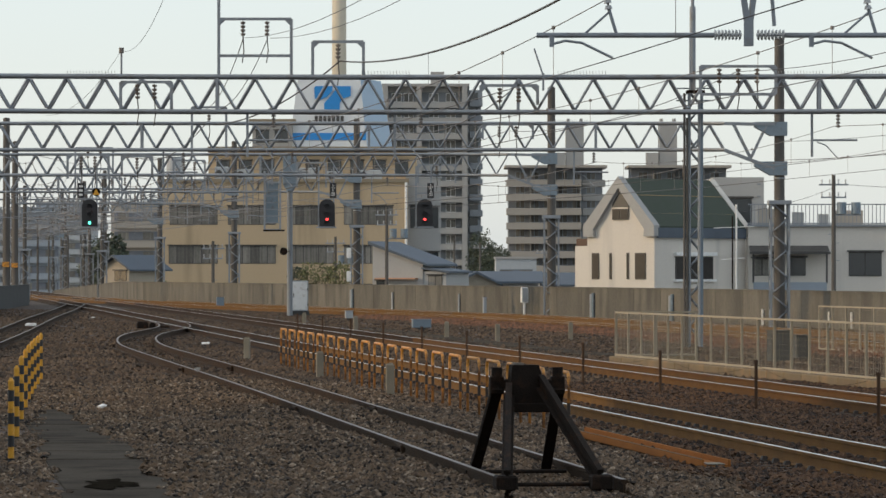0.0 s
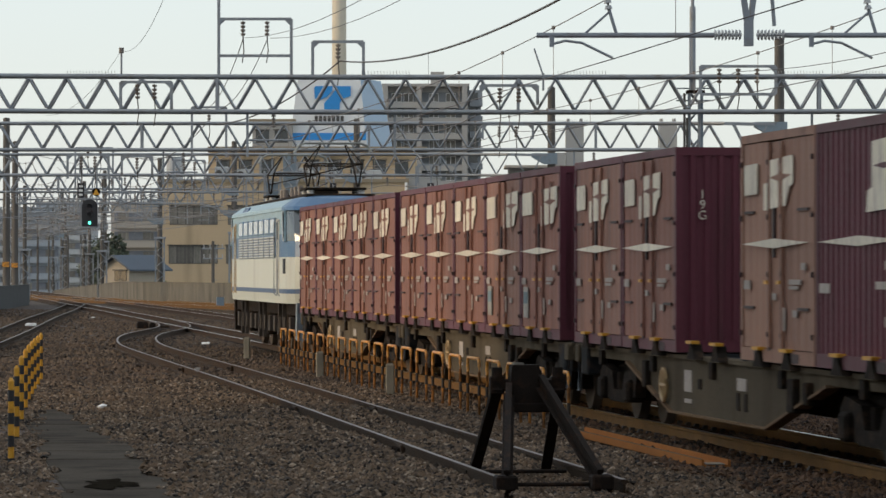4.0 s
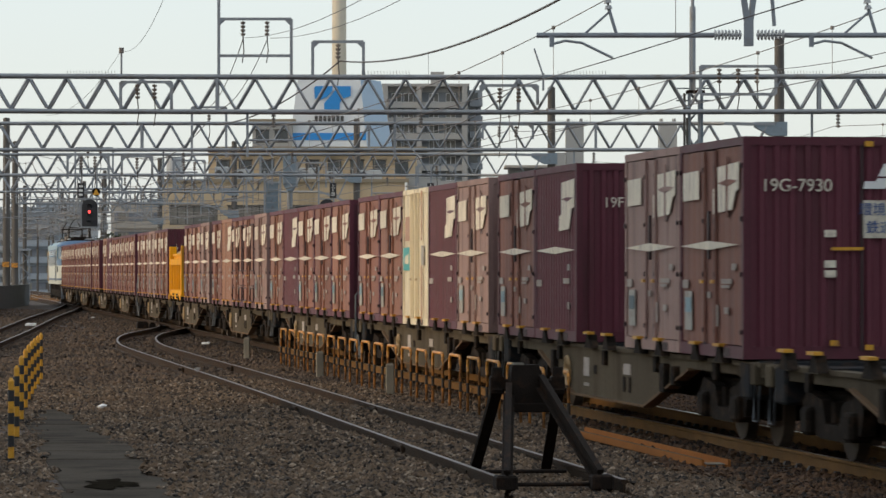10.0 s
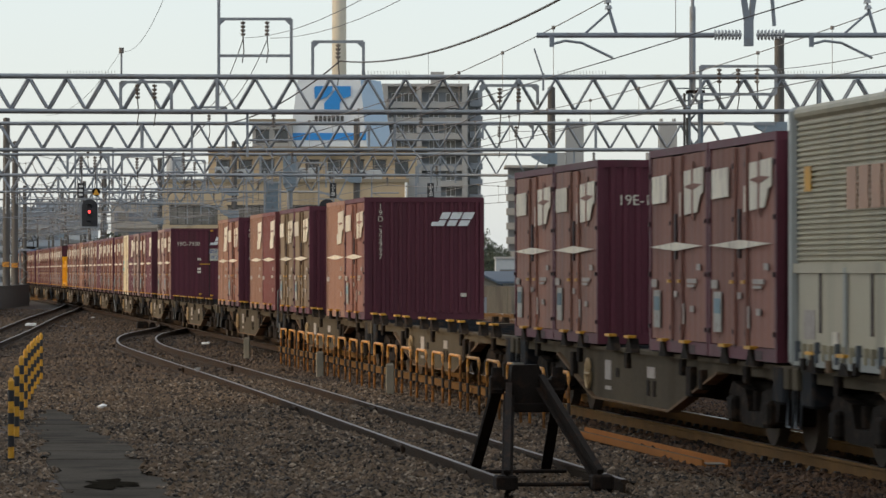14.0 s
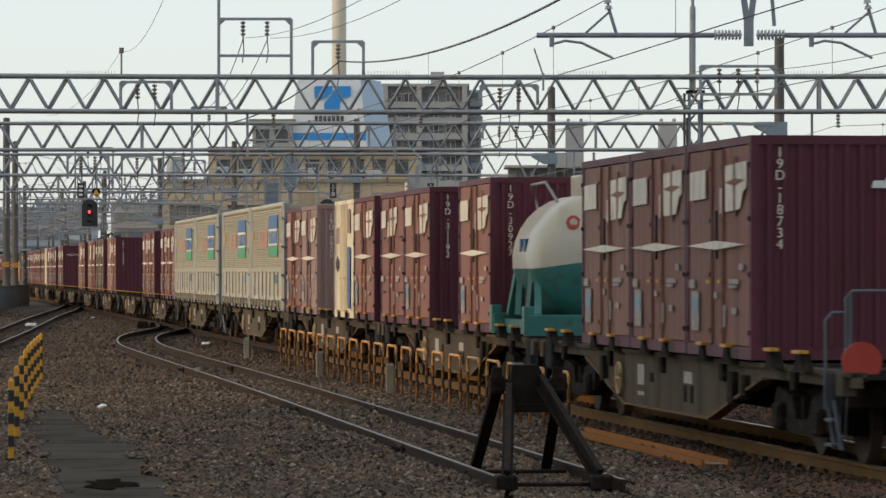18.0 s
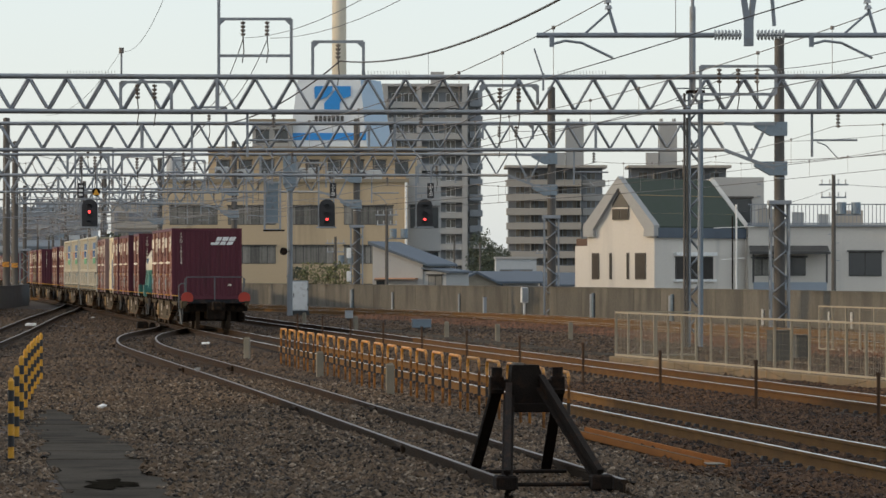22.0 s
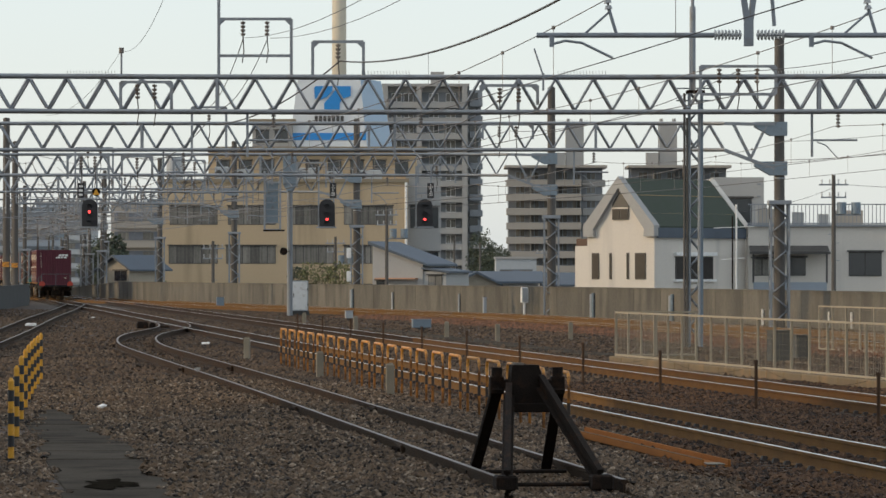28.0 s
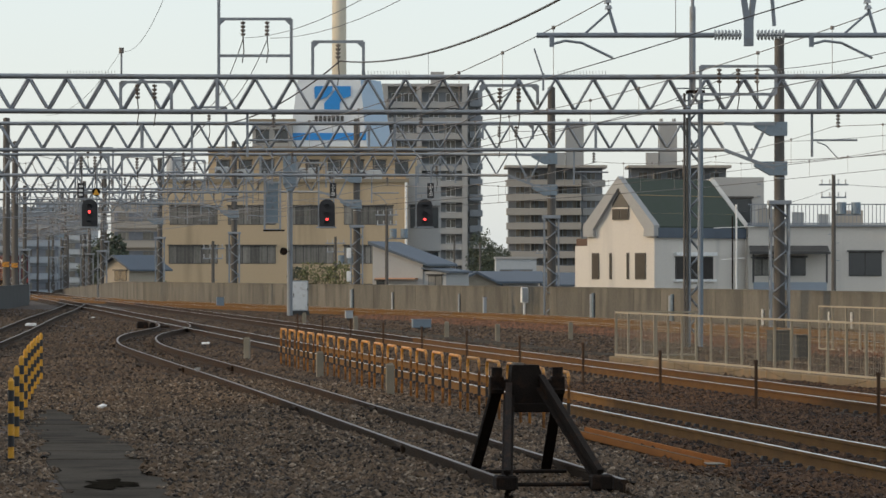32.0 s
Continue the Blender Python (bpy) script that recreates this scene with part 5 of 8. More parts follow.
for k, q in enumerate(FRONTS):
    if base_wagon is None:
        wg = base_wagon = wagon()
    else:
        wg = copy_thing(base_wagon, Matrix())
    ride(wg, q)
    if k in (4, 8, 12, 16):
        railing(wg, 0.45)
    if k == 19:
        railing(wg, -18.35)
        for x in (-0.97, 0.97):
            part("red_disc", cyl(B(), (x, -18.80, 1.09), (x, -18.84, 1.09), 0.205, 20), M["red_disc"], wg, "red round tail disc")
        wg["label"] = "last flat wagon with hooped railing and two red tail discs"
    for i, c in enumerate(LOADS[k]):
        if c == "-":
            continue
        if c == "G":
            key = "G"
        else:
            old, framed = k == 0 or k in (2, 3) or (k, i) in ((1, 0), (1, 1), (1, 2), (18, 0), (6, 2), (6, 3)), (k, i) in ((6, 2), (6, 3))
            key = (c, MARKS.get((k, i)), old, framed)
        if key in MADE:
            o = copy_thing(MADE[key], Matrix())
        elif c == "G":
            o = MADE[key] = long_box(0)
        elif c == "Y":
            o = MADE[key] = open_container()
        elif c == "T":
            o = MADE[key] = tank_container()
        else:
            kd, paint, label = STYLE[c]
            mk = MARKS.get((k, i))
            o = MADE[key] = container(kd, paint, label, *(mk or ("", False, False, False)), early=old, panelled=framed)
        ride(o, q - 3.7 * i if c != "G" else q - 9.45 * i)
ride(locomotive(), -12.15)


# ---- town beyond the parapet ----
# distance haze is mixed into the beige, tower, block, recess and far_ colours
M.update(
    beige=mat("beige_render", (0.490, 0.375, 0.240), 0.85, var=0.06, scale=0.3, fine=6, bump=0.1, dirt=(0.29, 0.225, 0.14), dirt_amt=0.15, streak=0.8),
    beige_dark=mat("beige_dark_render", (0.27, 0.22, 0.15), 0.85, var=0.1, scale=0.3, fine=6),
    pale=mat("pale_grey_render", (0.36, 0.355, 0.34), 0.85, var=0.07, scale=0.3, fine=6, streak=0.8),
    tower=mat("tower_grey_tile", (0.360, 0.345, 0.320), 0.8, var=0.07, scale=0.2, fine=5),
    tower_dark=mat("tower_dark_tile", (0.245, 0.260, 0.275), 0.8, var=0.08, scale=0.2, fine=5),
    block=mat("block_brown_tile", (0.370, 0.330, 0.280), 0.8, var=0.08, scale=0.2, fine=5),
    # recess tones hold the shade behind balconies, lightened again for haze
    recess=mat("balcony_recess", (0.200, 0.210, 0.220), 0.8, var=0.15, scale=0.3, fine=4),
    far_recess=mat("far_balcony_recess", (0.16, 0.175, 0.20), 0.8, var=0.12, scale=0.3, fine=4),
    stucco=mat("white_stucco", (0.640, 0.590, 0.520), 0.85, var=0.06, scale=0.5, fine=8, dirt=(0.48, 0.45, 0.41), dirt_amt=0.2, streak=1.0),
    roof_green=mat("dark_green_roof", (0.035, 0.048, 0.030), 0.75, var=0.15, scale=1.5, fine=10),
    roof_blue=mat("blue_grey_roof", (0.085, 0.105, 0.13), 0.7, var=0.15, scale=1, fine=10),
    sign_white=mat("sign_white", (0.680, 0.690, 0.680), 0.6, var=0.05, scale=0.2, fine=4),
    sign_blue=mat("sign_blue", (0.02, 0.25, 0.62), 0.5, var=0.05),
    sign_pale=mat("sign_pale_blue", (0.36, 0.47, 0.58), 0.6, var=0.06),
    chimney=mat("chimney_cream", (0.55, 0.49, 0.38), 0.8, var=0.06, scale=0.1, fine=2, streak=0.5),
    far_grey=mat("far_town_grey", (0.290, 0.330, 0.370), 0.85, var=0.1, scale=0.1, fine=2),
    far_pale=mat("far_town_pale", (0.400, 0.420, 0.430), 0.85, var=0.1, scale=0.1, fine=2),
    house_yel=mat("house_yellow_render", (0.370, 0.320, 0.250), 0.85, var=0.08),
    frame_dark=mat("window_frame_dark", (0.06, 0.055, 0.05), 0.5, var=0.1),
    brown_wood=mat("brown_shutter", (0.11, 0.06, 0.04), 0.7, var=0.2),
)


def window(t, x0, x1, z0, z1, y, panes=2, glass="curtain", sill=False, deep=0.12):
    """A framed opening set into a wall that faces -y; its panes are parts of their own."""
    w = part("window", box(B(), ((x0 + x1) / 2, y - 0.005, (z0 + z1) / 2), (x1 - x0, 0.05, z1 - z0)), M["frame_dark"], t)
    n = panes
    for i in range(n):
        a, b = x0 + (x1 - x0) * i / n + 0.035, x0 + (x1 - x0) * (i + 1) / n - 0.035
        part("pane", box(B(), ((a + b) / 2, y - 0.034, (z0 + z1) / 2), (b - a, 0.012, z1 - z0 - 0.1)), M[glass], w)
    part("lintel", box(B(), ((x0 + x1) / 2, y - 0.09, z1 + 0.05), (x1 - x0 + 0.2, 0.2, 0.09)), M["frame_dark"], w)
    if sill:
        part("sill", box(B(), ((x0 + x1) / 2, y - 0.1, z0 - 0.06), (x1 - x0 + 0.2, 0.24, 0.1)), M["stucco"], w)
    return w


def office():
    t = thing("office_building", "beige rendered office block with bands of curtained windows", "building")
    Y = 350.0
    part("wall", box(B(), (-14.05, Y + 8, 2.0), (21.9, 16, 16.1)), M["beige"], t)
    part("cornice", box(B(), (-14.05, Y - 0.08, 9.95), (22.1, 0.3, 0.3)), M["beige_dark"], t)
    for z0, z1, cols in ((6.08, 7.72, ((-24.0, -19.8), (-18.9, -14.7), (-13.6, -9.6), (-8.7, -4.4))), (2.66, 4.24, ((-24.1, -19.8), (-19.06, -14.7), (-13.6, -9.6), (-8.7, -5.9))),
                         (-0.8, 0.8, ((-24.1, -19.8), (-19.06, -14.7), (-13.6, -9.6), (-8.7, -5.9)))):
        for a, b in cols:
            window(t, a, b, z0, z1, Y, 6)
    # stepped-back upper storey and plant
    part("upper_storey", box(B(), (-11.7, Y + 12, 11.5), (18.6, 11, 3.0)), M["beige"], t)
    part("upper_roof", box(B(), (-11.2, Y + 11.5, 12.95), (19.6, 12, 0.35)), M["beige_dark"], t)
    for i in range(9):
        window(t, -20.3 + i * 2.0, -19.1 + i * 2.0, 10.6, 11.9, Y + 6.5, 2, "glass")
    part("penthouse", box(B(), (-15.4, Y + 12, 14.3), (3.6, 5, 2.5)), M["tower"], t)
    part("penthouse_roof", box(B(), (-15.4, Y + 12, 15.6), (4.2, 5.6, 0.25)), M["beige_dark"], t)
    for i in range(2):
        window(t, -16.9 + i * 1.7, -15.7 + i * 1.7, 13.6, 14.7, Y + 9.5, 2, "glass")
    for x, z, w, h in ((-19.6, 10.65, 1.2, 1.2), (-17.6, 10.55, 1.6, 1.0), (-12.3, 10.6, 2.2, 1.1), (-9.6, 10.45, 1.4, 0.8), (-6.6, 10.5, 2.4, 0.9)):
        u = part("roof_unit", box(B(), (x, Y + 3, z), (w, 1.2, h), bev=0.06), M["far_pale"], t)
        part("fan_grille", cyl(B(), (x - w * 0.2, Y + 2.39, z), (x - w * 0.2, Y + 2.34, z), 0.32, 14), M["frame_dark"], u)
    bm = B()
    cyl(bm, (-23.7, Y + 2, 10.05), (-23.7, Y + 2, 12.1), 0.75, 16)
    part("water_tank", bm, M["far_pale"], t)
    for i in range(12):
        part("rail_post", cyl(B(), (-24.6 + i * 1.85, Y + 0.3, 10.05), (-24.6 + i * 1.85, Y + 0.3, 11.0), 0.03, 6), M["steel"], t)
    for z in (10.5, 10.98):
        part("roof_rail", cyl(B(), (-24.6, Y + 0.3, z), (-4.2, Y + 0.3, z), 0.025, 6), M["steel"], t)
    part("downpipe", cyl(B(), (-3.25, Y - 0.15, -6), (-3.25, Y - 0.15, 9.8), 0.12, 8), M["white"], t)


def annex():
    t = thing("annex_building", "pale grey building with tall dark windows beside the office", "building")
    Y = 352.0
    part("wall", box(B(), (-1.7, Y + 6, 2.15), (3.0, 12, 16.3)), M["pale"], t)
    for z in (1.8, 5.8):
        window(t, -2.9, -2.2, z, z + 2.0, Y, 1, "glass")
        window(t, -1.6, -0.4, z, z + 1.9, Y, 2, "glass")
    part("coping", box(B(), (-1.7, Y + 6, 10.35), (3.2, 12.2, 0.15)), M["far_pale"], t)


def sign_tower():
    t = thing("rooftop_sign", "large white rooftop sign with blue emblem and blue band", "sign")
    Y = 360.0
    bm = B()
    z0, z1 = 13.1, 19.45
    lo = [bm.verts.new(p) for p in ((-13.95, Y, z0), (-6.85, Y, z0), (-4.6, Y + 7, z0), (-12.0, Y + 7, z0))]
    hi = [bm.verts.new(p) for p in ((-13.15, Y + 0.8, z1), (-7.5, Y + 0.8, z1), (-5.7, Y + 6, z1), (-11.6, Y + 6, z1))]
    fs = [bm.faces.new(lo), bm.faces.new(hi)]
    for i in range(4):
        f = bm.faces.new((lo[i], lo[(i + 1) % 4], hi[(i + 1) % 4], hi[i]))
        f.material_index = 1 if i == 1 else 0
        fs.append(f)
    bmesh.ops.recalc_face_normals(bm, faces=fs)
    part("board", bm, [M["sign_white"], M["sign_pale"]], t)
    lean = pose(0, 0, 0, -7.2, 0, 0)

    def slab(nm, x0, x1, za, zb, m):
        zc = (za + zb) / 2
        yy = Y - 0.05 + (zc - z0) / (z1 - z0) * 0.8
        part(nm, box(B(), ((x0 + x1) / 2, yy, zc), (x1 - x0, 0.05, zb - za), lean), M[m], t)
    slab("blue_band", -13.85, -6.95, 13.85, 14.5, "sign_blue")
    # emblem: a rounded blue block and a blue flag on a stem, a white leaf between them

    def flat(nm, pts, m, lift=0.0):
        bm = B()
        prism(bm, pts, 1, Y + 0.42 - lift, Y + 0.50 - lift)
        part(nm, bm, M[m], t)
    flat("emblem_block", [(-11.65, 18.62), (-11.5, 18.75), (-10.0, 18.75), (-10.0, 18.35), (-10.5, 17.75), (-11.3, 17.45), (-11.6, 17.6)], "sign_blue")
    flat("emblem_flag", [(-8.35, 18.75), (-9.75, 18.75), (-9.75, 18.35), (-10.4, 17.6), (-10.75, 17.2), (-10.75, 16.55), (-9.35, 16.55), (-9.35, 17.2), (-9.1, 17.6), (-8.35, 17.85)], "sign_blue")
    for i in range(7):
        slab("lettering_bar", -11.6 + i * 0.39, -11.32 + i * 0.39, 15.55, 16.05, "frame_dark")
    for i in range(9):
        slab("lettering_bar", -11.5 + i * 0.30, -11.28 + i * 0.30, 16.18, 16.38, "frame_dark")
    bm = B()
    for x in (-13.0, -10.4, -7.6, -5.6):
        bar(bm, (x, Y + 2, 12.9), (x, Y + 2, 13.3), 0.2)
    part("sign_base", bm, M["steel"], t)


def chimney():
    t = thing("chimney_stack", "tall slim cream chimney stack far beyond the roofs", "chimney")
    bm = B()
    cyl(bm, (-20.85, 800, -6), (-20.85, 800, 90), 1.55, 24, 1.35)
    part("shaft", bm, M["chimney"], t, smooth=True)


def apartment_tower():
    t = thing("apartment_tower", "tall grey tiled apartment tower with recessed balconies", "building")
    Y = 700.0
    x0, x1, top = -10.5, 4.4, 34.6
    part("wall", box(B(), ((x0 + x1) / 2, Y + 9, (top - 6) / 2), (x1 - x0, 15, top + 6)), M["tower"], t)
    part("roof_edge", box(B(), ((x0 + x1) / 2, Y + 8, top + 0.1), (x1 - x0 + 0.5, 17.4, 0.5)), M["tower"], t)
    part("lift_house", box(B(), (-1.0, Y + 9, top + 1.4), (2.4, 4, 2.8)), M["tower"], t)
    part("mast", cyl(B(), (-2.6, Y + 9, top), (-2.6, Y + 9, top + 6.5), 0.05, 6), M["steel"], t)
    for x in (x0 + 0.4, -4.2, x1 - 0.6):
        part("pier", box(B(), (x, Y + 0.4, (top - 6) / 2), (0.9, 2.4, top + 6)), M["tower"], t)
    for k in range(13):
        z = 32.6 - 2.77 * k
        for a, b in ((x0 + 0.85, -4.65), (-3.75, x1 - 1.05)):
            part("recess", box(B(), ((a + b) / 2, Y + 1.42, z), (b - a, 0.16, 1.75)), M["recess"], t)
            part("balcony", box(B(), ((a + b) / 2, Y + 0.1, z - 1.38), (b - a, 1.1, 1.05)), M["tower"], t)
            for u in (0.3, 0.72):
                c = a + (b - a) * u
                w = part("window", box(B(), (c, Y + 1.30, z - 0.05), (1.7, 0.06, 1.55)), M["white"], t)
                for s in (-0.42, 0.42):
                    part("pane", box(B(), (c + s, Y + 1.26, z - 0.05), (0.72, 0.04, 1.35)), M["curtain"], w)
    # right flank with stacked balconies, its shaded side put into a darker colour
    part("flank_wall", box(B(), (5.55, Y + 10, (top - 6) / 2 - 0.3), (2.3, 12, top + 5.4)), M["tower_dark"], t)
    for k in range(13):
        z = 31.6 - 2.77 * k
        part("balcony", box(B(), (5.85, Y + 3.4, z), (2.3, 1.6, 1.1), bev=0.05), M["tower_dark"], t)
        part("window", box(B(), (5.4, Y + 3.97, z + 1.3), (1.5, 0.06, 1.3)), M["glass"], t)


def apartment_block(x0, x1, tower_x, label, floors=9):
    t = thing("apartment_block", label, "building", group="balcony apartment blocks")
    Y, top = 800.0, 22.9
    # wall between the balcony bands carries their shade in its colour
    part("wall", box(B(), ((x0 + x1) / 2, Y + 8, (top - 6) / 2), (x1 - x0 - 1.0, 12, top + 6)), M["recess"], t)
    part("roof", box(B(), ((x0 + x1) / 2, Y + 6, top + 0.1), (x1 - x0 + 0.6, 16, 0.5)), M["block"], t)
    part("stair_tower", box(B(), (tower_x, Y + 9, top + 4.6), (3.6, 5, 9.4)), M["tower"], t)
    for s in (-1.3, 1.3):
        part("tower_fin", box(B(), (tower_x + s, Y + 9, top + 9.6), (0.5, 5, 0.8)), M["tower"], t)
    part("roof_unit", box(B(), (tower_x - 3.2, Y + 8, top + 1.6), (2.4, 4, 3.0)), M["tower"], t)
    for k in range(floors):
        z = 20.0 - 2.88 * k
        part("balcony", box(B(), ((x0 + x1) / 2 - 2.4, Y + 0.2, z - 0.3), (x1 - x0 - 4.8, 1.3, 1.4), bev=0.06), M["block"], t)
        part("balcony", box(B(), (x1 - 2.2, Y + 2.2, z - 0.3), (4.6, 1.3, 1.4), bev=0.06), M["tower"], t)
        n = max(3, int((x1 - x0) / 3.3))
        for i in range(n):
            x = x0 + 1.4 + (x1 - x0 - 2.8) * (i + 0.5) / n
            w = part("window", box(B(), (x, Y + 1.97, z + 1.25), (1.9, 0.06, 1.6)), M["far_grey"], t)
            for s in (-0.46, 0.46):
                part("pane", box(B(), (x + s, Y + 1.92, z + 1.22), (0.8, 0.05, 1.35)), M["curtain"], w)
        for i in range(3):
            part("partition", box(B(), (x0 + (x1 - x0) * (i + 1) / 4, Y + 1.2, z + 1.2), (0.15, 1.4, 2.2)), M["tower"], t)


def gable_house():
    """White house turned half towards the light: gabled end, green roof running back to the right."""
    t = thing("gable_house", "white stucco house with steep gable and dark green roof", "house", pose(11.25, 212, 0, 0, 0, -40))
    # local axes: the corner at the origin; -x runs along the gabled wall, +y along the long wall
    W, D, ev, ap = 4.52, 8.3, 3.87, 7.08
    part("wall", box(B(), (-W / 2, D / 2, (ev - 6) / 2), (W, D, ev + 6)), M["stucco"], t)
    part("side_block", box(B(), (-W - 0.42, 2.2, (3.36 - 6) / 2), (0.84, 4.4, 9.36)), M["stucco"], t)
    part("side_shutter", box(B(), (-W - 0.40, 0.9, 3.56), (0.78, 1.7, 0.38)), M["brown_wood"], t)
    bm = B()
    mid = -W / 2
    prism(bm, [(-W + 0.45, ev), (-0.45, ev), (-0.45, 4.5), (mid, ap - 0.5), (-W + 0.45, 4.5)], 1, 0.02, 0.4)
    part("gable_wall", bm, M["stucco"], t)
    for s, x in ((1, 0.15), (-1, -W - 0.1)):
        bm = B()
        prism(bm, [(mid, ap), (x, 4.45), (x, ev - 0.02), (x - s * 0.70, ev - 0.02), (x - s * 0.66, 4.25), (mid, ap - 0.62)], 1, -0.25, 0.25)
        part("barge_board", bm, M["pale"], t)
        bm = B()
        prism(bm, [(mid, ap - 0.08), (x, 4.40), (x, 4.25), (mid, ap - 0.28)], 1, 0.25, D - 0.25)
        roof = part("roof", bm, M["roof_green"], t)
        if s > 0:
            for z in (0.35, 0.72):
                yy = mid + (x - mid) * z
                zz = ap - 0.06 - (ap - 4.40) * z
                part("roof_seam", box(B(), (yy, D / 2, zz), (0.05, D - 0.6, 0.03)), M["tan"], roof)
        bm = B()
        prism(bm, [(mid, ap), (x, 4.45), (x, ev - 0.02), (x - s * 0.4, ev - 0.02), (x - s * 0.4, 4.45), (mid, ap - 0.5)], 1, D - 0.25, D + 0.2)
        part("barge_board", bm, M["stucco"], t)
    # gutter zone under the eave, its shade put into the dark blue-grey colour
    part("gutter_wall", box(B(), (0.1, D / 2, 4.05), (0.12, D - 0.3, 0.55)), M["roof_blue"], t)
    bm = B()
    prism(bm, [(mid - 0.55, 4.75), (mid + 0.55, 4.75), (mid + 0.55, 5.6), (mid, 6.34), (mid - 0.55, 5.6)], 1, -0.04, 0.05)
    gw = part("gable_window", bm, M["frame_dark"], t)
    for s in (-0.26, 0.26):
        part("pane", box(B(), (mid + s, -0.05, 5.05), (0.44, 0.02, 0.5)), M["dark_glass"], gw)
    part("window_head", box(B(), (mid, -0.06, 5.38), (1.1, 0.04, 0.07)), M["stucco"], gw)
    for x, w in ((-3.95, 0.50), (-2.93, 0.15), (-1.77, 0.15), (-0.92, 0.72)):
        n = 2 if w > 0.8 else 1
        ww = part("window", box(B(), (x, -0.01, 2.27), (w, 0.06, 1.42)), M["frame_dark"], t)
        for i in range(n):
            part("pane", box(B(), (x - w / 2 + w * (i + 0.5) / n, -0.045, 2.27), (w / n - 0.09, 0.02, 1.30)), M["dark_glass"], ww)
    ww = part("window", box(B(), (0.01, 3.55, 2.17), (0.06, 3.4, 1.22)), M["frame_dark"], t)
    for i in range(3):
        part("pane", box(B(), (0.045, 2.45 + i * 1.10, 2.17), (0.02, 1.0, 1.1)), M["dark_glass"], ww)
    part("sill", box(B(), (0.08, 3.55, 1.50), (0.2, 3.7, 0.12)), M["white"], ww)
    part("window_hood", box(B(), (0.1, 3.55, 2.92), (0.25, 3.7, 0.2)), M["white"], ww)


def rear_block():
    t = thing("roof_block", "plain white upper storey with a dark window behind the gable", "house")
    part("wall", box(B(), (17.0, 232, 1.8), (2.9, 6, 11.2)), M["pale"], t)
    window(t, 16.45, 17.75, 4.6, 6.2, 229.0, 1, "glass")
    for z in (5.5, 6.3, 7.0):
        part("vent", box(B(), (18.15, 228.98, z), (0.22, 0.08, 0.09)), M["tower_dark"], t)
    part("lamp_box", box(B(), (18.5, 229.4, 5.7), (0.2, 0.2, 0.25)), M["tower"], t)


def flat_house():
    t = thing("flat_house", "white flat-roofed house with roof terrace railing and awning", "house")
    Y = 218.0
    part("wall", box(B(), (21.5, Y + 6, -0.75), (9.6, 12, 10.6)), M["stucco"], t)
    part("roof_edge", box(B(), (21.5, Y - 0.05, 4.50), (9.7, 0.3, 0.12)), M["tower_dark"], t)
    window(t, 22.2, 24.0, 1.72, 3.05, Y, 2, "glass")
    window(t, 16.95, 17.95, 1.75, 2.7, Y, 2, "curtain")
    window(t, 19.0, 19.85, 1.75, 2.75, Y, 1, "glass")
    aw = part("awning", box(B(), (18.9, Y - 0.55, 3.2), (4.3, 1.2, 0.08), pose(0, 0, 0, 16, 0, 0)), M["frame_dark"], t, "dark sloping terrace awning")
    part("awning_edge", box(B(), (18.9, Y - 1.12, 3.0), (4.4, 0.1, 0.14)), M["frame_dark"], aw)
    for x in (16.9, 20.9):
        part("awning_post", box(B(), (x, Y - 1.05, 2.2), (0.1, 0.1, 1.7)), M["frame_dark"], aw)
    part("terrace_panel", box(B(), (18.9, Y - 1.1, 1.1), (4.0, 0.06, 0.6)), M["far_grey"], t)
    for i in range(44):
        part("baluster", box(B(), (16.85 + i * 0.215, Y + 0.15, 5.1), (0.035, 0.035, 1.1)), M["tower_dark"], t)
    for z in (4.62, 5.66):
        part("terrace_rail", box(B(), (21.5, Y + 0.15, z), (9.6, 0.05, 0.06)), M["tower_dark"], t)
    for x, w, h in ((18.0, 1.2, 0.9), (19.6, 0.6, 0.7), (21.0, 0.5, 0.6), (22.4, 1.5, 0.8)):
        part("terrace_box", box(B(), (x, Y + 2, 4.55 + h / 2), (w, 0.8, h)), M["block"] if w > 1 else M["pale"], t)


def low_house(x, y, w, d, eave, ridge, wall, roof, label, rz=0.0, win=()):
    t = thing("small_house", label, "house", pose(x, y, 0, 0, 0, rz))
    part("wall", box(B(), (0, d / 2, (eave - 6) / 2), (w, d, eave + 6)), M[wall], t)
    for s in (-1, 1):
        bm = B()
        prism(bm, [(0, ridge), (s * (w / 2 + 0.5), eave - 0.15), (s * (w / 2 + 0.5), eave - 0.3), (0, ridge - 0.18)], 1, -0.5, d + 0.5)
        part("roof", bm, M[roof], t)
    bm = B()
    prism(bm, [(-w / 2, eave), (w / 2, eave), (0, ridge - 0.2)], 1, 0.01, 0.3)
    part("gable_wall", bm, M[wall], t)
    for a, b, z0, z1 in win:
        window(t, a, b, z0, z1, 0.0, 2, "glass")
    return t


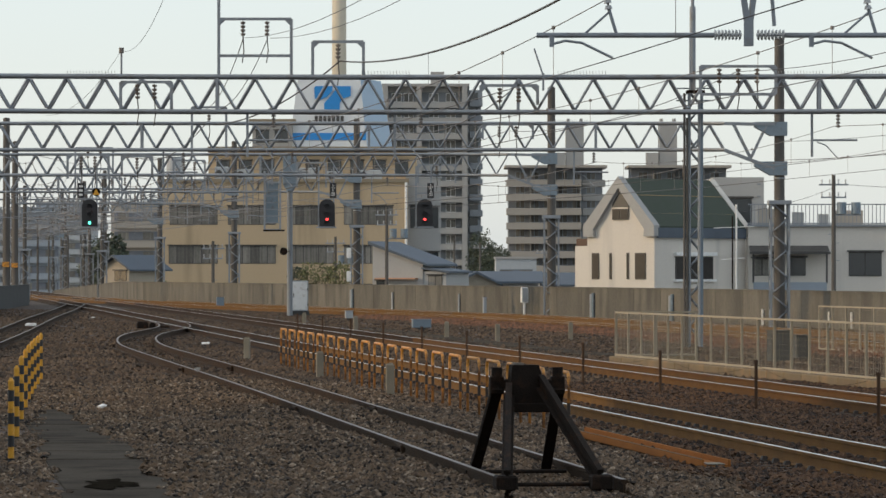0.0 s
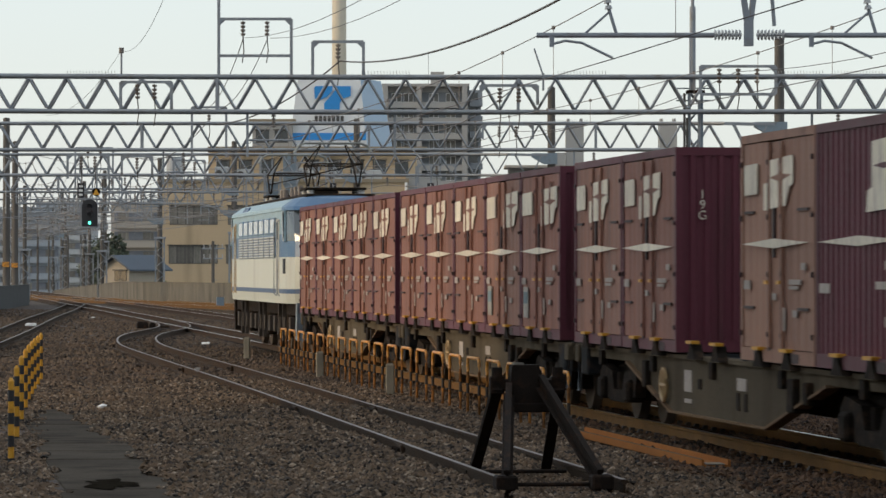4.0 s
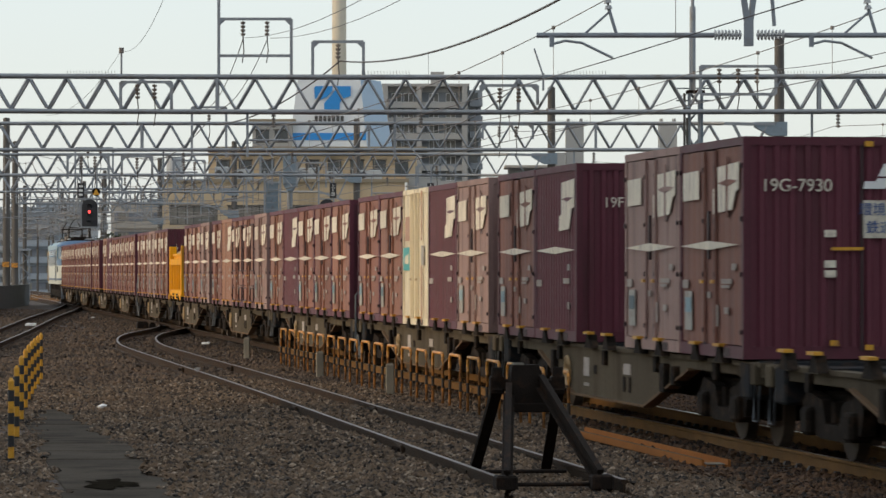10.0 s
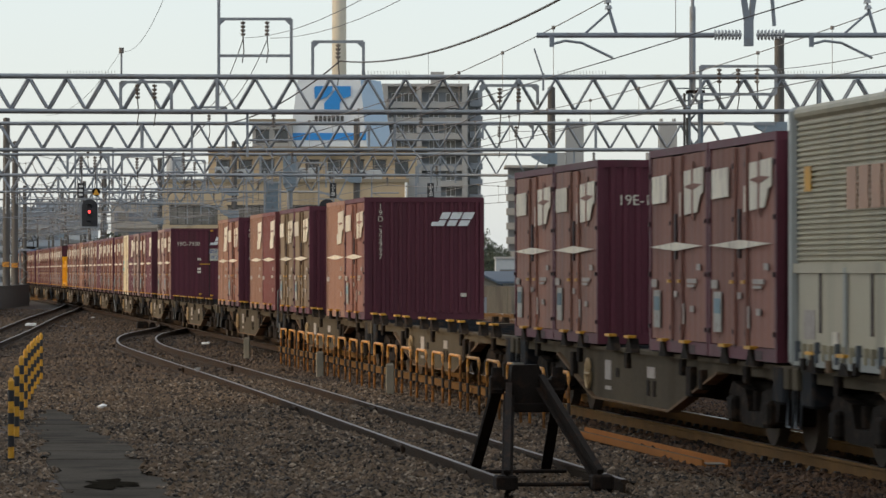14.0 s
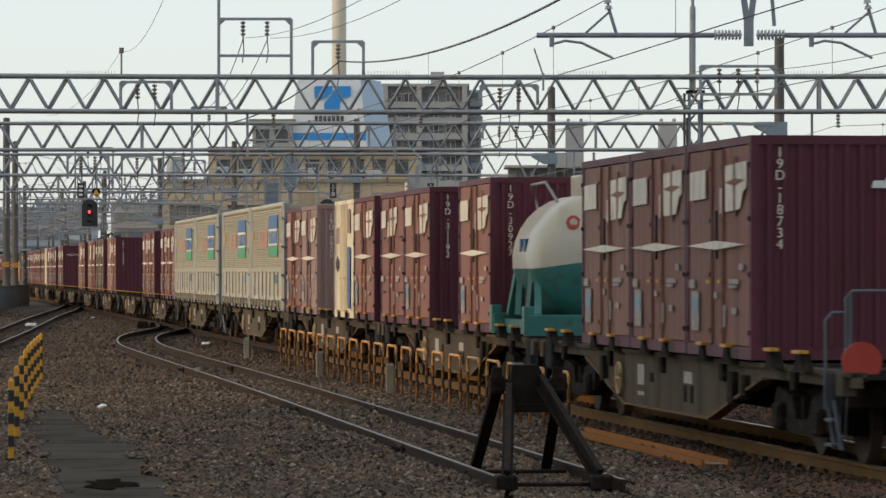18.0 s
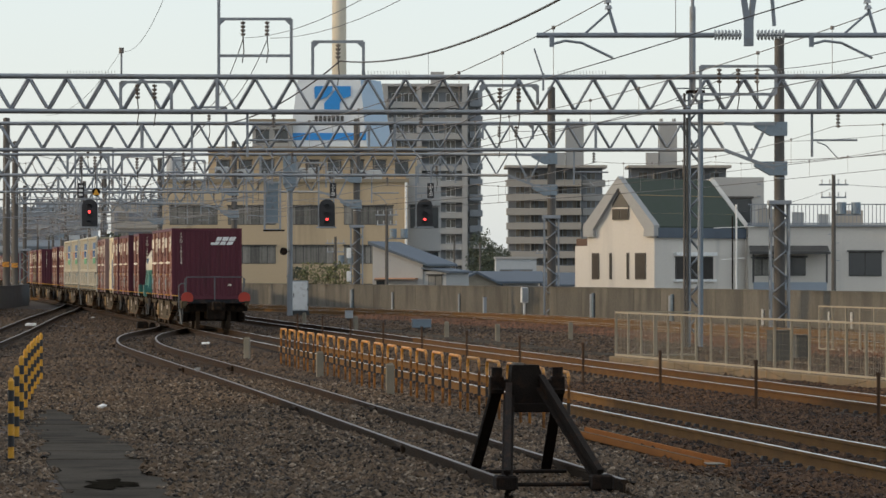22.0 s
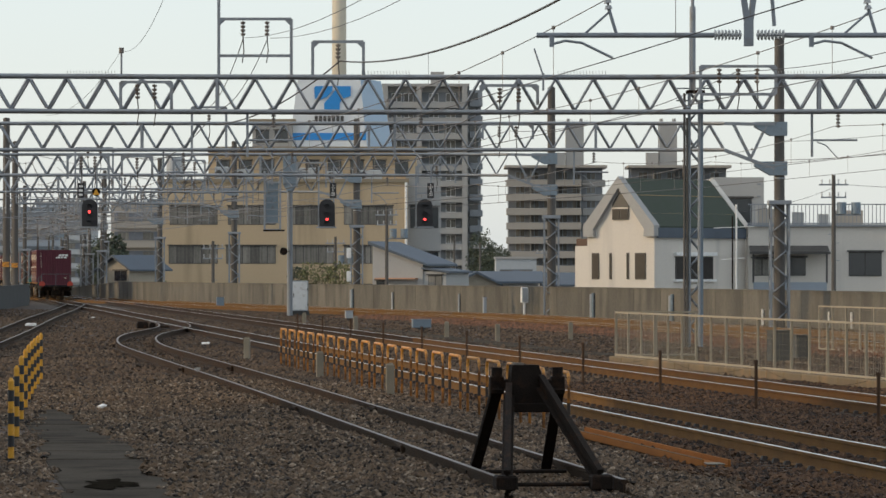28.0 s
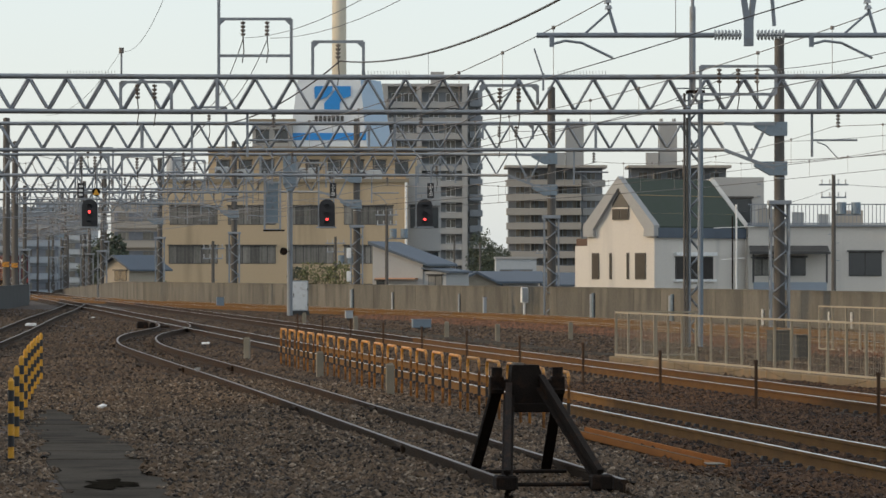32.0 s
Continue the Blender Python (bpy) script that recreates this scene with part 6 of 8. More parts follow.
def mono_house():
    """A white house whose roof falls to one side, turned a little to the railway."""
    t = thing("small_house", "white house with one dark blue sloping roof behind the parapet", "house", pose(-5.25, 297, 0, 0, 0, -20))
    W, D, hi, lo = 4.0, 6.0, 4.0, 2.6
    bm = B()
    prism(bm, [(0, -6), (W, -6), (W, lo), (0, hi)], 1, 0, D)
    part("wall", bm, M["pale"], t)
    bm = B()
    prism(bm, [(-0.25, hi + 0.02), (W + 0.45, lo - 0.22), (W + 0.45, lo - 0.06), (-0.25, hi + 0.24)], 1, -0.35, D + 0.3)
    part("roof", bm, M["roof_blue"], t)
    part("lean_to", box(B(), (W + 0.9, 2.6, -2.0), (1.8, 5.0, 8.0)), M["pale"], t)
    part("lean_to_roof", box(B(), (W + 1.0, 2.6, 2.08), (2.2, 5.4, 0.14), pose(0, 0, 0, 0, 8, 0)), M["roof_blue"], t)
    part("door_canopy", box(B(), (2.0, -0.3, 1.45), (3.2, 0.7, 0.12)), M["red_pale"], t)
    window(t, 0.3, 1.0, 0.5, 1.3, 0.0, 1, "glass")
    window(t, 4.4, 5.5, 0.8, 1.7, 0.1, 2, "curtain")


def side_house(x0, x1, y, eave, ridge, wall, roof, label, win=()):
    """A house whose roof slopes towards the railway."""
    t = thing("small_house", label, "house")
    d = 7.0
    part("wall", box(B(), ((x0 + x1) / 2, y + d / 2, (eave - 6) / 2), (x1 - x0, d, eave + 6)), M[wall], t)
    for s in (-1, 1):
        bm = B()
        yc = y + d / 2
        prism(bm, [(yc, ridge), (yc + s * (d / 2 + 0.5), eave - 0.1), (yc + s * (d / 2 + 0.5), eave - 0.25), (yc, ridge - 0.18)], 0, x0 - 0.4, x1 + 0.4)
        part("roof", bm, M[roof], t)
    for x in (x0 + 0.02, x1 - 0.02):
        bm = B()
        prism(bm, [(y, eave), (y + d, eave), (y + d / 2, ridge - 0.2)], 0, x - 0.02, x + 0.02)
        part("gable_wall", bm, M[wall], t)
    for a, b, z0, z1 in win:
        window(t, a, b, z0, z1, y, 2, "glass")
    return t


def far_flats(x0, x1, y, top, floors, wall, label):
    t = thing("far_flats", label, "building", group="far town blocks")
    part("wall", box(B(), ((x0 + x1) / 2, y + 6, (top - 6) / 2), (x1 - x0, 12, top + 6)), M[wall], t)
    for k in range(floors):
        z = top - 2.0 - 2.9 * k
        # dark strip stands in for the shade of a balcony recess
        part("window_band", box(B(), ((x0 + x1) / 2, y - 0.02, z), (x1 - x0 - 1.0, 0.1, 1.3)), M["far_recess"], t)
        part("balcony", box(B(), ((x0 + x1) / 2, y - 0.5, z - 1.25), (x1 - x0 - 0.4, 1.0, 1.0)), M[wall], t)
        n = max(2, int((x1 - x0) / 4))
        for i in range(n):
            part("window", box(B(), (x0 + (x1 - x0) * (i + 0.5) / n, y - 0.09, z), (1.6, 0.06, 1.1)), M["curtain"], t)
    part("roof", box(B(), ((x0 + x1) / 2, y + 6, top + 0.15), (x1 - x0 + 0.3, 12.4, 0.3)), M["tower"], t)


office()
annex()
sign_tower()
chimney()
apartment_tower()
apartment_block(12.7, 32.6, 26.7, "brown apartment block with long balcony bands and stair tower")
apartment_block(37.4, 57.5, 45.6, "brown apartment block with balcony bands behind the white house")
gable_house()
rear_block()
flat_house()
mono_house()
side_house(1.6, 7.4, 310, 1.3, 2.0, "pale", "roof_blue", "low house under a dull blue roof", ())
side_house(8.6, 14.5, 330, 1.0, 1.9, "far_pale", "roof_blue", "low house under a blue-grey roof", ())
low_house(2.6, 305, 3.0, 5, 1.15, 2.0, "house_yel", "roof_blue", "small gabled house with tan gable", 0, ())
low_house(-27.2, 331, 2.9, 4.6, 2.3, 3.35, "house_yel", "roof_blue", "cream rendered house with grey-blue roof and dark opening", -35, ((-0.1, 1.2, 1.2, 2.05),))
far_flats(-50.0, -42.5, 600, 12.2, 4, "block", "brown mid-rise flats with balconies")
far_flats(-75.0, -67.0, 700, 13.0, 6, "far_grey", "grey far-off flats, haze in their colour")
far_flats(-92.0, -80.0, 900, 17.5, 6, "far_grey", "grey far-off flats, haze in their colour")
far_flats(-78.0, -72.0, 820, 15.0, 6, "far_pale", "pale far-off flats, haze in their colour")
far_flats(-112.0, -97.0, 950, 16.5, 6, "far_pale", "pale far-off flats, haze in their colour")
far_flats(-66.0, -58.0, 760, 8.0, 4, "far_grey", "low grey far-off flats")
far_flats(-130.0, -116.0, 1000, 15.5, 6, "far_grey", "grey far-off flats, haze in their colour")
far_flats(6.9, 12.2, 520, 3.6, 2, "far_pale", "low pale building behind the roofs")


# ---- trees and shrubs ----
def foliage(t, cx, cy, cz, rx, ry, rz, n, size, m, seed):
    rnd = random.Random(seed)
    verts, faces = [], []
    for _ in range(n):
        a, u, r = rnd.uniform(0, math.tau), rnd.uniform(-1, 1), rnd.uniform(0.35, 1.0) ** 0.5
        w = math.sqrt(1 - u * u)
        lump = 1 + 0.28 * noise.noise(Vector((math.cos(a) * w * 2 + seed, math.sin(a) * w * 2, u * 2)))
        c = Vector((cx + rx * r * w * math.cos(a) * lump, cy + ry * r * w * math.sin(a) * lump, cz + rz * r * u * lump))
        ax = Vector((rnd.uniform(-1, 1), rnd.uniform(-1, 1), rnd.uniform(-0.6, 1))).normalized()
        s = size * rnd.uniform(0.6, 1.4)
        p = ax.orthogonal().normalized() * s
        q = ax.cross(p).normalized() * s * 0.6
        o = len(verts)
        verts += [c - p, c - q, c + p, c + q + ax * s * 0.2]
        faces.append((o, o + 1, o + 2, o + 3))
    me = bpy.data.meshes.new("crown")
    me.from_pydata(verts, [], faces)
    me.materials.append(m)
    o = new("crown", me)
    o.parent = t
    o["kind"] = "stuff"
    return o


def tree(x, y, base, h, r, m, seed, label="broad green tree with uneven leafy crown"):
    t = thing("tree", label, "tree", group="trees in the town")
    bm = B()
    cyl(bm, (x, y, base), (x, y, base + h * 0.55), 0.25, 8, 0.12)
    rnd = random.Random(seed)
    for _ in range(5):
        a = rnd.uniform(0, math.tau)
        cyl(bm, (x, y, base + h * rnd.uniform(0.35, 0.5)), (x + math.cos(a) * r * 0.6, y + math.sin(a) * r * 0.6, base + h * rnd.uniform(0.65, 0.85)), 0.09, 6, 0.04)
    part("trunk", bm, M["bark"], t)
    foliage(t, x, y, base + h * 0.68, r, r, h * 0.36, 2200, r * 0.085, m, seed)


for i, (x, y, top, r) in enumerate(((6.6, 640, 9.8, 1.5), (8.0, 650, 8.4, 1.5), (5.6, 660, 10.2, 1.3), (9.4, 645, 7.8, 1.4), (7.4, 630, 6.5, 1.8), (10.4, 655, 7.0, 1.4))):
    tree(x, y, -6, top + 6 - 2.0, r * 1.3, M["leaf"], 11 + i)
for i, (x, y, top, r) in enumerate(((-43.5, 520, 6.5, 3.0), (-47.0, 540, 5.0, 2.6), (-40.8, 500, 4.0, 2.2))):
    tree(x, y, -6, top + 6, r, M["leaf"], 31 + i)


def shrub(x, y, w, top, m, seed):
    t = thing("shrub", "yellow-green shrub growing behind the parapet", "shrub", group="shrubs behind the parapet")
    bm = B()
    for k in range(5):
        cyl(bm, (x + (k - 2) * 0.3, y, -6), (x + (k - 2) * w * 0.2, y, top - 0.5), 0.04, 6, 0.02)
    part("stems", bm, M["bark"], t)["kind"] = "stuff"
    foliage(t, x, y, top - 0.75, w / 2, 0.6, 0.8, 520, 0.08, m, seed)


shrub(-7.7, 240, 2.3, 2.55, M["leaf_y"], 5)
shrub(-6.2, 238, 1.7, 2.5, M["leaf_y"], 6)
shrub(-8.8, 242, 1.3, 2.3, M["leaf"], 7)
shrub(-24.6, 345, 1.5, 1.5, M["leaf_y"], 8)


# ---- foreground and lineside ----
TURN = math.degrees(HEAD)


def buffer_stop():
    t = thing("buffer_stop", "black iron buffer stop built of old rails at the siding's end", "buffer stop", pose(0.86, 40.0, 0, 0, 0, TURN))

    def old_rail(nm, a, b):
        bm = B()
        a, b = Vector(a), Vector(b)
        q = (b - a).to_track_quat("Y", "Z").to_matrix().to_4x4()
        n = (b - a).length
        for s, z in (((0.11, n, 0.022), -0.06), ((0.03, n, 0.12), 0.0), ((0.065, n, 0.045), 0.05)):
            box(bm, (a + b) / 2 + q @ Vector((0, 0, z)), s, q, bev=0.004)
        return part(nm, bm, M["iron"], t)
    old_rail("upright", (-0.31, 1.70, -0.05), (-0.29, 0.20, 0.86))
    old_rail("upright", (0.45, 1.75, -0.05), (0.34, 0.20, 0.86))
    old_rail("brace", (-0.50, -1.85, 0.03), (-0.20, 0.0, 0.82))
    old_rail("brace", (0.41, -1.80, 0.03), (0.12, 0.0, 0.90))
    part("cross_beam", box(B(), (0.02, 0.24, 0.86), (0.74, 0.12, 0.10), bev=0.015), M["iron"], t)
    for x in (-0.29, 0.33):
        part("beam_bolt", cyl(B(), (x, 0.22, 0.92), (x, 0.22, 1.03), 0.055, 10), M["iron"], t)
        part("clamp_plate", box(B(), (x, 0.24, 0.85), (0.14, 0.12, 0.18), bev=0.01), M["iron"], t)
    bm = B()
    prism(bm, [(-0.17, 1.06), (0.10, 1.06), (0.22, 0.66), (-0.20, 0.66)], 1, -0.02, 0.20)
    part("buffer_block", bm, M["iron"], t)
    part("block_cap", box(B(), (-0.10, 0.06, 1.07), (0.10, 0.16, 0.02)), M["concrete"], t, "grey weathered cap")
    part("lower_plate", box(B(), (0.02, 0.02, 0.63), (0.46, 0.16, 0.09), bev=0.01), M["iron"], t)
    for x in (-0.50, 0.43):
        part("rail_shoe", box(B(), (x, -1.76, -0.03), (0.21, 0.26, 0.15), bev=0.02), M["iron"], t)
    part("tie_rod", cyl(B(), (-0.5, -1.7, -0.05), (0.5, -1.7, -0.05), 0.02, 8), M["iron"], t)
    part("tie_rod", cyl(B(), (-0.5, 1.0, -0.06), (0.55, 1.0, -0.06), 0.02, 8), M["iron"], t)


buffer_stop()


def steel_beam():
    t = thing("steel_beam", "rusty steel beam lying on the ballast beside the track", "beam", pose(2.39, 48.7, -0.20, 0, 0, TURN))
    bm = B()
    L = 9.4
    box(bm, (0, 0, 0.045), (0.32, L, 0.03))
    for x in (-0.15, 0.15):
        box(bm, (x, 0, 0.08), (0.03, L, 0.07))
    part("beam", bm, mat("rust_steel", (0.32, 0.125, 0.034), 0.9, spec=0.1, var=0.2, scale=1.5, fine=30, bump=0.3), t)
    part("worn_edge", box(B(), (-0.15, -0.4, 0.119), (0.028, L - 0.9, 0.006)), M["flange"], t, "pale strip along the edge")
    part("cut_end", box(B(), (0.0, -L / 2 + 0.16, 0.066), (0.20, 0.34, 0.012)), M["post_white"], t, "pale patch at the near end")


steel_beam()

# hooped guard rail along the main track
hoop = thing("guard_hoop", "orange-yellow painted steel hoop set in the ballast", "guard rail", group="hooped guard rail")
part("bend", tube(B(), [(0, -0.62, 0.44), (0, -0.62, 0.55), (0, -0.60, 0.62), (0, -0.54, 0.66), (0, 0.54, 0.66), (0, 0.60, 0.62), (0, 0.62, 0.55), (0, 0.62, 0.44)], 0.024, 8), M["hoop"], hoop)
for yy in (-0.62, 0.62):
    leg = part("leg", cyl(B(), (0, yy, -0.3), (0, yy, 0.46), 0.022, 8), M["hoop_rust"], hoop, "rust-worn painted leg")
    part("sleeve", cyl(B(), (0, yy, 0.10), (0, yy, 0.26), 0.025, 8), M["clip"], leg)
for i in range(20):
    y = 53.2 + 2.05 * i
    m = pose(main_x(y) - 1.79, y, 0, 0, 0, TURN)
    if i == 0:
        hoop.matrix_basis = m
    else:
        copy_thing(hoop, m)

# concrete marker stakes
stake = thing("marker_stake", "pale square concrete marker stake in the ballast", "marker post", pose(main_x(69.8) - 2.05, 69.8, 0.0), group="marker stakes")
part("stake", box(B(), (0, 0, 0.07), (0.15, 0.15, 0.60), bev=0.015), M["post_white"], stake)
part("cap", box(B(), (0, 0, 0.38), (0.11, 0.11, 0.02)), M["post_white"], stake)
for x, y, r in ((main_x(81.6) - 2.05, 81.6, 4), (main_x(99) - 2.05, 99, -6), (1.7, 124, 3), (0.12, 130, 0), (-3.2, 146, 8), (4.1, 128, 0), (-5.5, 158, 0)):
    copy_thing(stake, pose(x, y, -0.03, 0, 0, r))

# thin line posts with a slack rope between the two running tracks
post = thing("line_post", "thin dark iron post between the running tracks", "post", group="line posts")
part("shaft", cyl(B(), (0, 0, -0.3), (0, 0, 0.60), 0.026, 8), M["post_rust"], post)
part("top_ring", cyl(B(), (0, 0, 0.57), (0, 0, 0.62), 0.034, 8), M["post_rust"], post)
LINE = []
for i in range(12):
    y = 46.85 + 7.55 * i
    p = Vector((second_x(y) - 1.92, y, 0))
    LINE.append(p)
    if i == 0:
        post.matrix_basis = Matrix.Translation(p)
    else:
        copy_thing(post, Matrix.Translation(p))
rope = thing("guard_rope", "thin slack rope strung along the line posts", "rope")
for a, b in zip(LINE, LINE[1:]):
    part("span", tube(B(), sag(a + Vector((0, 0, 0.55)), b + Vector((0, 0, 0.55)), 0.22, 8), 0.003, 4), M["rail_old"], rope)


# pale mesh fence on its kerb beside the second track
def mesh_fence(p0, p1, name, label, z0, z1, kerb, paint):
    t = thing(name, label, "fence")
    p0, p1 = Vector((*p0, 0)), Vector((*p1, 0))
    d = p1 - p0
    n = round(d.length / 1.28)
    a = math.degrees(math.atan2(-d.x, d.y))
    first = {}
    for i in range(n + 1):
        p = p0 + d * i / n
        m = pose(p.x, p.y, 0, 0, 0, a)
        if "post" not in first:
            first["post"] = part("post", box(B(), (0, 0, (z0 + z1) / 2 - 0.1), (0.045, 0.045, z1 - z0 + 0.2)), M[paint], t, at=m)
        else:
            again(first["post"], m)
        if i == n:
            break
        w = d.length / n
        mm = pose(*(p + d / n / 2)[:2], 0, 0, 0, a)
        if "panel" not in first:
            bm = B()
            for k in range(12):
                y = -w / 2 + w * (k + 0.5) / 12
                box(bm, (0, y, (z0 + z1) / 2), (0.0045, 0.0045, z1 - z0 - 0.05))
            for k in range(9):
                z = z0 + (z1 - z0) * (k + 0.5) / 9
                box(bm, (0, 0, z), (0.004, w - 0.06, 0.003))
            first["panel"] = part("mesh_panel", bm, M[paint], t, at=mm)
            first["top"] = part("top_rail", box(B(), (0, 0, z1), (0.045, w, 0.04)), M[paint], t, at=mm)
            first["bot"] = part("bottom_rail", box(B(), (0, 0, z0), (0.05, w, 0.04)), M[paint], t, at=mm)
            if kerb:
                first["kerb"] = part("kerb_block", box(B(), (0.05, 0, z0 - 0.19), (0.24, w - 0.02, 0.32), bev=0.02), M["fence_base"], t, at=mm)
        else:
            for k in first:
                if k != "post":
                    again(first[k], mm)
    return t


mesh_fence((4.08, 94.0), (11.9, 53.0), "mesh_fence", "pale painted mesh fence on a tan kerb beside the track", 0.03, 1.03, True, "fence")
mesh_fence((6.0, 94.3), (4.08, 94.0), "mesh_fence", "short pale return of the mesh fence", 0.03, 1.03, True, "fence")
mesh_fence((10.2, 108.0), (18.0, 66.0), "rail_fence", "thin tan rail fence beyond the mesh fence", -0.1, 1.05, False, "fence")
sheet = thing("sheet_screen", "low grey sheet screen beyond the mesh fence", "screen")
for i in range(9):
    y = 66 + i * 4.4
    x = 18.6 - 0.1857 * (y - 66)
    part("sheet", box(B(), (x, y, 0.18), (0.05, 4.3, 0.72), pose(0, 0, 0, 0, 0, 10.5)), M["steel_blue" if i % 3 else "tower_dark"], sheet)
for x, y, w, h in ((8.1, 96, 0.5, 0.75), (8.9, 99, 0.35, 0.6)):
    bx = thing("equipment_case", "grey lineside equipment case behind the fence", "cabinet", pose(x, y, -0.2, 0, 0, 10))
    part("case", box(B(), (0, 0, h / 2), (w, 0.5, h), bev=0.02), M["concrete_dark"], bx)
    part("lid", box(B(), (0, 0, h + 0.015), (w + 0.05, 0.55, 0.03)), M["concrete_dark"], bx)


# cover slabs of the cable troughs
def slab_row(name, label, start, step_dir, count, w, length, seed, z=-0.17, skew=TURN, every=1.0):
    t = thing(name, label, "cover slabs", kind="structure")
    rnd = random.Random(seed)
    first = None
    for i in range(count):
        p = Vector((*start, 0)) + Vector((*step_dir, 0)) * (length + 0.07) * i
        m = pose(p.x + rnd.uniform(-0.03, 0.03), p.y, z + rnd.uniform(-0.008, 0.004), rnd.uniform(-0.25, 0.25), rnd.uniform(-0.3, 0.3), skew + rnd.uniform(-1, 1))
        if first is None:
            first = part("slab", box(B(), (0, 0, 0), (w, length, 0.09), bev=0.012), M["slab"], t, at=m)
        else:
            again(first, m)


slab_row("trough_cover", "worn dark concrete trough covers half buried in the ballast", (-2.87, 37.0), (-0.1254, 0.992), 13, 1.16, 2.05, 3, z=-0.235)
slab_row("walkway", "grey concrete walkway slabs beside the running track", (4.1, 103.0), (-0.1436, 0.99), 46, 1.0, 1.0, 4, z=-0.2)
pud = thing("puddle", "dark shallow puddle on the trough covers", "puddle")
bm = B()
rp = random.Random(8)
ring = []
for k in range(40):
    a = k * math.tau / 40
    q = 0.9 + 0.9 * noise.noise(Vector((math.cos(a) * 2.6, math.sin(a) * 2.6, 3.0))) + rp.uniform(-0.12, 0.12)
    ring.append(bm.verts.new((-3.42 + 0.30 * q * math.cos(a) - 0.125 * 0.85 * q * math.sin(a), 40.9 + 0.95 * q * math.sin(a), -0.184)))
bm.faces.new(ring)
part("water_film", bm, mat("puddle_water", (0.018, 0.015, 0.011), 0.9, var=0.5, scale=6, bump=0.0, spec=0.0), pud)


# row of striped posts
def striped_posts():
    first = None
    for y, k in ((45.6, -0.1084), (51.6, -0.1070), (57.6, -0.1058), (62.6, -0.1048), (66.6, -0.1040), (69.6, -0.1032), (72.6, -0.1025), (75.6, -0.1017), (79.0, -0.1009)):
        m = pose(k * y, y, 0)
        if first is None:
            first = thing("striped_post", "round yellow and black banded warning post", "post", m, group="striped posts")
            part("shaft", cyl(B(), (0, 0, -0.3), (0, 0, 0.74), 0.036, 12), M["yellow"], first)
            part("cap", cyl(B(), (0, 0, 0.74), (0, 0, 0.78), 0.036, 12, 0.015), M["yellow"], first)
            for j in range(4):
                part("band", cyl(B(), (0, 0, 0.51 - j * 0.26), (0, 0, 0.64 - j * 0.26), 0.038, 12), M["black"], first, "black band")
        else:
            copy_thing(first, m)


striped_posts()


# ---- ballast stones ----
def stones(name, n, place, size, seed, m):
    """Loose crushed stones, each its own lump, joined as one mass."""
    rs = np.random.RandomState(seed)
    base = np.array([(1, 0, 0), (-1, 0, 0), (0, 1, 0), (0, -1, 0), (0, 0, 1), (0, 0, -1)], float)
    tri = np.array([(0, 2, 4), (2, 1, 4), (1, 3, 4), (3, 0, 4), (2, 0, 5), (1, 2, 5), (3, 1, 5), (0, 3, 5)])
    c = place(rs, n)
    n = len(c)
    v = base[None] * (1 + rs.uniform(-0.35, 0.35, (n, 6, 1)))
    v *= (size * rs.uniform(0.55, 1.45, (n, 1, 1))) * np.stack([rs.uniform(0.8, 1.3, n), rs.uniform(0.8, 1.3, n), rs.uniform(0.55, 0.95, n)], 1)[:, None]
    a = rs.uniform(0, np.pi * 2, n)
    tilt = rs.uniform(-0.5, 0.5, n)
    x, y, z = v[..., 0], v[..., 1], v[..., 2]
    y, z = y * np.cos(tilt)[:, None] - z * np.sin(tilt)[:, None], y * np.sin(tilt)[:, None] + z * np.cos(tilt)[:, None]
    x, y = x * np.cos(a)[:, None] - y * np.sin(a)[:, None], x * np.sin(a)[:, None] + y * np.cos(a)[:, None]
    v = np.stack([x, y, z], 2) + c[:, None]
    f = tri[None] + (np.arange(n) * 6)[:, None, None]
    me = bpy.data.meshes.new(name)
    me.vertices.add(n * 6)
    me.vertices.foreach_set("co", v.reshape(-1))
    me.loops.add(n * 24)
    me.loops.foreach_set("vertex_index", f.reshape(-1).astype(np.int32))
    me.polygons.add(n * 8)
    me.polygons.foreach_set("loop_start", np.arange(0, n * 24, 3, dtype=np.int32))
    me.update(calc_edges=True)
    me.shade_flat()
    me.materials.append(m)
    return tagged(new(name, me), "loose brown-grey crushed ballast stones between the tracks", "ballast", kind="stuff")


BED = -0.205


SIDING = np.array([(q.x, q.y) for q in PATHS["siding"]])
SIDING = SIDING[np.argsort(SIDING[:, 1])]


def siding_x(y):
    return np.interp(y, SIDING[:, 1], SIDING[:, 0])


def rail_gaps(x, y):
    """Distances across to the two siding rails."""
    c = siding_x(y)
    out = []
    for r in (-0.571, 0.571):
        d = np.abs(x - c - r)
        k = np.where((y > 78) & (y < SIDING[-1, 1] + 2) & (np.abs(x - c) < 5))[0]
        line = np.array([(q.x, q.y) for q in offset(PATHS["siding"], r)])
        u = np.linspace(0, len(line) - 1, len(line) * 16)
        fx, fy = np.interp(u, np.arange(len(line)), line[:, 0]), np.interp(u, np.arange(len(line)), line[:, 1])
        near_ = fy > 76
        fx, fy = fx[near_], fy[near_]
        d[k] = np.sqrt(np.min((x[k, None] - fx) ** 2 + (y[k, None] - fy) ** 2, axis=1)) - 0.06
        out.append(d)
    return out


def heaped(x, y):
    """Ballast lies high round the siding's rails."""
    d = np.abs(x - siding_x(y))
    return np.clip((2.1 - d) / 0.9, 0, 1) * np.clip((90 - y) / 18, 0, 1) * 0.085


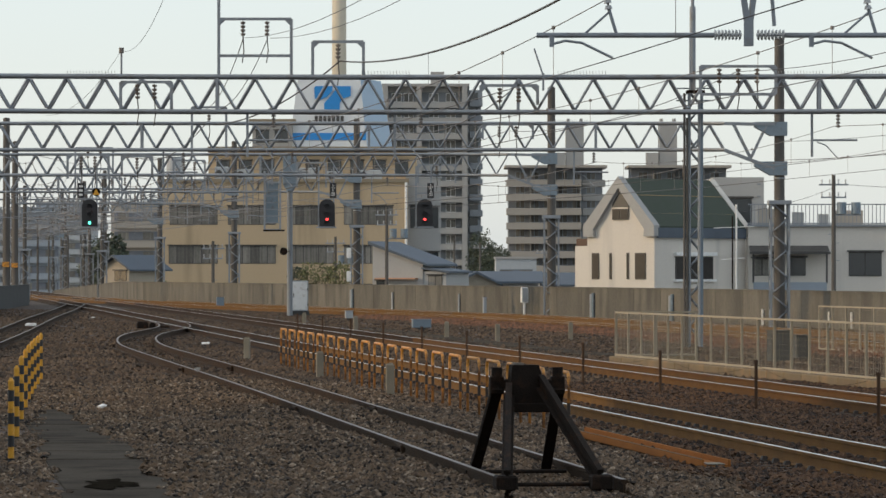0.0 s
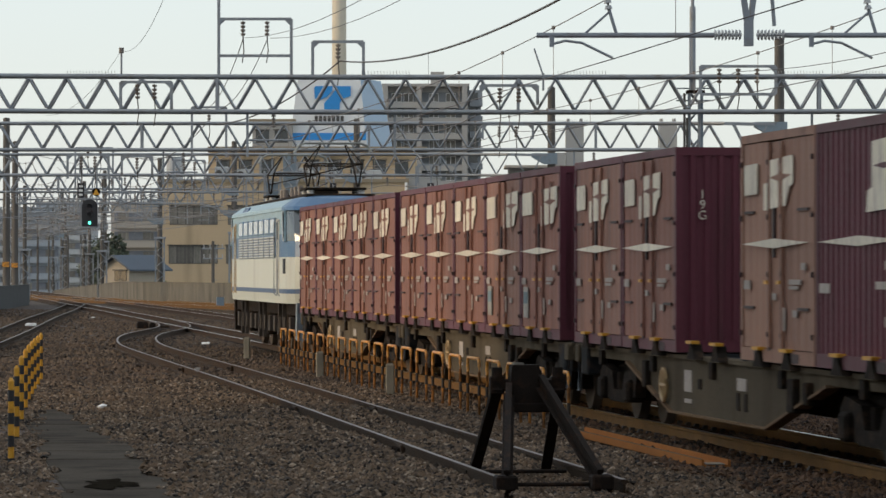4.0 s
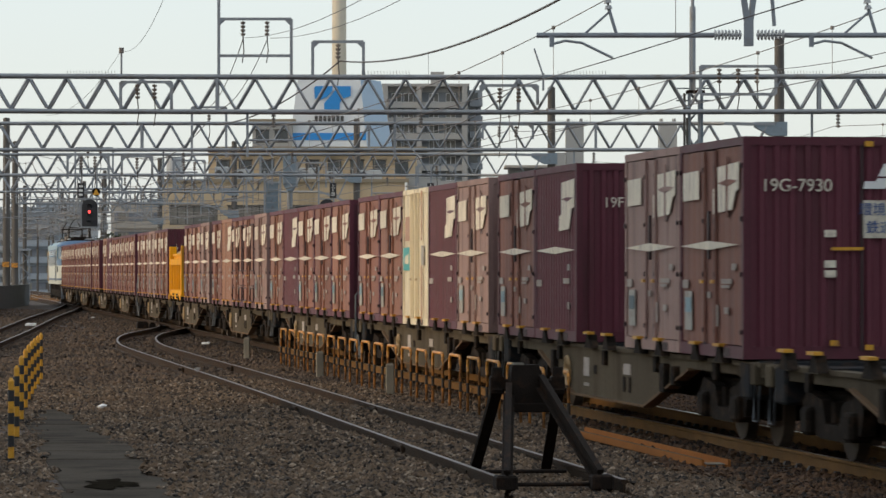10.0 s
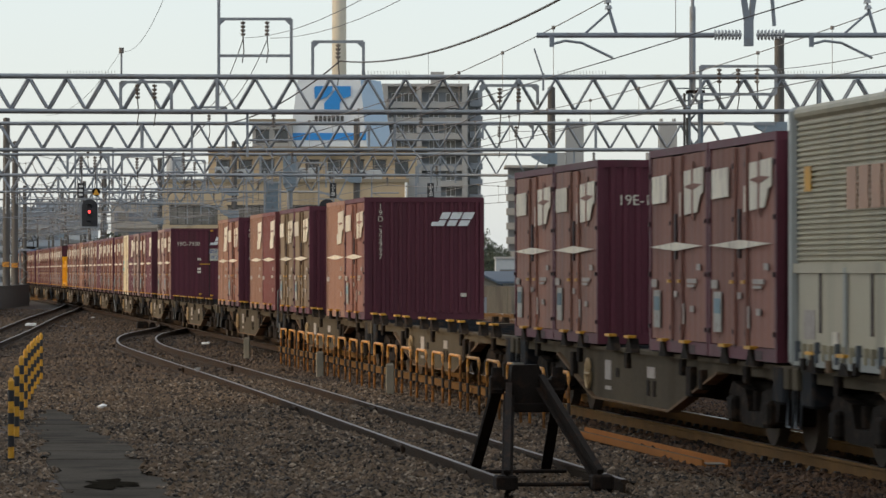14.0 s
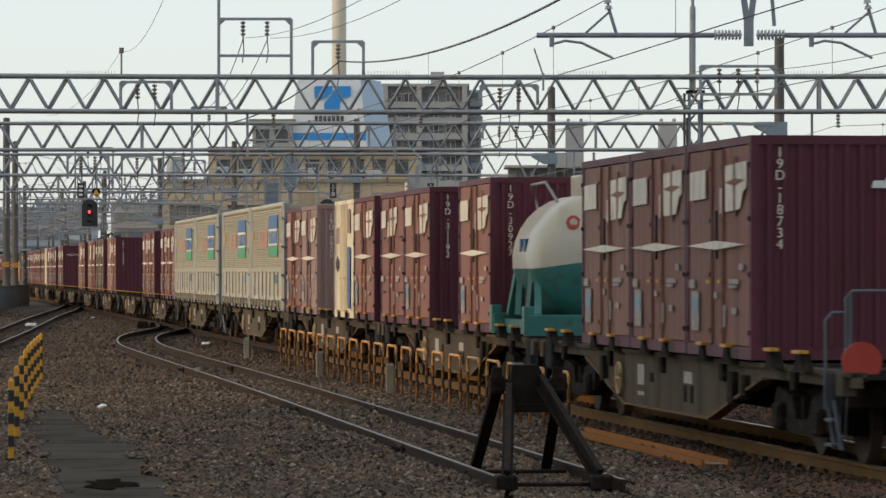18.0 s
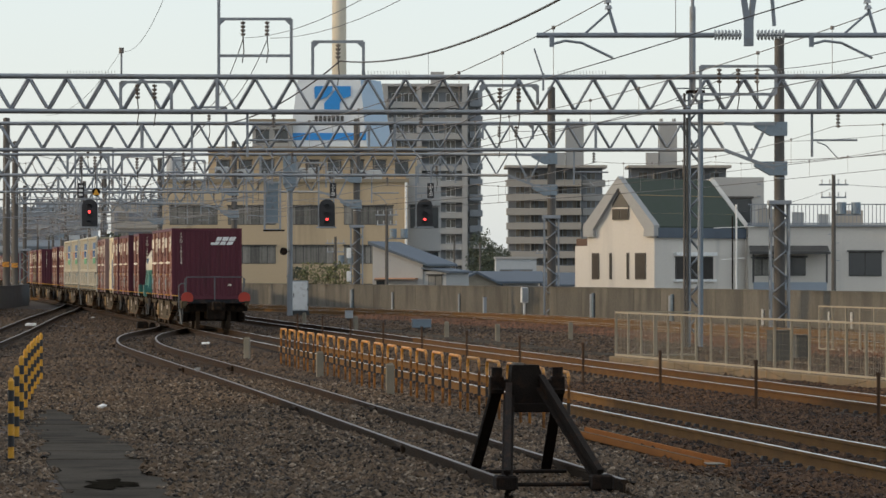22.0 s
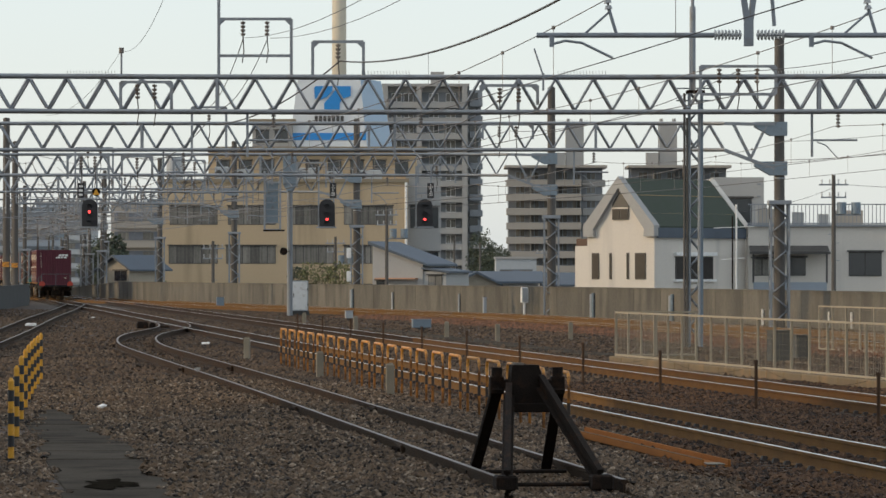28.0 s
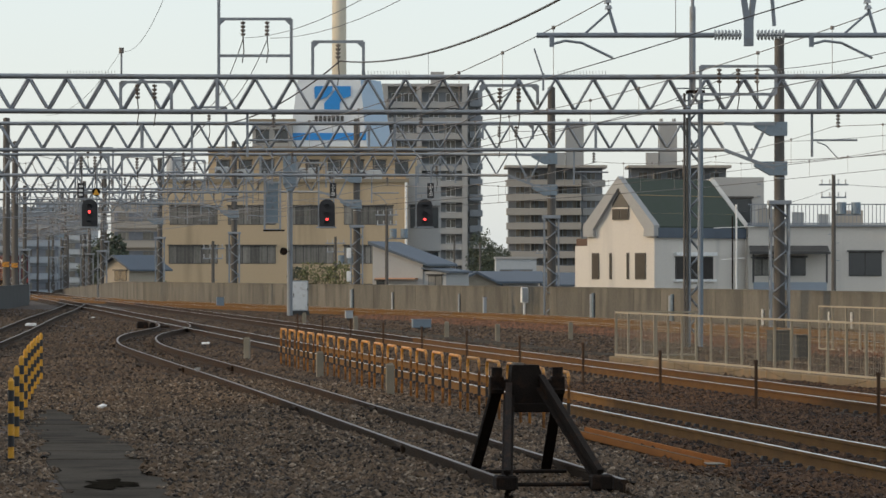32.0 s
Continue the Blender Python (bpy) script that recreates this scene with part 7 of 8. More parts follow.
def free_of_tracks(x, y):
    """Where no rail, sleeper middle or slab lies."""
    ok = np.ones(len(x), bool)
    for cx, gap in ((6.5 - 0.1351 * (y - 30), 0.10), (6.53 - 0.1436 * (y - 64.1) + np.interp(y, [50, 110, 155, 205, 240, 320], [-0.06, -0.02, 0.25, 0.46, 0.48, 0.3]), 0.10)):
        for r in (-0.566, 0.566):
            ok &= np.abs(x - cx - r) > gap
    for d in rail_gaps(x, y):
        ok &= d > 0.045
    slab = np.abs(x - (-2.92 - 0.1264 * (y - 37)))
    ok &= (slab > 0.55 * np.clip((70 - y) / 22, 0.25, 1) + 0.07 * np.sin(y * 1.7) + 0.06 * np.sin(y * 5.3 + x * 3)) | (y > 63.5)
    return ok


def near_bed(rs, n):
    y = 36 + 42 * rs.uniform(0, 1, n) ** 1.15
    x = rs.uniform(-1, 1, n) * (0.118 * y + 0.3)
    k = free_of_tracks(x, y)
    x, y = x[k], y[k]
    return np.stack([x, y, BED + rs.uniform(-0.02, 0.03, len(x)) + 0.03 * np.sin(x * 1.3) * np.sin(y * 0.6) + heaped(x, y)], 1)


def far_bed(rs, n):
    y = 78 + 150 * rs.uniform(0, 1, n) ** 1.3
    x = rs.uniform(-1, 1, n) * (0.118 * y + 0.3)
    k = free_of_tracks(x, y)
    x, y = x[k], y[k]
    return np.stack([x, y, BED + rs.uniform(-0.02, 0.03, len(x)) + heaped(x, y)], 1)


def running_side(c):
    """Stones within the brake dust of the running lines, with a ragged border."""
    x, y = c[:, 0], c[:, 1]
    return x > 6.5 - 0.1351 * (y - 30) - 0.75 - 1.1 * np.clip((52 - y) / 7, 0, 1) + 0.35 * np.sin(x * 37.0 + y * 23.0) + 0.2 * np.sin(y * 1.1)


def grey_bed(rs, n):
    c = near_bed(rs, n)
    return c[~running_side(c)]


def dusty_bed(rs, n):
    c = near_bed(rs, n)
    c = c[running_side(c)]
    c[:, 2] += 0.03
    return c


stones("ballast_stones", 140000, grey_bed, 0.032, 1, M["stone"])
stones("ballast_stones", 140000, dusty_bed, 0.032, 1, mat("brake_dust_stone", (0.070, 0.036, 0.017), 0.9, var=0.35, scale=0.5, fine=30, island=0.9, dirt=(0.11, 0.055, 0.025), dirt_amt=0.35))
# pale stones scattered among the grey stand in for lit stone highlights
stones("ballast_stones", 26000, grey_bed, 0.027, 5, mat("pale_ballast_stone", (0.215, 0.160, 0.110), 0.85, var=0.25, scale=0.5, fine=30, island=0.5))
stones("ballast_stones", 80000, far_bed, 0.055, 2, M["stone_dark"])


def bank(rs, n):
    """Shoulder of the curving tracks."""
    y = rs.uniform(100, 190, n)
    third = np.interp(y, [95, 143, 177, 197], [14, 7.2, 0.9, -4.2])
    x = third - 0.9 - rs.uniform(0, 2.2, n)
    return np.stack([x, y, -0.12 - (third - 0.9 - x) * 0.06 + rs.uniform(-0.03, 0.05, n)], 1)


# orange tone mixes rust tint with low sunlight put into the colour
stones("ballast_stones", 16000, bank, 0.075, 3, mat("rusty_stone", (0.150, 0.070, 0.036), 0.9, var=0.25, scale=0.5, island=0.45))


# joint bars bolted to the siding rails
for k, (y, side) in enumerate(((59.3, 1), (59.6, -1), (84.0, -1), (85.2, 1), (46.5, -1))):
    x = float(siding_x(y)) + 0.566 * side
    j = thing("joint_bar", "rusty bolted joint bar on the siding rail", "rail joint", pose(x, y, 0, 0, 0, TURN), group="rail joints")
    part("plate", box(B(), (-0.045, 0, -0.07), (0.05, 0.62, 0.11), bev=0.01), M["rail_old"], j)
    part("plate", box(B(), (0.045, 0, -0.07), (0.05, 0.62, 0.11), bev=0.01), M["rail_old"], j)
    for q in (-0.2, -0.07, 0.07, 0.2):
        part("bolt", cyl(B(), (-0.11, q, -0.07), (-0.06, q, -0.07), 0.022, 6), M["iron"], j)
# scraps of litter on the ballast
rl = random.Random(12)
for x, y in ((-16.0, 182.0), (-5.35, 62.5), (-7.0, 117.5), (-5.3, 86.0), (-16.6, 237.0), (-10.3, 140.0), (-4.7, 88.0)):
    l = thing("litter_scrap", "crumpled white scrap of litter on the ballast", "litter", pose(x, y, -0.12, rl.uniform(-15, 15), rl.uniform(-15, 15), rl.uniform(0, 90)), group="litter")
    bm = box(B(), (0, 0, 0), (rl.uniform(0.10, 0.22), rl.uniform(0.08, 0.16), 0.04))
    for v in bm.verts:
        v.co += Vector((rl.uniform(-0.03, 0.03), rl.uniform(-0.03, 0.03), rl.uniform(-0.02, 0.03)))
    part("scrap", bm, M["white"], l)

# point machine beside the siding turnout, and the white cover board in the joining track
pm = thing("point_machine", "dark iron point machine with rods beside the turnout", "point machine", pose(-11.35, 150.3, -0.2, 0, 0, TURN))
part("case", box(B(), (0, 0, 0.16), (0.42, 0.8, 0.22), bev=0.03), M["iron"], pm)
part("lid", box(B(), (0, 0, 0.285), (0.34, 0.6, 0.04), bev=0.01), M["iron"], pm)
for yy in (-0.2, 0.2):
    part("rod", cyl(B(), (0.2, yy, 0.1), (1.4, yy, 0.1), 0.025, 8), M["rail_old"], pm)
part("motor", cyl(B(), (0.35, -0.7, 0.16), (0.35, -0.2, 0.16), 0.12, 12), M["iron"], pm)
cb = thing("cover_board", "white painted cover board lying between the rails", "board", pose(-15.85, 153.2, -0.12, 0, 0, 4))
part("board", box(B(), (0, 0, 0.06), (0.40, 1.2, 0.08), bev=0.01), M["white"], cb)
part("batten", box(B(), (0, 0.2, 0.11), (0.36, 0.10, 0.03)), M["white"], cb)

# ---- lineside cabinets, small posts along the parapet ----
cab = thing("relay_cabinet", "pale grey relay cabinet on a dark plinth by the parapet", "cabinet", pose(-7.15, 197.5, -0.2, 0, 0, 10))
part("case", box(B(), (0, 0, 0.98), (0.86, 0.6, 1.5), bev=0.02), M["far_pale"], cab)
part("door", box(B(), (0, -0.31, 0.98), (0.76, 0.02, 1.38)), M["white"], cab)
part("plinth", box(B(), (0, 0, 0.12), (0.95, 0.7, 0.24)), M["concrete_dark"], cab)
for z in (0.55, 1.3):
    part("hinge", box(B(), (0.4, -0.33, z), (0.05, 0.03, 0.1)), M["iron"], cab)
part("handle", box(B(), (-0.3, -0.34, 1.0), (0.03, 0.03, 0.2)), M["iron"], cab)
for x, y, w, h, nm in ((-4.2, 178, 0.34, 0.32, "white case"), (-0.8, 148, 0.7, 0.3, "grey case"), (2.05, 196.0, 0.16, 0.8, "white case"), (-13.2, 236, 0.45, 0.55, "grey case")):
    c = thing("junction_case", "small %s beside the track" % nm, "junction box", pose(x, y, -0.2, 0, 0, 8), group="junction cases")
    part("case", box(B(), (0, 0, h / 2 + 0.1), (w, 0.3, h), bev=0.015), M["far_pale"] if "white" in nm else M["steel_blue"], c)
    part("foot", box(B(), (0, 0, 0.06), (w * 0.4, 0.2, 0.14)), M["concrete_dark"], c)
    part("lid", box(B(), (0, 0, h + 0.11), (w + 0.04, 0.34, 0.025)), M["steel"], c)
wc = thing("wall_case", "white meter case with a pipe against the parapet", "junction box", pose(3.95, 193.2, 0, 0, 0, 15))
part("case", box(B(), (0, 0, 0.85), (0.34, 0.25, 0.75), bev=0.02), M["white"], wc)
part("pipe", cyl(B(), (0.0, 0, -0.2), (0.0, 0, 0.55), 0.06, 8), M["white"], wc)
part("door", box(B(), (0, -0.13, 0.85), (0.28, 0.015, 0.66)), M["far_pale"], wc)
# pipes and small boxes fixed to the parapet
for s in (6, 17, 21, 33, 36.5, 49, 52, 61, 74, 86, 97, 108, 120, 128, 139):
    sp = walk_along(offset(EDGE, -0.08), 40 + s, 40 + s + 0.1, 5)
    if not sp:
        continue
    p, a = sp[0]
    k = int(s) % 3
    w = thing("cable_pipe", ("pale grey cable pipe", "white marker pipe", "blue-grey conduit box")[k] + " fixed to the parapet wall", "pipe", pose(p.x, p.y, -0.15, 0, 0, a), group="pipes on the parapet")
    h = (1.0, 0.62, 1.15)[k]
    part("pipe", cyl(B(), (0, 0, 0), (0, 0, h), (0.06, 0.05, 0.075)[k], 8), M[("far_pale", "white", "steel_blue")[k]], w)
    part("clip", box(B(), (0.03, 0, h * 0.7), (0.08, 0.2, 0.04)), M["steel"], w)
    if k == 2:
        part("pipe", cyl(B(), (0, 0.35, 0), (0, 0.35, h * 0.95), 0.06, 8), M["far_pale"], w)


# ---- mast, poles and hanging gear ----
def lattice_mast(x, y, top, w):
    t = thing("lattice_mast", "blue-grey steel lattice mast with slim conduit pipes", "mast", pose(x, y, 0))
    for sx in (-1, 1):
        for sy in (-1, 1):
            part("leg", box(B(), (sx * w / 2, sy * w / 2, top / 2 - 0.15), (0.06, 0.06, top + 0.3)), M["steel_blue"], t)
    n = int(top / 0.42)
    for ax in (0, 1):
        for s in (-1, 1):
            pts = []
            for i in range(n + 1):
                a, z0 = (-w / 2 if i % 2 else w / 2), top * i / n
                pts.append((a, s * w / 2, z0) if ax else (s * w / 2, a, z0))
            part("lacing", strip(B(), pts, 0.026), M["steel"], t)
    part("head_plate", box(B(), (0, 0, top), (w + 0.16, w + 0.16, 0.08)), M["iron"], t)
    part("topmast", cyl(B(), (-0.08, 0, top), (-0.08, 0, 9.6), 0.09, 10), M["steel"], t)
    part("topmast_cap", cyl(B(), (-0.08, 0, 9.6), (-0.08, 0, 9.9), 0.05, 8), M["steel"], t)
    for dx, r, zt in ((-0.33, 0.035, 7.1), (-0.25, 0.036, 6.4), (-0.17, 0.025, 8.8), (0.1, 0.05, 6.9)):
        part("conduit", cyl(B(), (dx, -w / 2 - 0.05, -0.2), (dx, -w / 2 - 0.05, zt), r, 8), M["pole" if dx < -0.2 else "steel"], t)
    for z in (6.9, 7.25):
        part("cross_arm", bar(B(), (-0.55, 0, z), (0.5, 0, z), 0.04), M["steel"], t)
    return t


lattice_mast(7.25, 114.4, 7.15, 0.36)


def insulator(parent, a, b, n=6, r=0.07, m="insul"):
    a, b = Vector(a), Vector(b)
    bm = B()
    cyl(bm, a, b, r * 0.3, 8)
    for i in range(n):
        c = a.lerp(b, (i + 0.5) / n)
        d = (b - a).normalized() * (b - a).length / n * 0.3
        cyl(bm, c - d, c + d, r, 12, r * 0.75)
    return part("insulator", bm, M[m], parent)


# portal that carries the near arms
near = thing("near_portal", "grey steel portal carrying the near catenary arms", "gantry")
for x in (-11.0, 15.5):
    part("leg", box(B(), (x, 60, 3.9), (0.35, 0.35, 8.4)), M["steel"], near)
part("beam", box(B(), (2.25, 60, 8.0), (26.8, 0.4, 0.5)), M["steel"], near)
bm = B()
bar(bm, (4.30, 60, 7.8), (4.585, 60, 5.72), 0.09)
bar(bm, (4.90, 60, 7.8), (4.625, 60, 5.72), 0.09)
part("drop_bracket", bm, M["steel"], near)
part("drop_foot", box(B(), (4.605, 60, 5.60), (0.14, 0.12, 0.42)), M["steel"], near)
part("stay_rod", cyl(B(), (4.83, 60.1, 7.8), (5.0, 60.1, 5.7), 0.03, 8), M["steel"], near)
for x0, x1, ins in ((1.41, 4.08, (4.08, 4.5)), (8.9, 5.15, (5.15, 4.72))):
    s = 1 if x1 > x0 else -1
    part("arm_pipe", cyl(B(), (x0, 60, 5.555), (x1, 60, 5.555), 0.04, 10), M["steel"], near)
    insulator(near, (ins[0], 60, 5.56), (ins[1], 60, 5.56), 8, 0.085)
for x in (1.64, 5.55):
    part("arm_clamp", box(B(), (x, 60, 5.48), (0.07, 0.07, 0.2)), M["steel"], near)
    part("steady_arm", tube(B(), [(x, 60, 5.42), (x + 0.2, 60, 5.47), (x + 0.45, 60, 5.44), (x + 0.92, 60, 5.21)], 0.022), M["steel"], near)
    part("messenger_stay", cyl(B(), (x + 0.5, 60, 5.58), (x + 0.86, 60, 5.9), 0.018, 6), M["steel"], near)
    part("messenger_stay", cyl(B(), (x + 0.97, 60, 5.58), (x + 0.86, 60, 5.95), 0.026, 6), M["steel"], near)
    insulator(near, (x + 0.86, 60, 5.93), (x + 0.82, 60, 6.2), 3, 0.06)
    part("hanger_rod", cyl(B(), (x + 0.82, 60, 6.2), (x + 0.80, 60, 7.8), 0.02, 6), M["steel"], near)


# frames standing on and hanging from the gantry beams
def frame_on(y, x0, x1, z0, z1, tall=0.0, mid=None, hang=2, zi=None, label="grey steel frame with insulators on the gantry beam"):
    t = thing("insulator_frame", label, "frame", group="insulator frames")
    for i, x in enumerate((x0, x1)):
        part("leg", box(B(), (x, y, (z0 + z1) / 2 + (tall / 2 if i == 0 else 0)), (0.085, 0.085, z1 - z0 + (tall if i == 0 else 0))), M["steel"], t)
    for z in (z1 if z1 > z0 else z0, mid):
        if z is not None:
            part("cross_bar", box(B(), ((x0 + x1) / 2, y, z), (x1 - x0, 0.08, 0.08)), M["steel"], t)
    for s, x in ((1, x0), (-1, x1)):
        bm = B()
        prism(bm, [(x, z1), (x + s * 0.22, z1), (x, z1 - 0.22)], 1, y - 0.03, y + 0.03)
        part("gusset", bm, M["steel"], t)
    for i in range(hang):
        x = x0 + (x1 - x0) * (i + 1) / (hang + 1)
        z = z1 if zi is None else zi
        insulator(t, (x, y - 0.02, z - 0.06), (x, y - 0.02, z - 0.5), 4, 0.075, "insul_b")
        part("jumper", tube(B(), [(x, y - 0.02, z - 0.5), (x + 0.03, y, z - 0.9), (x - 0.02, y, z - 1.25)], 0.018, 5), M["wire"], t)
    return t


frame_on(113.7, -6.4, -4.33, 7.6, 9.2, tall=0.75, mid=8.15)
frame_on(113.7, -3.72, -2.27, 7.6, 8.55, hang=1)
frame_on(113.7, 1.08, 2.70, 6.75, 7.3, hang=2)
frame_on(113.7, 7.35, 9.5, 7.05, 7.85, mid=7.05, hang=3)
frame_on(113.7, -9.2, -7.75, 6.6, 7.4, hang=2)
frame_on(150.7, -14.2, -12.65, 5.5, 8.1 - 1.7, hang=2, label="grey steel frame with insulators under the gantry beam")
frame_on(150.7, -12.15, -11.0, 5.6, 7.95 - 1.6, hang=1, label="grey steel frame with insulators under the gantry beam")
frame_on(150.7, -9.5, -8.2, 6.3, 8.2, hang=1)
frame_on(150.7, 1.5, 3.4, 7.0, 7.55, hang=2)
frame_on(190.7, -17.6, -15.8, 5.9, 7.9, mid=6.9, hang=2)
frame_on(190.7, -12.9, -11.4, 5.9, 7.3, hang=2)
frame_on(190.7, -7.0, -5.6, 6.0, 7.2, hang=2)
frame_on(190.7, -1.2, 0.6, 6.2, 7.1, hang=1)
frame_on(230.7, -20.3, -18.6, 5.6, 7.4, hang=2)
frame_on(230.7, -15.5, -13.9, 5.7, 7.3, hang=2)
frame_on(230.7, -11.4, -10.0, 5.7, 7.3, hang=1)
frame_on(270.7, -26.0, -24.2, 5.6, 7.4, hang=2)
frame_on(270.7, -21.5, -19.8, 5.6, 7.4, hang=2)
part("spike", cyl(B(), (-9.18, 113.7, 7.55), (-9.18, 113.7, 8.25), 0.03, 8), M["steel"], scene.objects["insulator_frame.004"])
part("ball", cyl(B(), (-9.18, 113.7, 8.22), (-9.18, 113.7, 8.38), 0.075, 10), M["insul_b"], scene.objects["insulator_frame.004"])
for y, x in ((113.65, -10.0), (113.65, -1.6), (113.65, 11.9), (113.65, 4.0), (150.65, -15.0), (150.65, 4.8), (113.65, 10.2)):
    t = thing("bird_spikes", "short row of bird spikes on the gantry chord", "spikes", group="bird spikes")
    bm = B()
    for i in range(16):
        cyl(bm, (x - 0.7 + i * 0.09, y, ZB + DEEP - 0.07), (x - 0.72 + i * 0.09, y, ZB + DEEP + 0.12), 0.007, 4)
    part("spikes", bm, M["steel"], t)["kind"] = "stuff"


# the pole with its cabinet, the cage and the round sign
pole = thing("signal_pole", "blue-grey steel pole with a box head joining the gantry", "pole", pose(-7.5, 195.0, 0))
part("shaft", cyl(B(), (0, 0, -0.3), (0, 0, 6.6), 0.14, 14), M["tower_dark"], pole)
part("head_box", box(B(), (0, 0, 7.0), (0.66, 0.6, 1.5), bev=0.03), M["steel_blue"], pole)
bm = B()
prism(bm, [(-0.33, 6.25), (0.33, 6.25), (0.12, 5.9), (-0.12, 5.9)], 1, -0.28, 0.28)
part("head_taper", bm, M["steel_blue"], pole)
cage = thing("ladder_cage", "grey steel ladder cage hanging beside the pole", "cage")
for x in (-8.55, -7.8):
    for y in (190.6, 191.2):
        part("upright", box(B(), (x, y, 5.35), (0.07, 0.07, 2.9)), M["steel"], cage)
for k in range(8):
    part("hoop_bar", box(B(), (-8.17, 190.6, 4.0 + 0.32 * k), (0.75, 0.04, 0.05)), M["steel"], cage)
part("floor_plate", box(B(), (-8.1, 190.9, 3.95), (1.0, 0.8, 0.08)), M["iron"], cage)
for y in (190.6, 191.2):
    part("hanger", bar(B(), (-8.6, y + 0.05, 6.62), (-7.7, y + 0.05, 6.62), 0.08), M["steel"], cage)
part("back_plate", box(B(), (-8.2, 191.22, 5.3), (0.6, 0.03, 2.0)), M["steel_blue"], cage)
disc = thing("round_sign", "dark round sign plate on a thin bracket", "sign", pose(-7.78, 194.5, 2.97))
part("plate", cyl(B(), (0, 0, 0), (0, -0.03, 0), 0.19, 20), M["iron"], disc)
part("bracket", box(B(), (0.24, 0.22, 0), (0.06, 0.5, 0.04)), M["iron"], disc)


def colour_light(x, y, z, lit, sign=""):
    """A black signal head with hooded lenses on a hanging frame; lit is the glowing lens."""
    t = thing("colour_light_signal", "black signal head hung under the gantry with a lit lens", "signal", pose(x, y, z), group="signals")
    bm = B()
    out = [(0.38 * math.cos(a), (0.35 if math.sin(a) > 0 else -0.5) + 0.36 * math.sin(a)) for a in [k * math.tau / 24 for k in range(24)]]
    out = [(px_, pz_ if pz_ > -0.5 else -0.68) for px_, pz_ in out]
    prism(bm, out, 1, -0.02, 0.03)
    part("back_board", bm, M["black"], t)
    part("housing", box(B(), (0, 0.16, -0.1), (0.42, 0.3, 1.1), bev=0.04), M["black"], t)
    for k, zz in enumerate((0.36, -0.02, -0.40)):
        lens = part("lens", cyl(B(), (0, -0.02, zz), (0, -0.06, zz), 0.10, 16), M["black"], t)
        hood = B()
        prism(hood, [((0.13 - w) * math.cos(radians(a)), zz + (0.13 - w) * math.sin(radians(a))) for w, arc in ((0.0, range(-10, 191, 20)), (0.012, range(190, -11, -20))) for a in arc], 1, -0.24, -0.02)
        part("hood", hood, M["black"], lens)
    for xx in (-0.42, 0.30):
        part("hanger", box(B(), (xx, 0.44, 0.85), (0.08, 0.08, 2.9)), M["steel"], t)
    part("platform", box(B(), (-0.05, 0.2, -0.63), (0.95, 0.75, 0.06)), M["steel"], t)
    part("hanger_bar", box(B(), (-0.06, 0.44, 1.0), (0.8, 0.07, 0.07)), M["steel"], t)
    part("hanger_bar", box(B(), (-0.06, 0.44, 0.72), (0.8, 0.07, 0.07)), M["steel"], t)
    if sign:
        pl = part("name_plate", box(B(), (0.28 if lit == "red" else -0.42, -0.02, 1.12), (0.32, 0.04, 0.72), bev=0.005), M["black"], t, "black plate with white characters")
        words("lettering", sign, 0.22, Matrix(((1, 0, 0, 0.28 if lit == "red" else -0.42), (0, 0, -1, -0.045), (0, 1, 0, 1.13), (0, 0, 0, 1))), M["white"], pl, True)
    return t


RED = mat("red_lamp_lens", (0.4, 0.02, 0.02), 0.3, var=0.1, bump=0, emit=(1.0, 0.06, 0.06, 2.0))
GREEN = mat("green_lamp_lens", (0.05, 0.4, 0.3), 0.3, var=0.1, bump=0, emit=(0.1, 1.0, 0.72, 2.2))
for x, sgn in ((-5.53, "上1出"), (-0.87, "上2出")):
    s = colour_light(x, 190.2, 4.73, "red", sgn)
    part("lit_lens", cyl(B(), (0, -0.065, -0.26), (0, -0.075, -0.26), 0.065, 16), RED, s, "glowing red lens")
HOME = colour_light(-16.87, 190.2, 4.73, "green", "")
part("lit_lens", cyl(B(), (0, -0.065, -0.42), (0, -0.075, -0.42), 0.07, 16), GREEN, HOME, "glowing green lens")
part("lit_lens", cyl(B(), (-0.02, -0.065, 0.10), (-0.02, -0.075, 0.10), 0.07, 16), RED, HOME, "glowing red lens")
plate = part("name_plate", box(B(), (-0.42, -0.02, 1.12), (0.32, 0.04, 0.72), bev=0.005), M["black"], HOME, "black plate with white marks")
for z in (0.92, 1.12, 1.32):
    part("lettering_bar", box(B(), (-0.42, -0.045, z), (0.18, 0.01, 0.1)), M["white"], plate)
# added plate hides one glowing lens, standing in for a lamp switched off
LENS_COVER = part("signal_vane", box(B(), (0, 0, 0), (0.24, 0.02, 0.24), bev=0.004), M["black"], HOME, "black sliding plate added to hide the lamp that is off")
warn = thing("warning_plate", "orange triangle warning plate on the signal frame", "sign", pose(-16.55, 190.1, 5.78))
bm = B()
prism(bm, [(-0.16, -0.14), (0.16, -0.14), (0, 0.15)], 1, -0.015, 0.015)
part("triangle", bm, M["yellow"], warn)
part("backing", cyl(B(), (0, 0.02, 0), (0, 0.05, 0), 0.2, 14), M["iron"], warn)

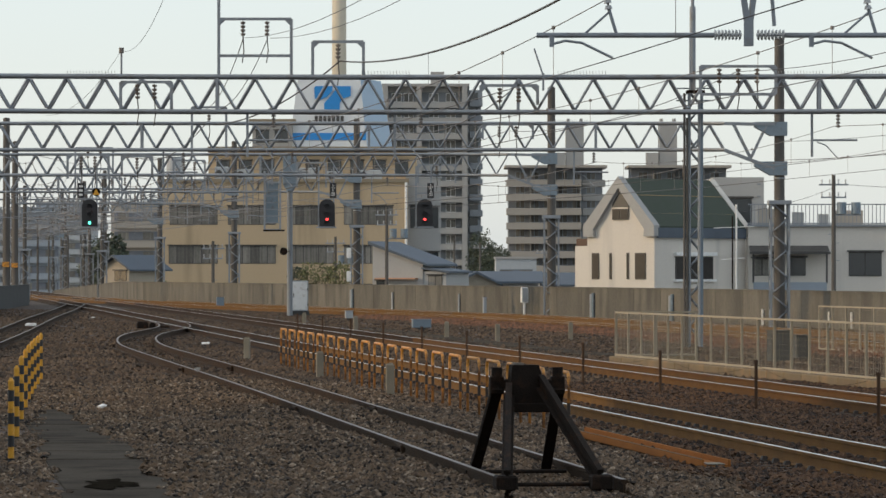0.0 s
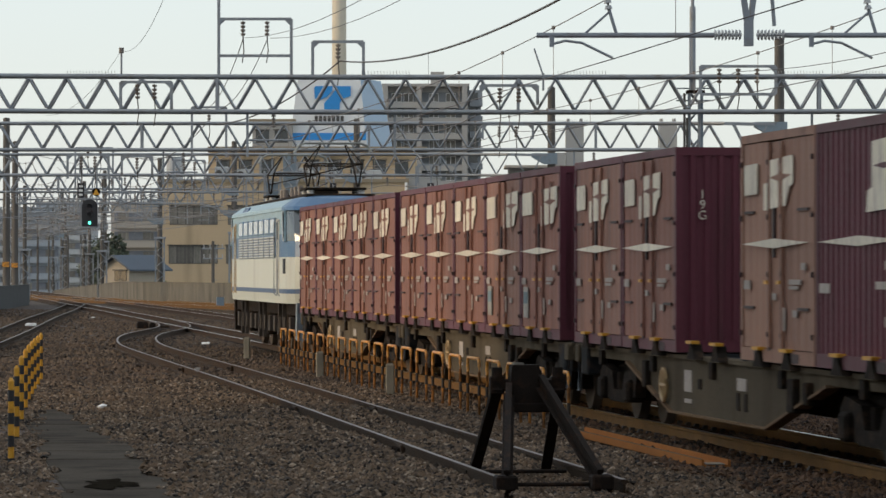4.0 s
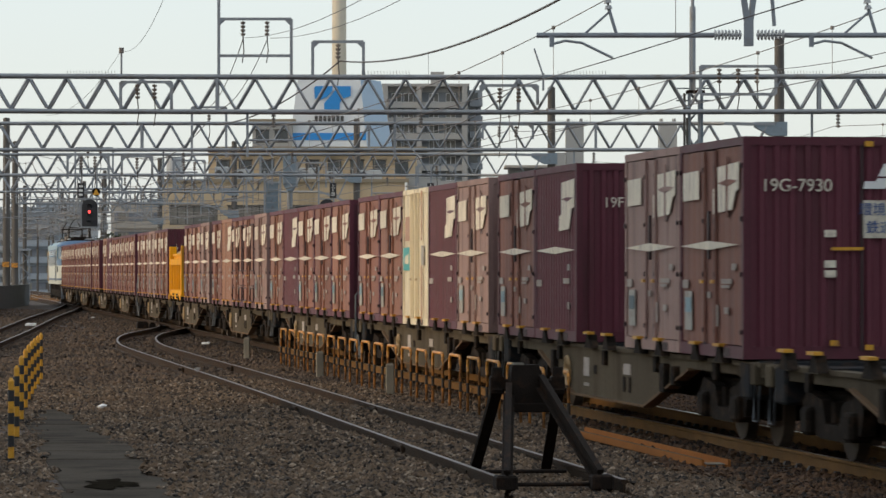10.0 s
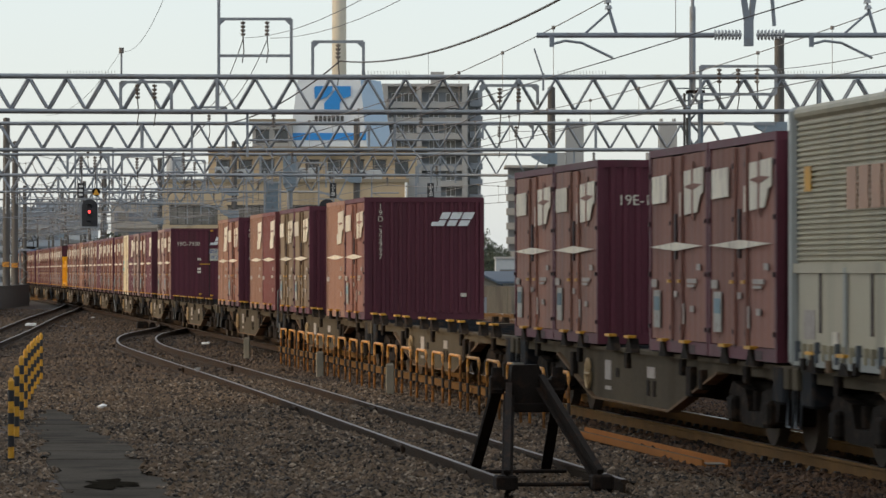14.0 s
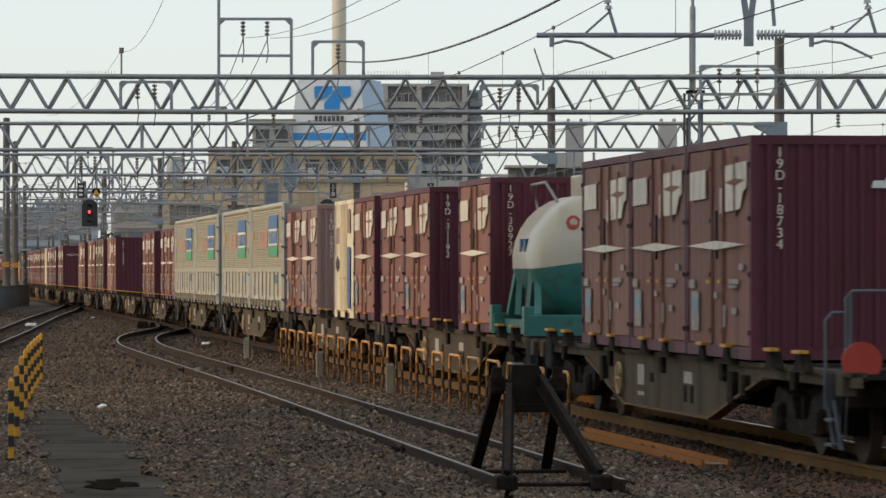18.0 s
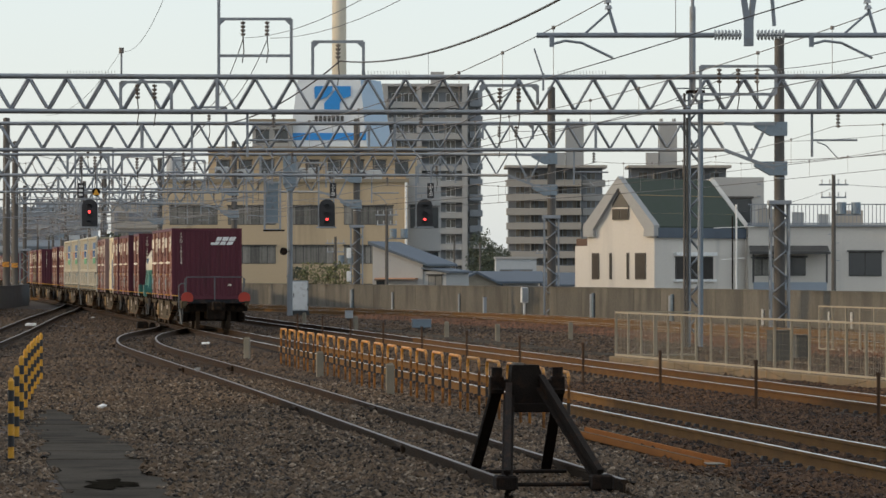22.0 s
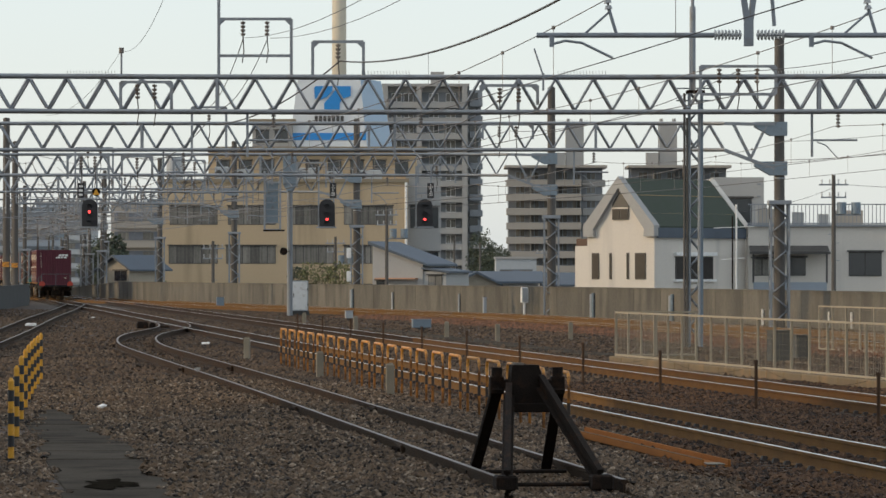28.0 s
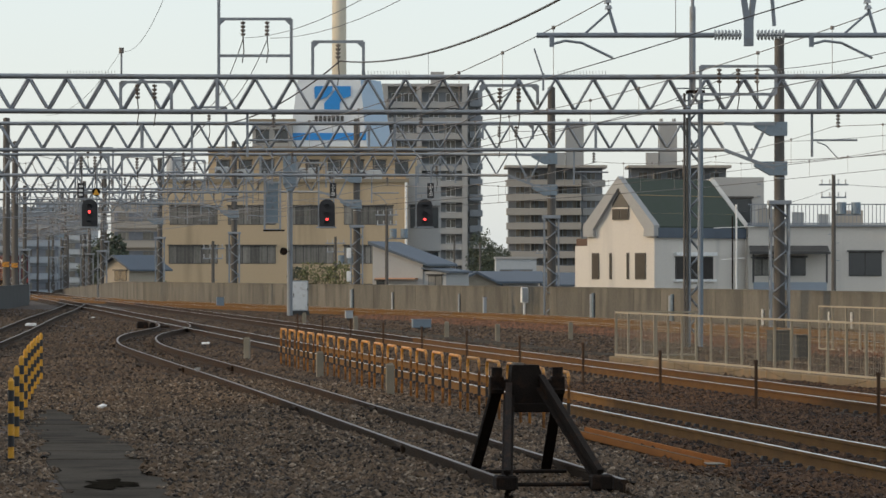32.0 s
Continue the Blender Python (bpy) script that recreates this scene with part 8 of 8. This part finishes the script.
# small plates and boxes on the left posts and the parapet posts
for x, y, z in ((-26.3, 239.60, 2.41), (-29.1, 270.60, 2.4)):
    t = thing("orange_plate", "orange marker plate strapped to the gantry post", "sign", pose(x, y, z), group="orange plates")
    part("plate", box(B(), (0, 0, 0), (0.42, 0.03, 0.30)), M["hoop"], t)
    part("strap", box(B(), (0, 0.12, 0), (0.46, 0.25, 0.04)), M["steel"], t)
for z in (3.05, 1.7):
    t = thing("post_box", "white equipment box fixed to the gantry post", "box", pose(-5.45, 230.5, z), group="post boxes")
    part("case", box(B(), (0, 0, 0), (0.26, 0.3, 0.6), bev=0.03), M["white"], t)
    part("clip", box(B(), (0.2, 0, 0), (0.2, 0.05, 0.05)), M["steel"], t)


def street_pole(x, y, top, arms=2, tank=False, base=-6.0, label="grey concrete utility pole with insulators and wires"):
    t = thing("utility_pole", label, "pole", pose(x, y, 0), group="utility poles")
    part("shaft", cyl(B(), (0, 0, base), (0, 0, top), 0.15, 10, 0.10), M["pole"], t)
    for k in range(arms):
        z = top - 0.5 - 0.65 * k
        part("cross_arm", box(B(), (0, 0, z), (1.5 - 0.2 * k, 0.08, 0.08)), M["steel"], t)
        for dx in (-0.6, -0.2, 0.25, 0.62):
            insulator(t, (dx, 0, z + 0.03), (dx, 0, z + 0.28), 3, 0.05, "insul")
    if tank:
        for dx in (0.42, 1.15):
            part("transformer", cyl(B(), (dx, 0, top - 2.0), (dx, 0, top - 1.4), 0.24, 12), M["steel_blue"], t)
        part("bracket", box(B(), (0.7, 0, top - 2.05), (1.4, 0.1, 0.08)), M["steel"], t)
    for k in range(5):
        part("step", box(B(), (0.15 * (-1) ** k, 0, top - 2.6 - 0.45 * k), (0.3, 0.03, 0.03)), M["steel"], t)
    return t


street_pole(20.1, 205, 6.95, 2, True)
street_pole(-3.7, 262, 6.2, 2, True)
street_pole(-15.3, 265, 4.0, 2, False)
street_pole(1.2, 420, 5.4, 2)
street_pole(4.0, 430, 5.0, 1)
street_pole(-8.1, 300, 4.6, 2, True)
street_pole(8.4, 330, 4.0, 1)
street_pole(-29.0, 420, 8.5, 2)
for x, y, z in ((-41.2, 405, 7.6), (-38.6, 410, 6.4), (-40.0, 440, 8.2), (-36.8, 415, 6.8), (-46.5, 470, 9.0), (-34.6, 390, 5.6)):
    street_pole(x, y, z, 2, False)
aer = thing("roof_aerial", "thin roof aerial mast with bare rods", "aerial", pose(14.95, 203, 0))
part("mast", cyl(B(), (0, 0, -6), (0, 0, 5.4), 0.05, 8), M["white"], aer)
part("mast", cyl(B(), (-0.2, 0, -6), (-0.2, 0, 4.8), 0.04, 8), M["iron"], aer)
for z, w in ((4.2, 1.6), (2.6, 0.9)):
    part("rod", bar(B(), (-0.2 - w * 0.6, 0, z), (-0.2 + w * 0.7, 0, z + 0.08), 0.04), M["white"], aer)


# ---- overhead wires ----
def catenary(name, label, sup, stagger=0.12):
    """Messenger, contact wire and droppers along supports (x, y)."""
    t = thing(name, label, "overhead wires", group="overhead wires")
    for i, ((x0, y0), (x1, y1)) in enumerate(zip(sup, sup[1:])):
        s = stagger if i % 2 else -stagger
        a, b = Vector((x0 + s, y0, 0)), Vector((x1 - s, y1, 0))
        n = max(5, int((b - a).length / 5))
        mes = sag(a + Vector((0, 0, 6.15)), b + Vector((0, 0, 6.15)), 0.42, 14)
        r = 0.009 if y0 < 120 else 0.013
        part("messenger_wire", tube(B(), mes, r, 5), M["wire_thin"], t)
        part("contact_wire", tube(B(), [a + Vector((0, 0, 5.2)), b + Vector((0, 0, 5.2))], r, 5), M["wire"], t)
        bm = B()
        for k in range(1, n):
            u = k / n
            p = a.lerp(b, u)
            z = 6.15 - 0.42 * 4 * u * (1 - u)
            cyl(bm, (p.x, p.y, 5.2), (p.x, p.y, z), 0.005, 4)
            cyl(bm, (p.x, p.y, z - 0.03), (p.x, p.y, z + 0.03), 0.03, 8)
        part("dropper_run", bm, M["wire_thin"], t)["kind"] = "stuff"
    return t


SUP = (20, 60, 114, 151, 191, 231, 271, 311, 351, 391, 431)
catenary("main_catenary", "catenary wires with droppers over the main track", [(main_x(y), y) for y in SUP])
catenary("second_catenary", "catenary wires with droppers over the second track", [(second_x(y), y) for y in SUP])
T3 = lambda y: float(np.interp(y, [40, 95, 143, 177, 197, 226, 257, 303, 400], [22, 14, 7.2, 0.9, -4.2, -12, -20, -31, -55]))
catenary("third_catenary", "catenary wires with droppers over the curving track", [(T3(y), y) for y in SUP])
catenary("fourth_catenary", "catenary wires with droppers over the outer track", [(T3(y) + 4.3, y) for y in SUP])
catenary("siding_catenary", "catenary wires with droppers over the joining track", [(float(np.interp(y, [10, 60, 114, 170, 240, 440], [-6, -9.6, -13.2, -17, -21.9, -49])), y) for y in SUP])

feed = thing("feeder_cables", "dark sagging feeder cables along the gantries", "cables")
for pts, r in ((sag((4.05, 60, 7.53), (-2.94, 113.7, 8.0), 0.74, 20), 0.024), (sag((-2.94, 113.7, 8.0), (-8.6, 150.7, 7.55), 0.4), 0.024),
               (sag((-5.7, 113.7, 8.65), (-9.1, 150.7, 8.1), 0.5), 0.014), (sag((-5.0, 113.7, 8.65), (-8.6, 150.7, 8.1), 0.5), 0.014),
               (sag((1.2, 60, 7.83), (-5.71, 113.7, 8.66), 0.57), 0.008), (sag((2.3, 60, 8.12), (-4.92, 113.7, 8.65), 0.66), 0.008),
               (sag((-9.18, 113.7, 8.3), (-3.5, 60, 8.3), 0.9), 0.006), (sag((-9.18, 113.7, 8.3), (-15.0, 150.7, 7.9), 0.5), 0.006),
               (sag((-8.8, 150.7, 7.8), (-14.5, 190.7, 7.4), 0.6), 0.018), (sag((2.0, 113.7, 7.2), (-2.0, 150.7, 7.4), 0.6), 0.016),
               (sag((8.4, 113.7, 7.7), (2.5, 150.7, 7.3), 0.5), 0.012), (sag((14.0, 60, 8.0), (8.4, 113.7, 7.7), 0.7), 0.01),
               (sag((12.75, 150.7, 6.2), (25, 100, 7.5), 0.6), 0.012), (sag((12.75, 150.7, 6.9), (24, 100, 8.0), 0.6), 0.009),
               (sag((-12.0, 150.7, 6.3), (-2.0, 113.7, 6.5), 0.4), 0.012), (sag((-6.3, 190.7, 7.0), (2.4, 150.7, 7.3), 0.5), 0.012),
               (sag((-14.7, 230.7, 7.2), (-6.3, 190.7, 7.0), 0.5), 0.013), (sag((-20.6, 270.7, 7.2), (-14.7, 230.7, 7.2), 0.5), 0.014),
               (sag((20.1, 205, 6.5), (40, 215, 7.2), 0.5), 0.012), (sag((20.1, 205, 6.3), (14.95, 203, 5.0), 0.2), 0.01)):
    part("cable", tube(B(), pts, r, 6), M["wire"], feed)
tangle = thing("throat_wires", "tangle of thin overhead wires above the far junction", "overhead wires", group="overhead wires")
rw = random.Random(21)
for y0, y1, lo0, hi0, lo1, hi1, n in ((191, 231, -21, -6, -25, -9, 9), (231, 271, -26, -11, -30, -16, 12), (271, 311, -29, -15, -35, -24, 14), (311, 351, -35, -22, -41, -31, 14), (351, 391, -40, -30, -48, -38, 12), (391, 431, -48, -36, -54, -43, 12), (431, 520, -54, -42, -66, -55, 12)):
    bm, rods = B(), B()
    for k in range(n):
        a = (rw.uniform(lo0, hi0), y0, rw.choice((5.2, 5.25, 5.6, 6.1, 6.3, 7.0, 7.6)))
        b = (rw.uniform(lo1, hi1), y1, rw.choice((5.2, 5.25, 5.6, 6.1, 6.3, 7.0, 7.6)))
        tube(bm, sag(a, b, rw.uniform(0.05, 0.5), 8), rw.uniform(0.009, 0.016), 4)
        x, z = rw.uniform(lo0, hi0), rw.uniform(4.7, 5.4)
        cyl(rods, (x, y0, z), (x, y0, 6.7), 0.028, 6)
        cyl(rods, (x, y0, z + 0.3), (x + rw.choice((-1, 1)) * rw.uniform(0.7, 1.5), y0, z + rw.uniform(0.0, 0.5)), 0.022, 6)
    part("wire_run", bm, M["wire_thin"], tangle)["kind"] = "stuff"
    part("hanger_run", rods, M["steel"], tangle)["kind"] = "stuff"
for x, y, top in ((-31.5, 300, 8.4), (-27.2, 318, 7.6), (-36.5, 338, 9.2), (-33.0, 372, 8.6), (-43.5, 378, 9.8), (-39.8, 420, 9.0), (-50.5, 440, 10.5), (-46.0, 470, 9.4)):
    tall_post(x, y, top=top, lattice_to=3.6, r=0.15)
leaf = thing("strut_pole", "slim leaning strut with insulator tip above the gantry", "pole")
part("strut", cyl(B(), (2.85, 113.6, 7.6), (2.6, 113.6, 8.35), 0.025, 6), M["steel"], leaf)
part("strut_foot", box(B(), (2.86, 113.6, 7.4), (0.06, 0.06, 0.5)), M["steel"], leaf)

# pull-off arms under each gantry for each track
for y in SUP[2:8]:
    for xc in (main_x(y), second_x(y), T3(y)):
        t = thing("catenary_arm", "grey hanging arm holding the overhead wire", "bracket", group="catenary arms")
        part("drop_tube", box(B(), (xc - 0.75, y, 5.95), (0.07, 0.07, 1.35)), M["steel"], t)
        part("arm_pipe", cyl(B(), (xc - 0.75, y, 5.75), (xc + 0.55, y, 5.75), 0.03, 8), M["steel"], t)
        part("steady_arm", tube(B(), [(xc - 0.6, y, 5.7), (xc - 0.35, y, 5.6), (xc, y, 5.22)], 0.02, 6), M["steel"], t)
        insulator(t, (xc, y, 6.1), (xc, y, 6.5), 4, 0.07, "insul_b")

# added outside the view: tall block beyond near tracks, shadowing the track's near end
st = thing("station_building", "unseen tall block added to shade the near tracks", "building")
part("wall", box(B(), (-68.0, 4.0, 9.0), (24.0, 94.6, 30.0)), M["pale"], st)
part("roof", box(B(), (-68.0, 4.0, 24.15), (24.4, 95.0, 0.3)), M["tower"], st)
# hall behind the camera's platform and canopy, unseen, added to cut skylight
hall = thing("station_hall", "unseen dark block behind the camera added to cut skylight", "building")
part("wall", box(B(), (4.0, -24.0, 7.0), (60.0, 16.0, 14.5)), M["tower"], hall)
part("roof", box(B(), (4.0, -24.0, 14.4), (61.0, 17.0, 0.4)), M["tower"], hall)
canopy = thing("platform_canopy", "unseen dark overhead slab added to dim the near ground", "canopy")
part("roof", box(B(), (2.0, 4.0, 5.6), (14.0, 42.0, 0.25)), M["tower"], canopy)
for x in (-3.5, 7.5):
    for y in (-10.0, 0.0):
        part("post", box(B(), (x, y, 2.6), (0.25, 0.25, 6.0)), M["steel"], canopy)

LENS_COVERS.append((LENS_COVER, [(0.0, pose(-0.02, -0.10, 0.10)), (8.75, pose(-0.02, -0.10, 0.10)), (9.05, pose(0, -0.10, -0.42)), (32.0, pose(0, -0.10, -0.42))]))
motions()
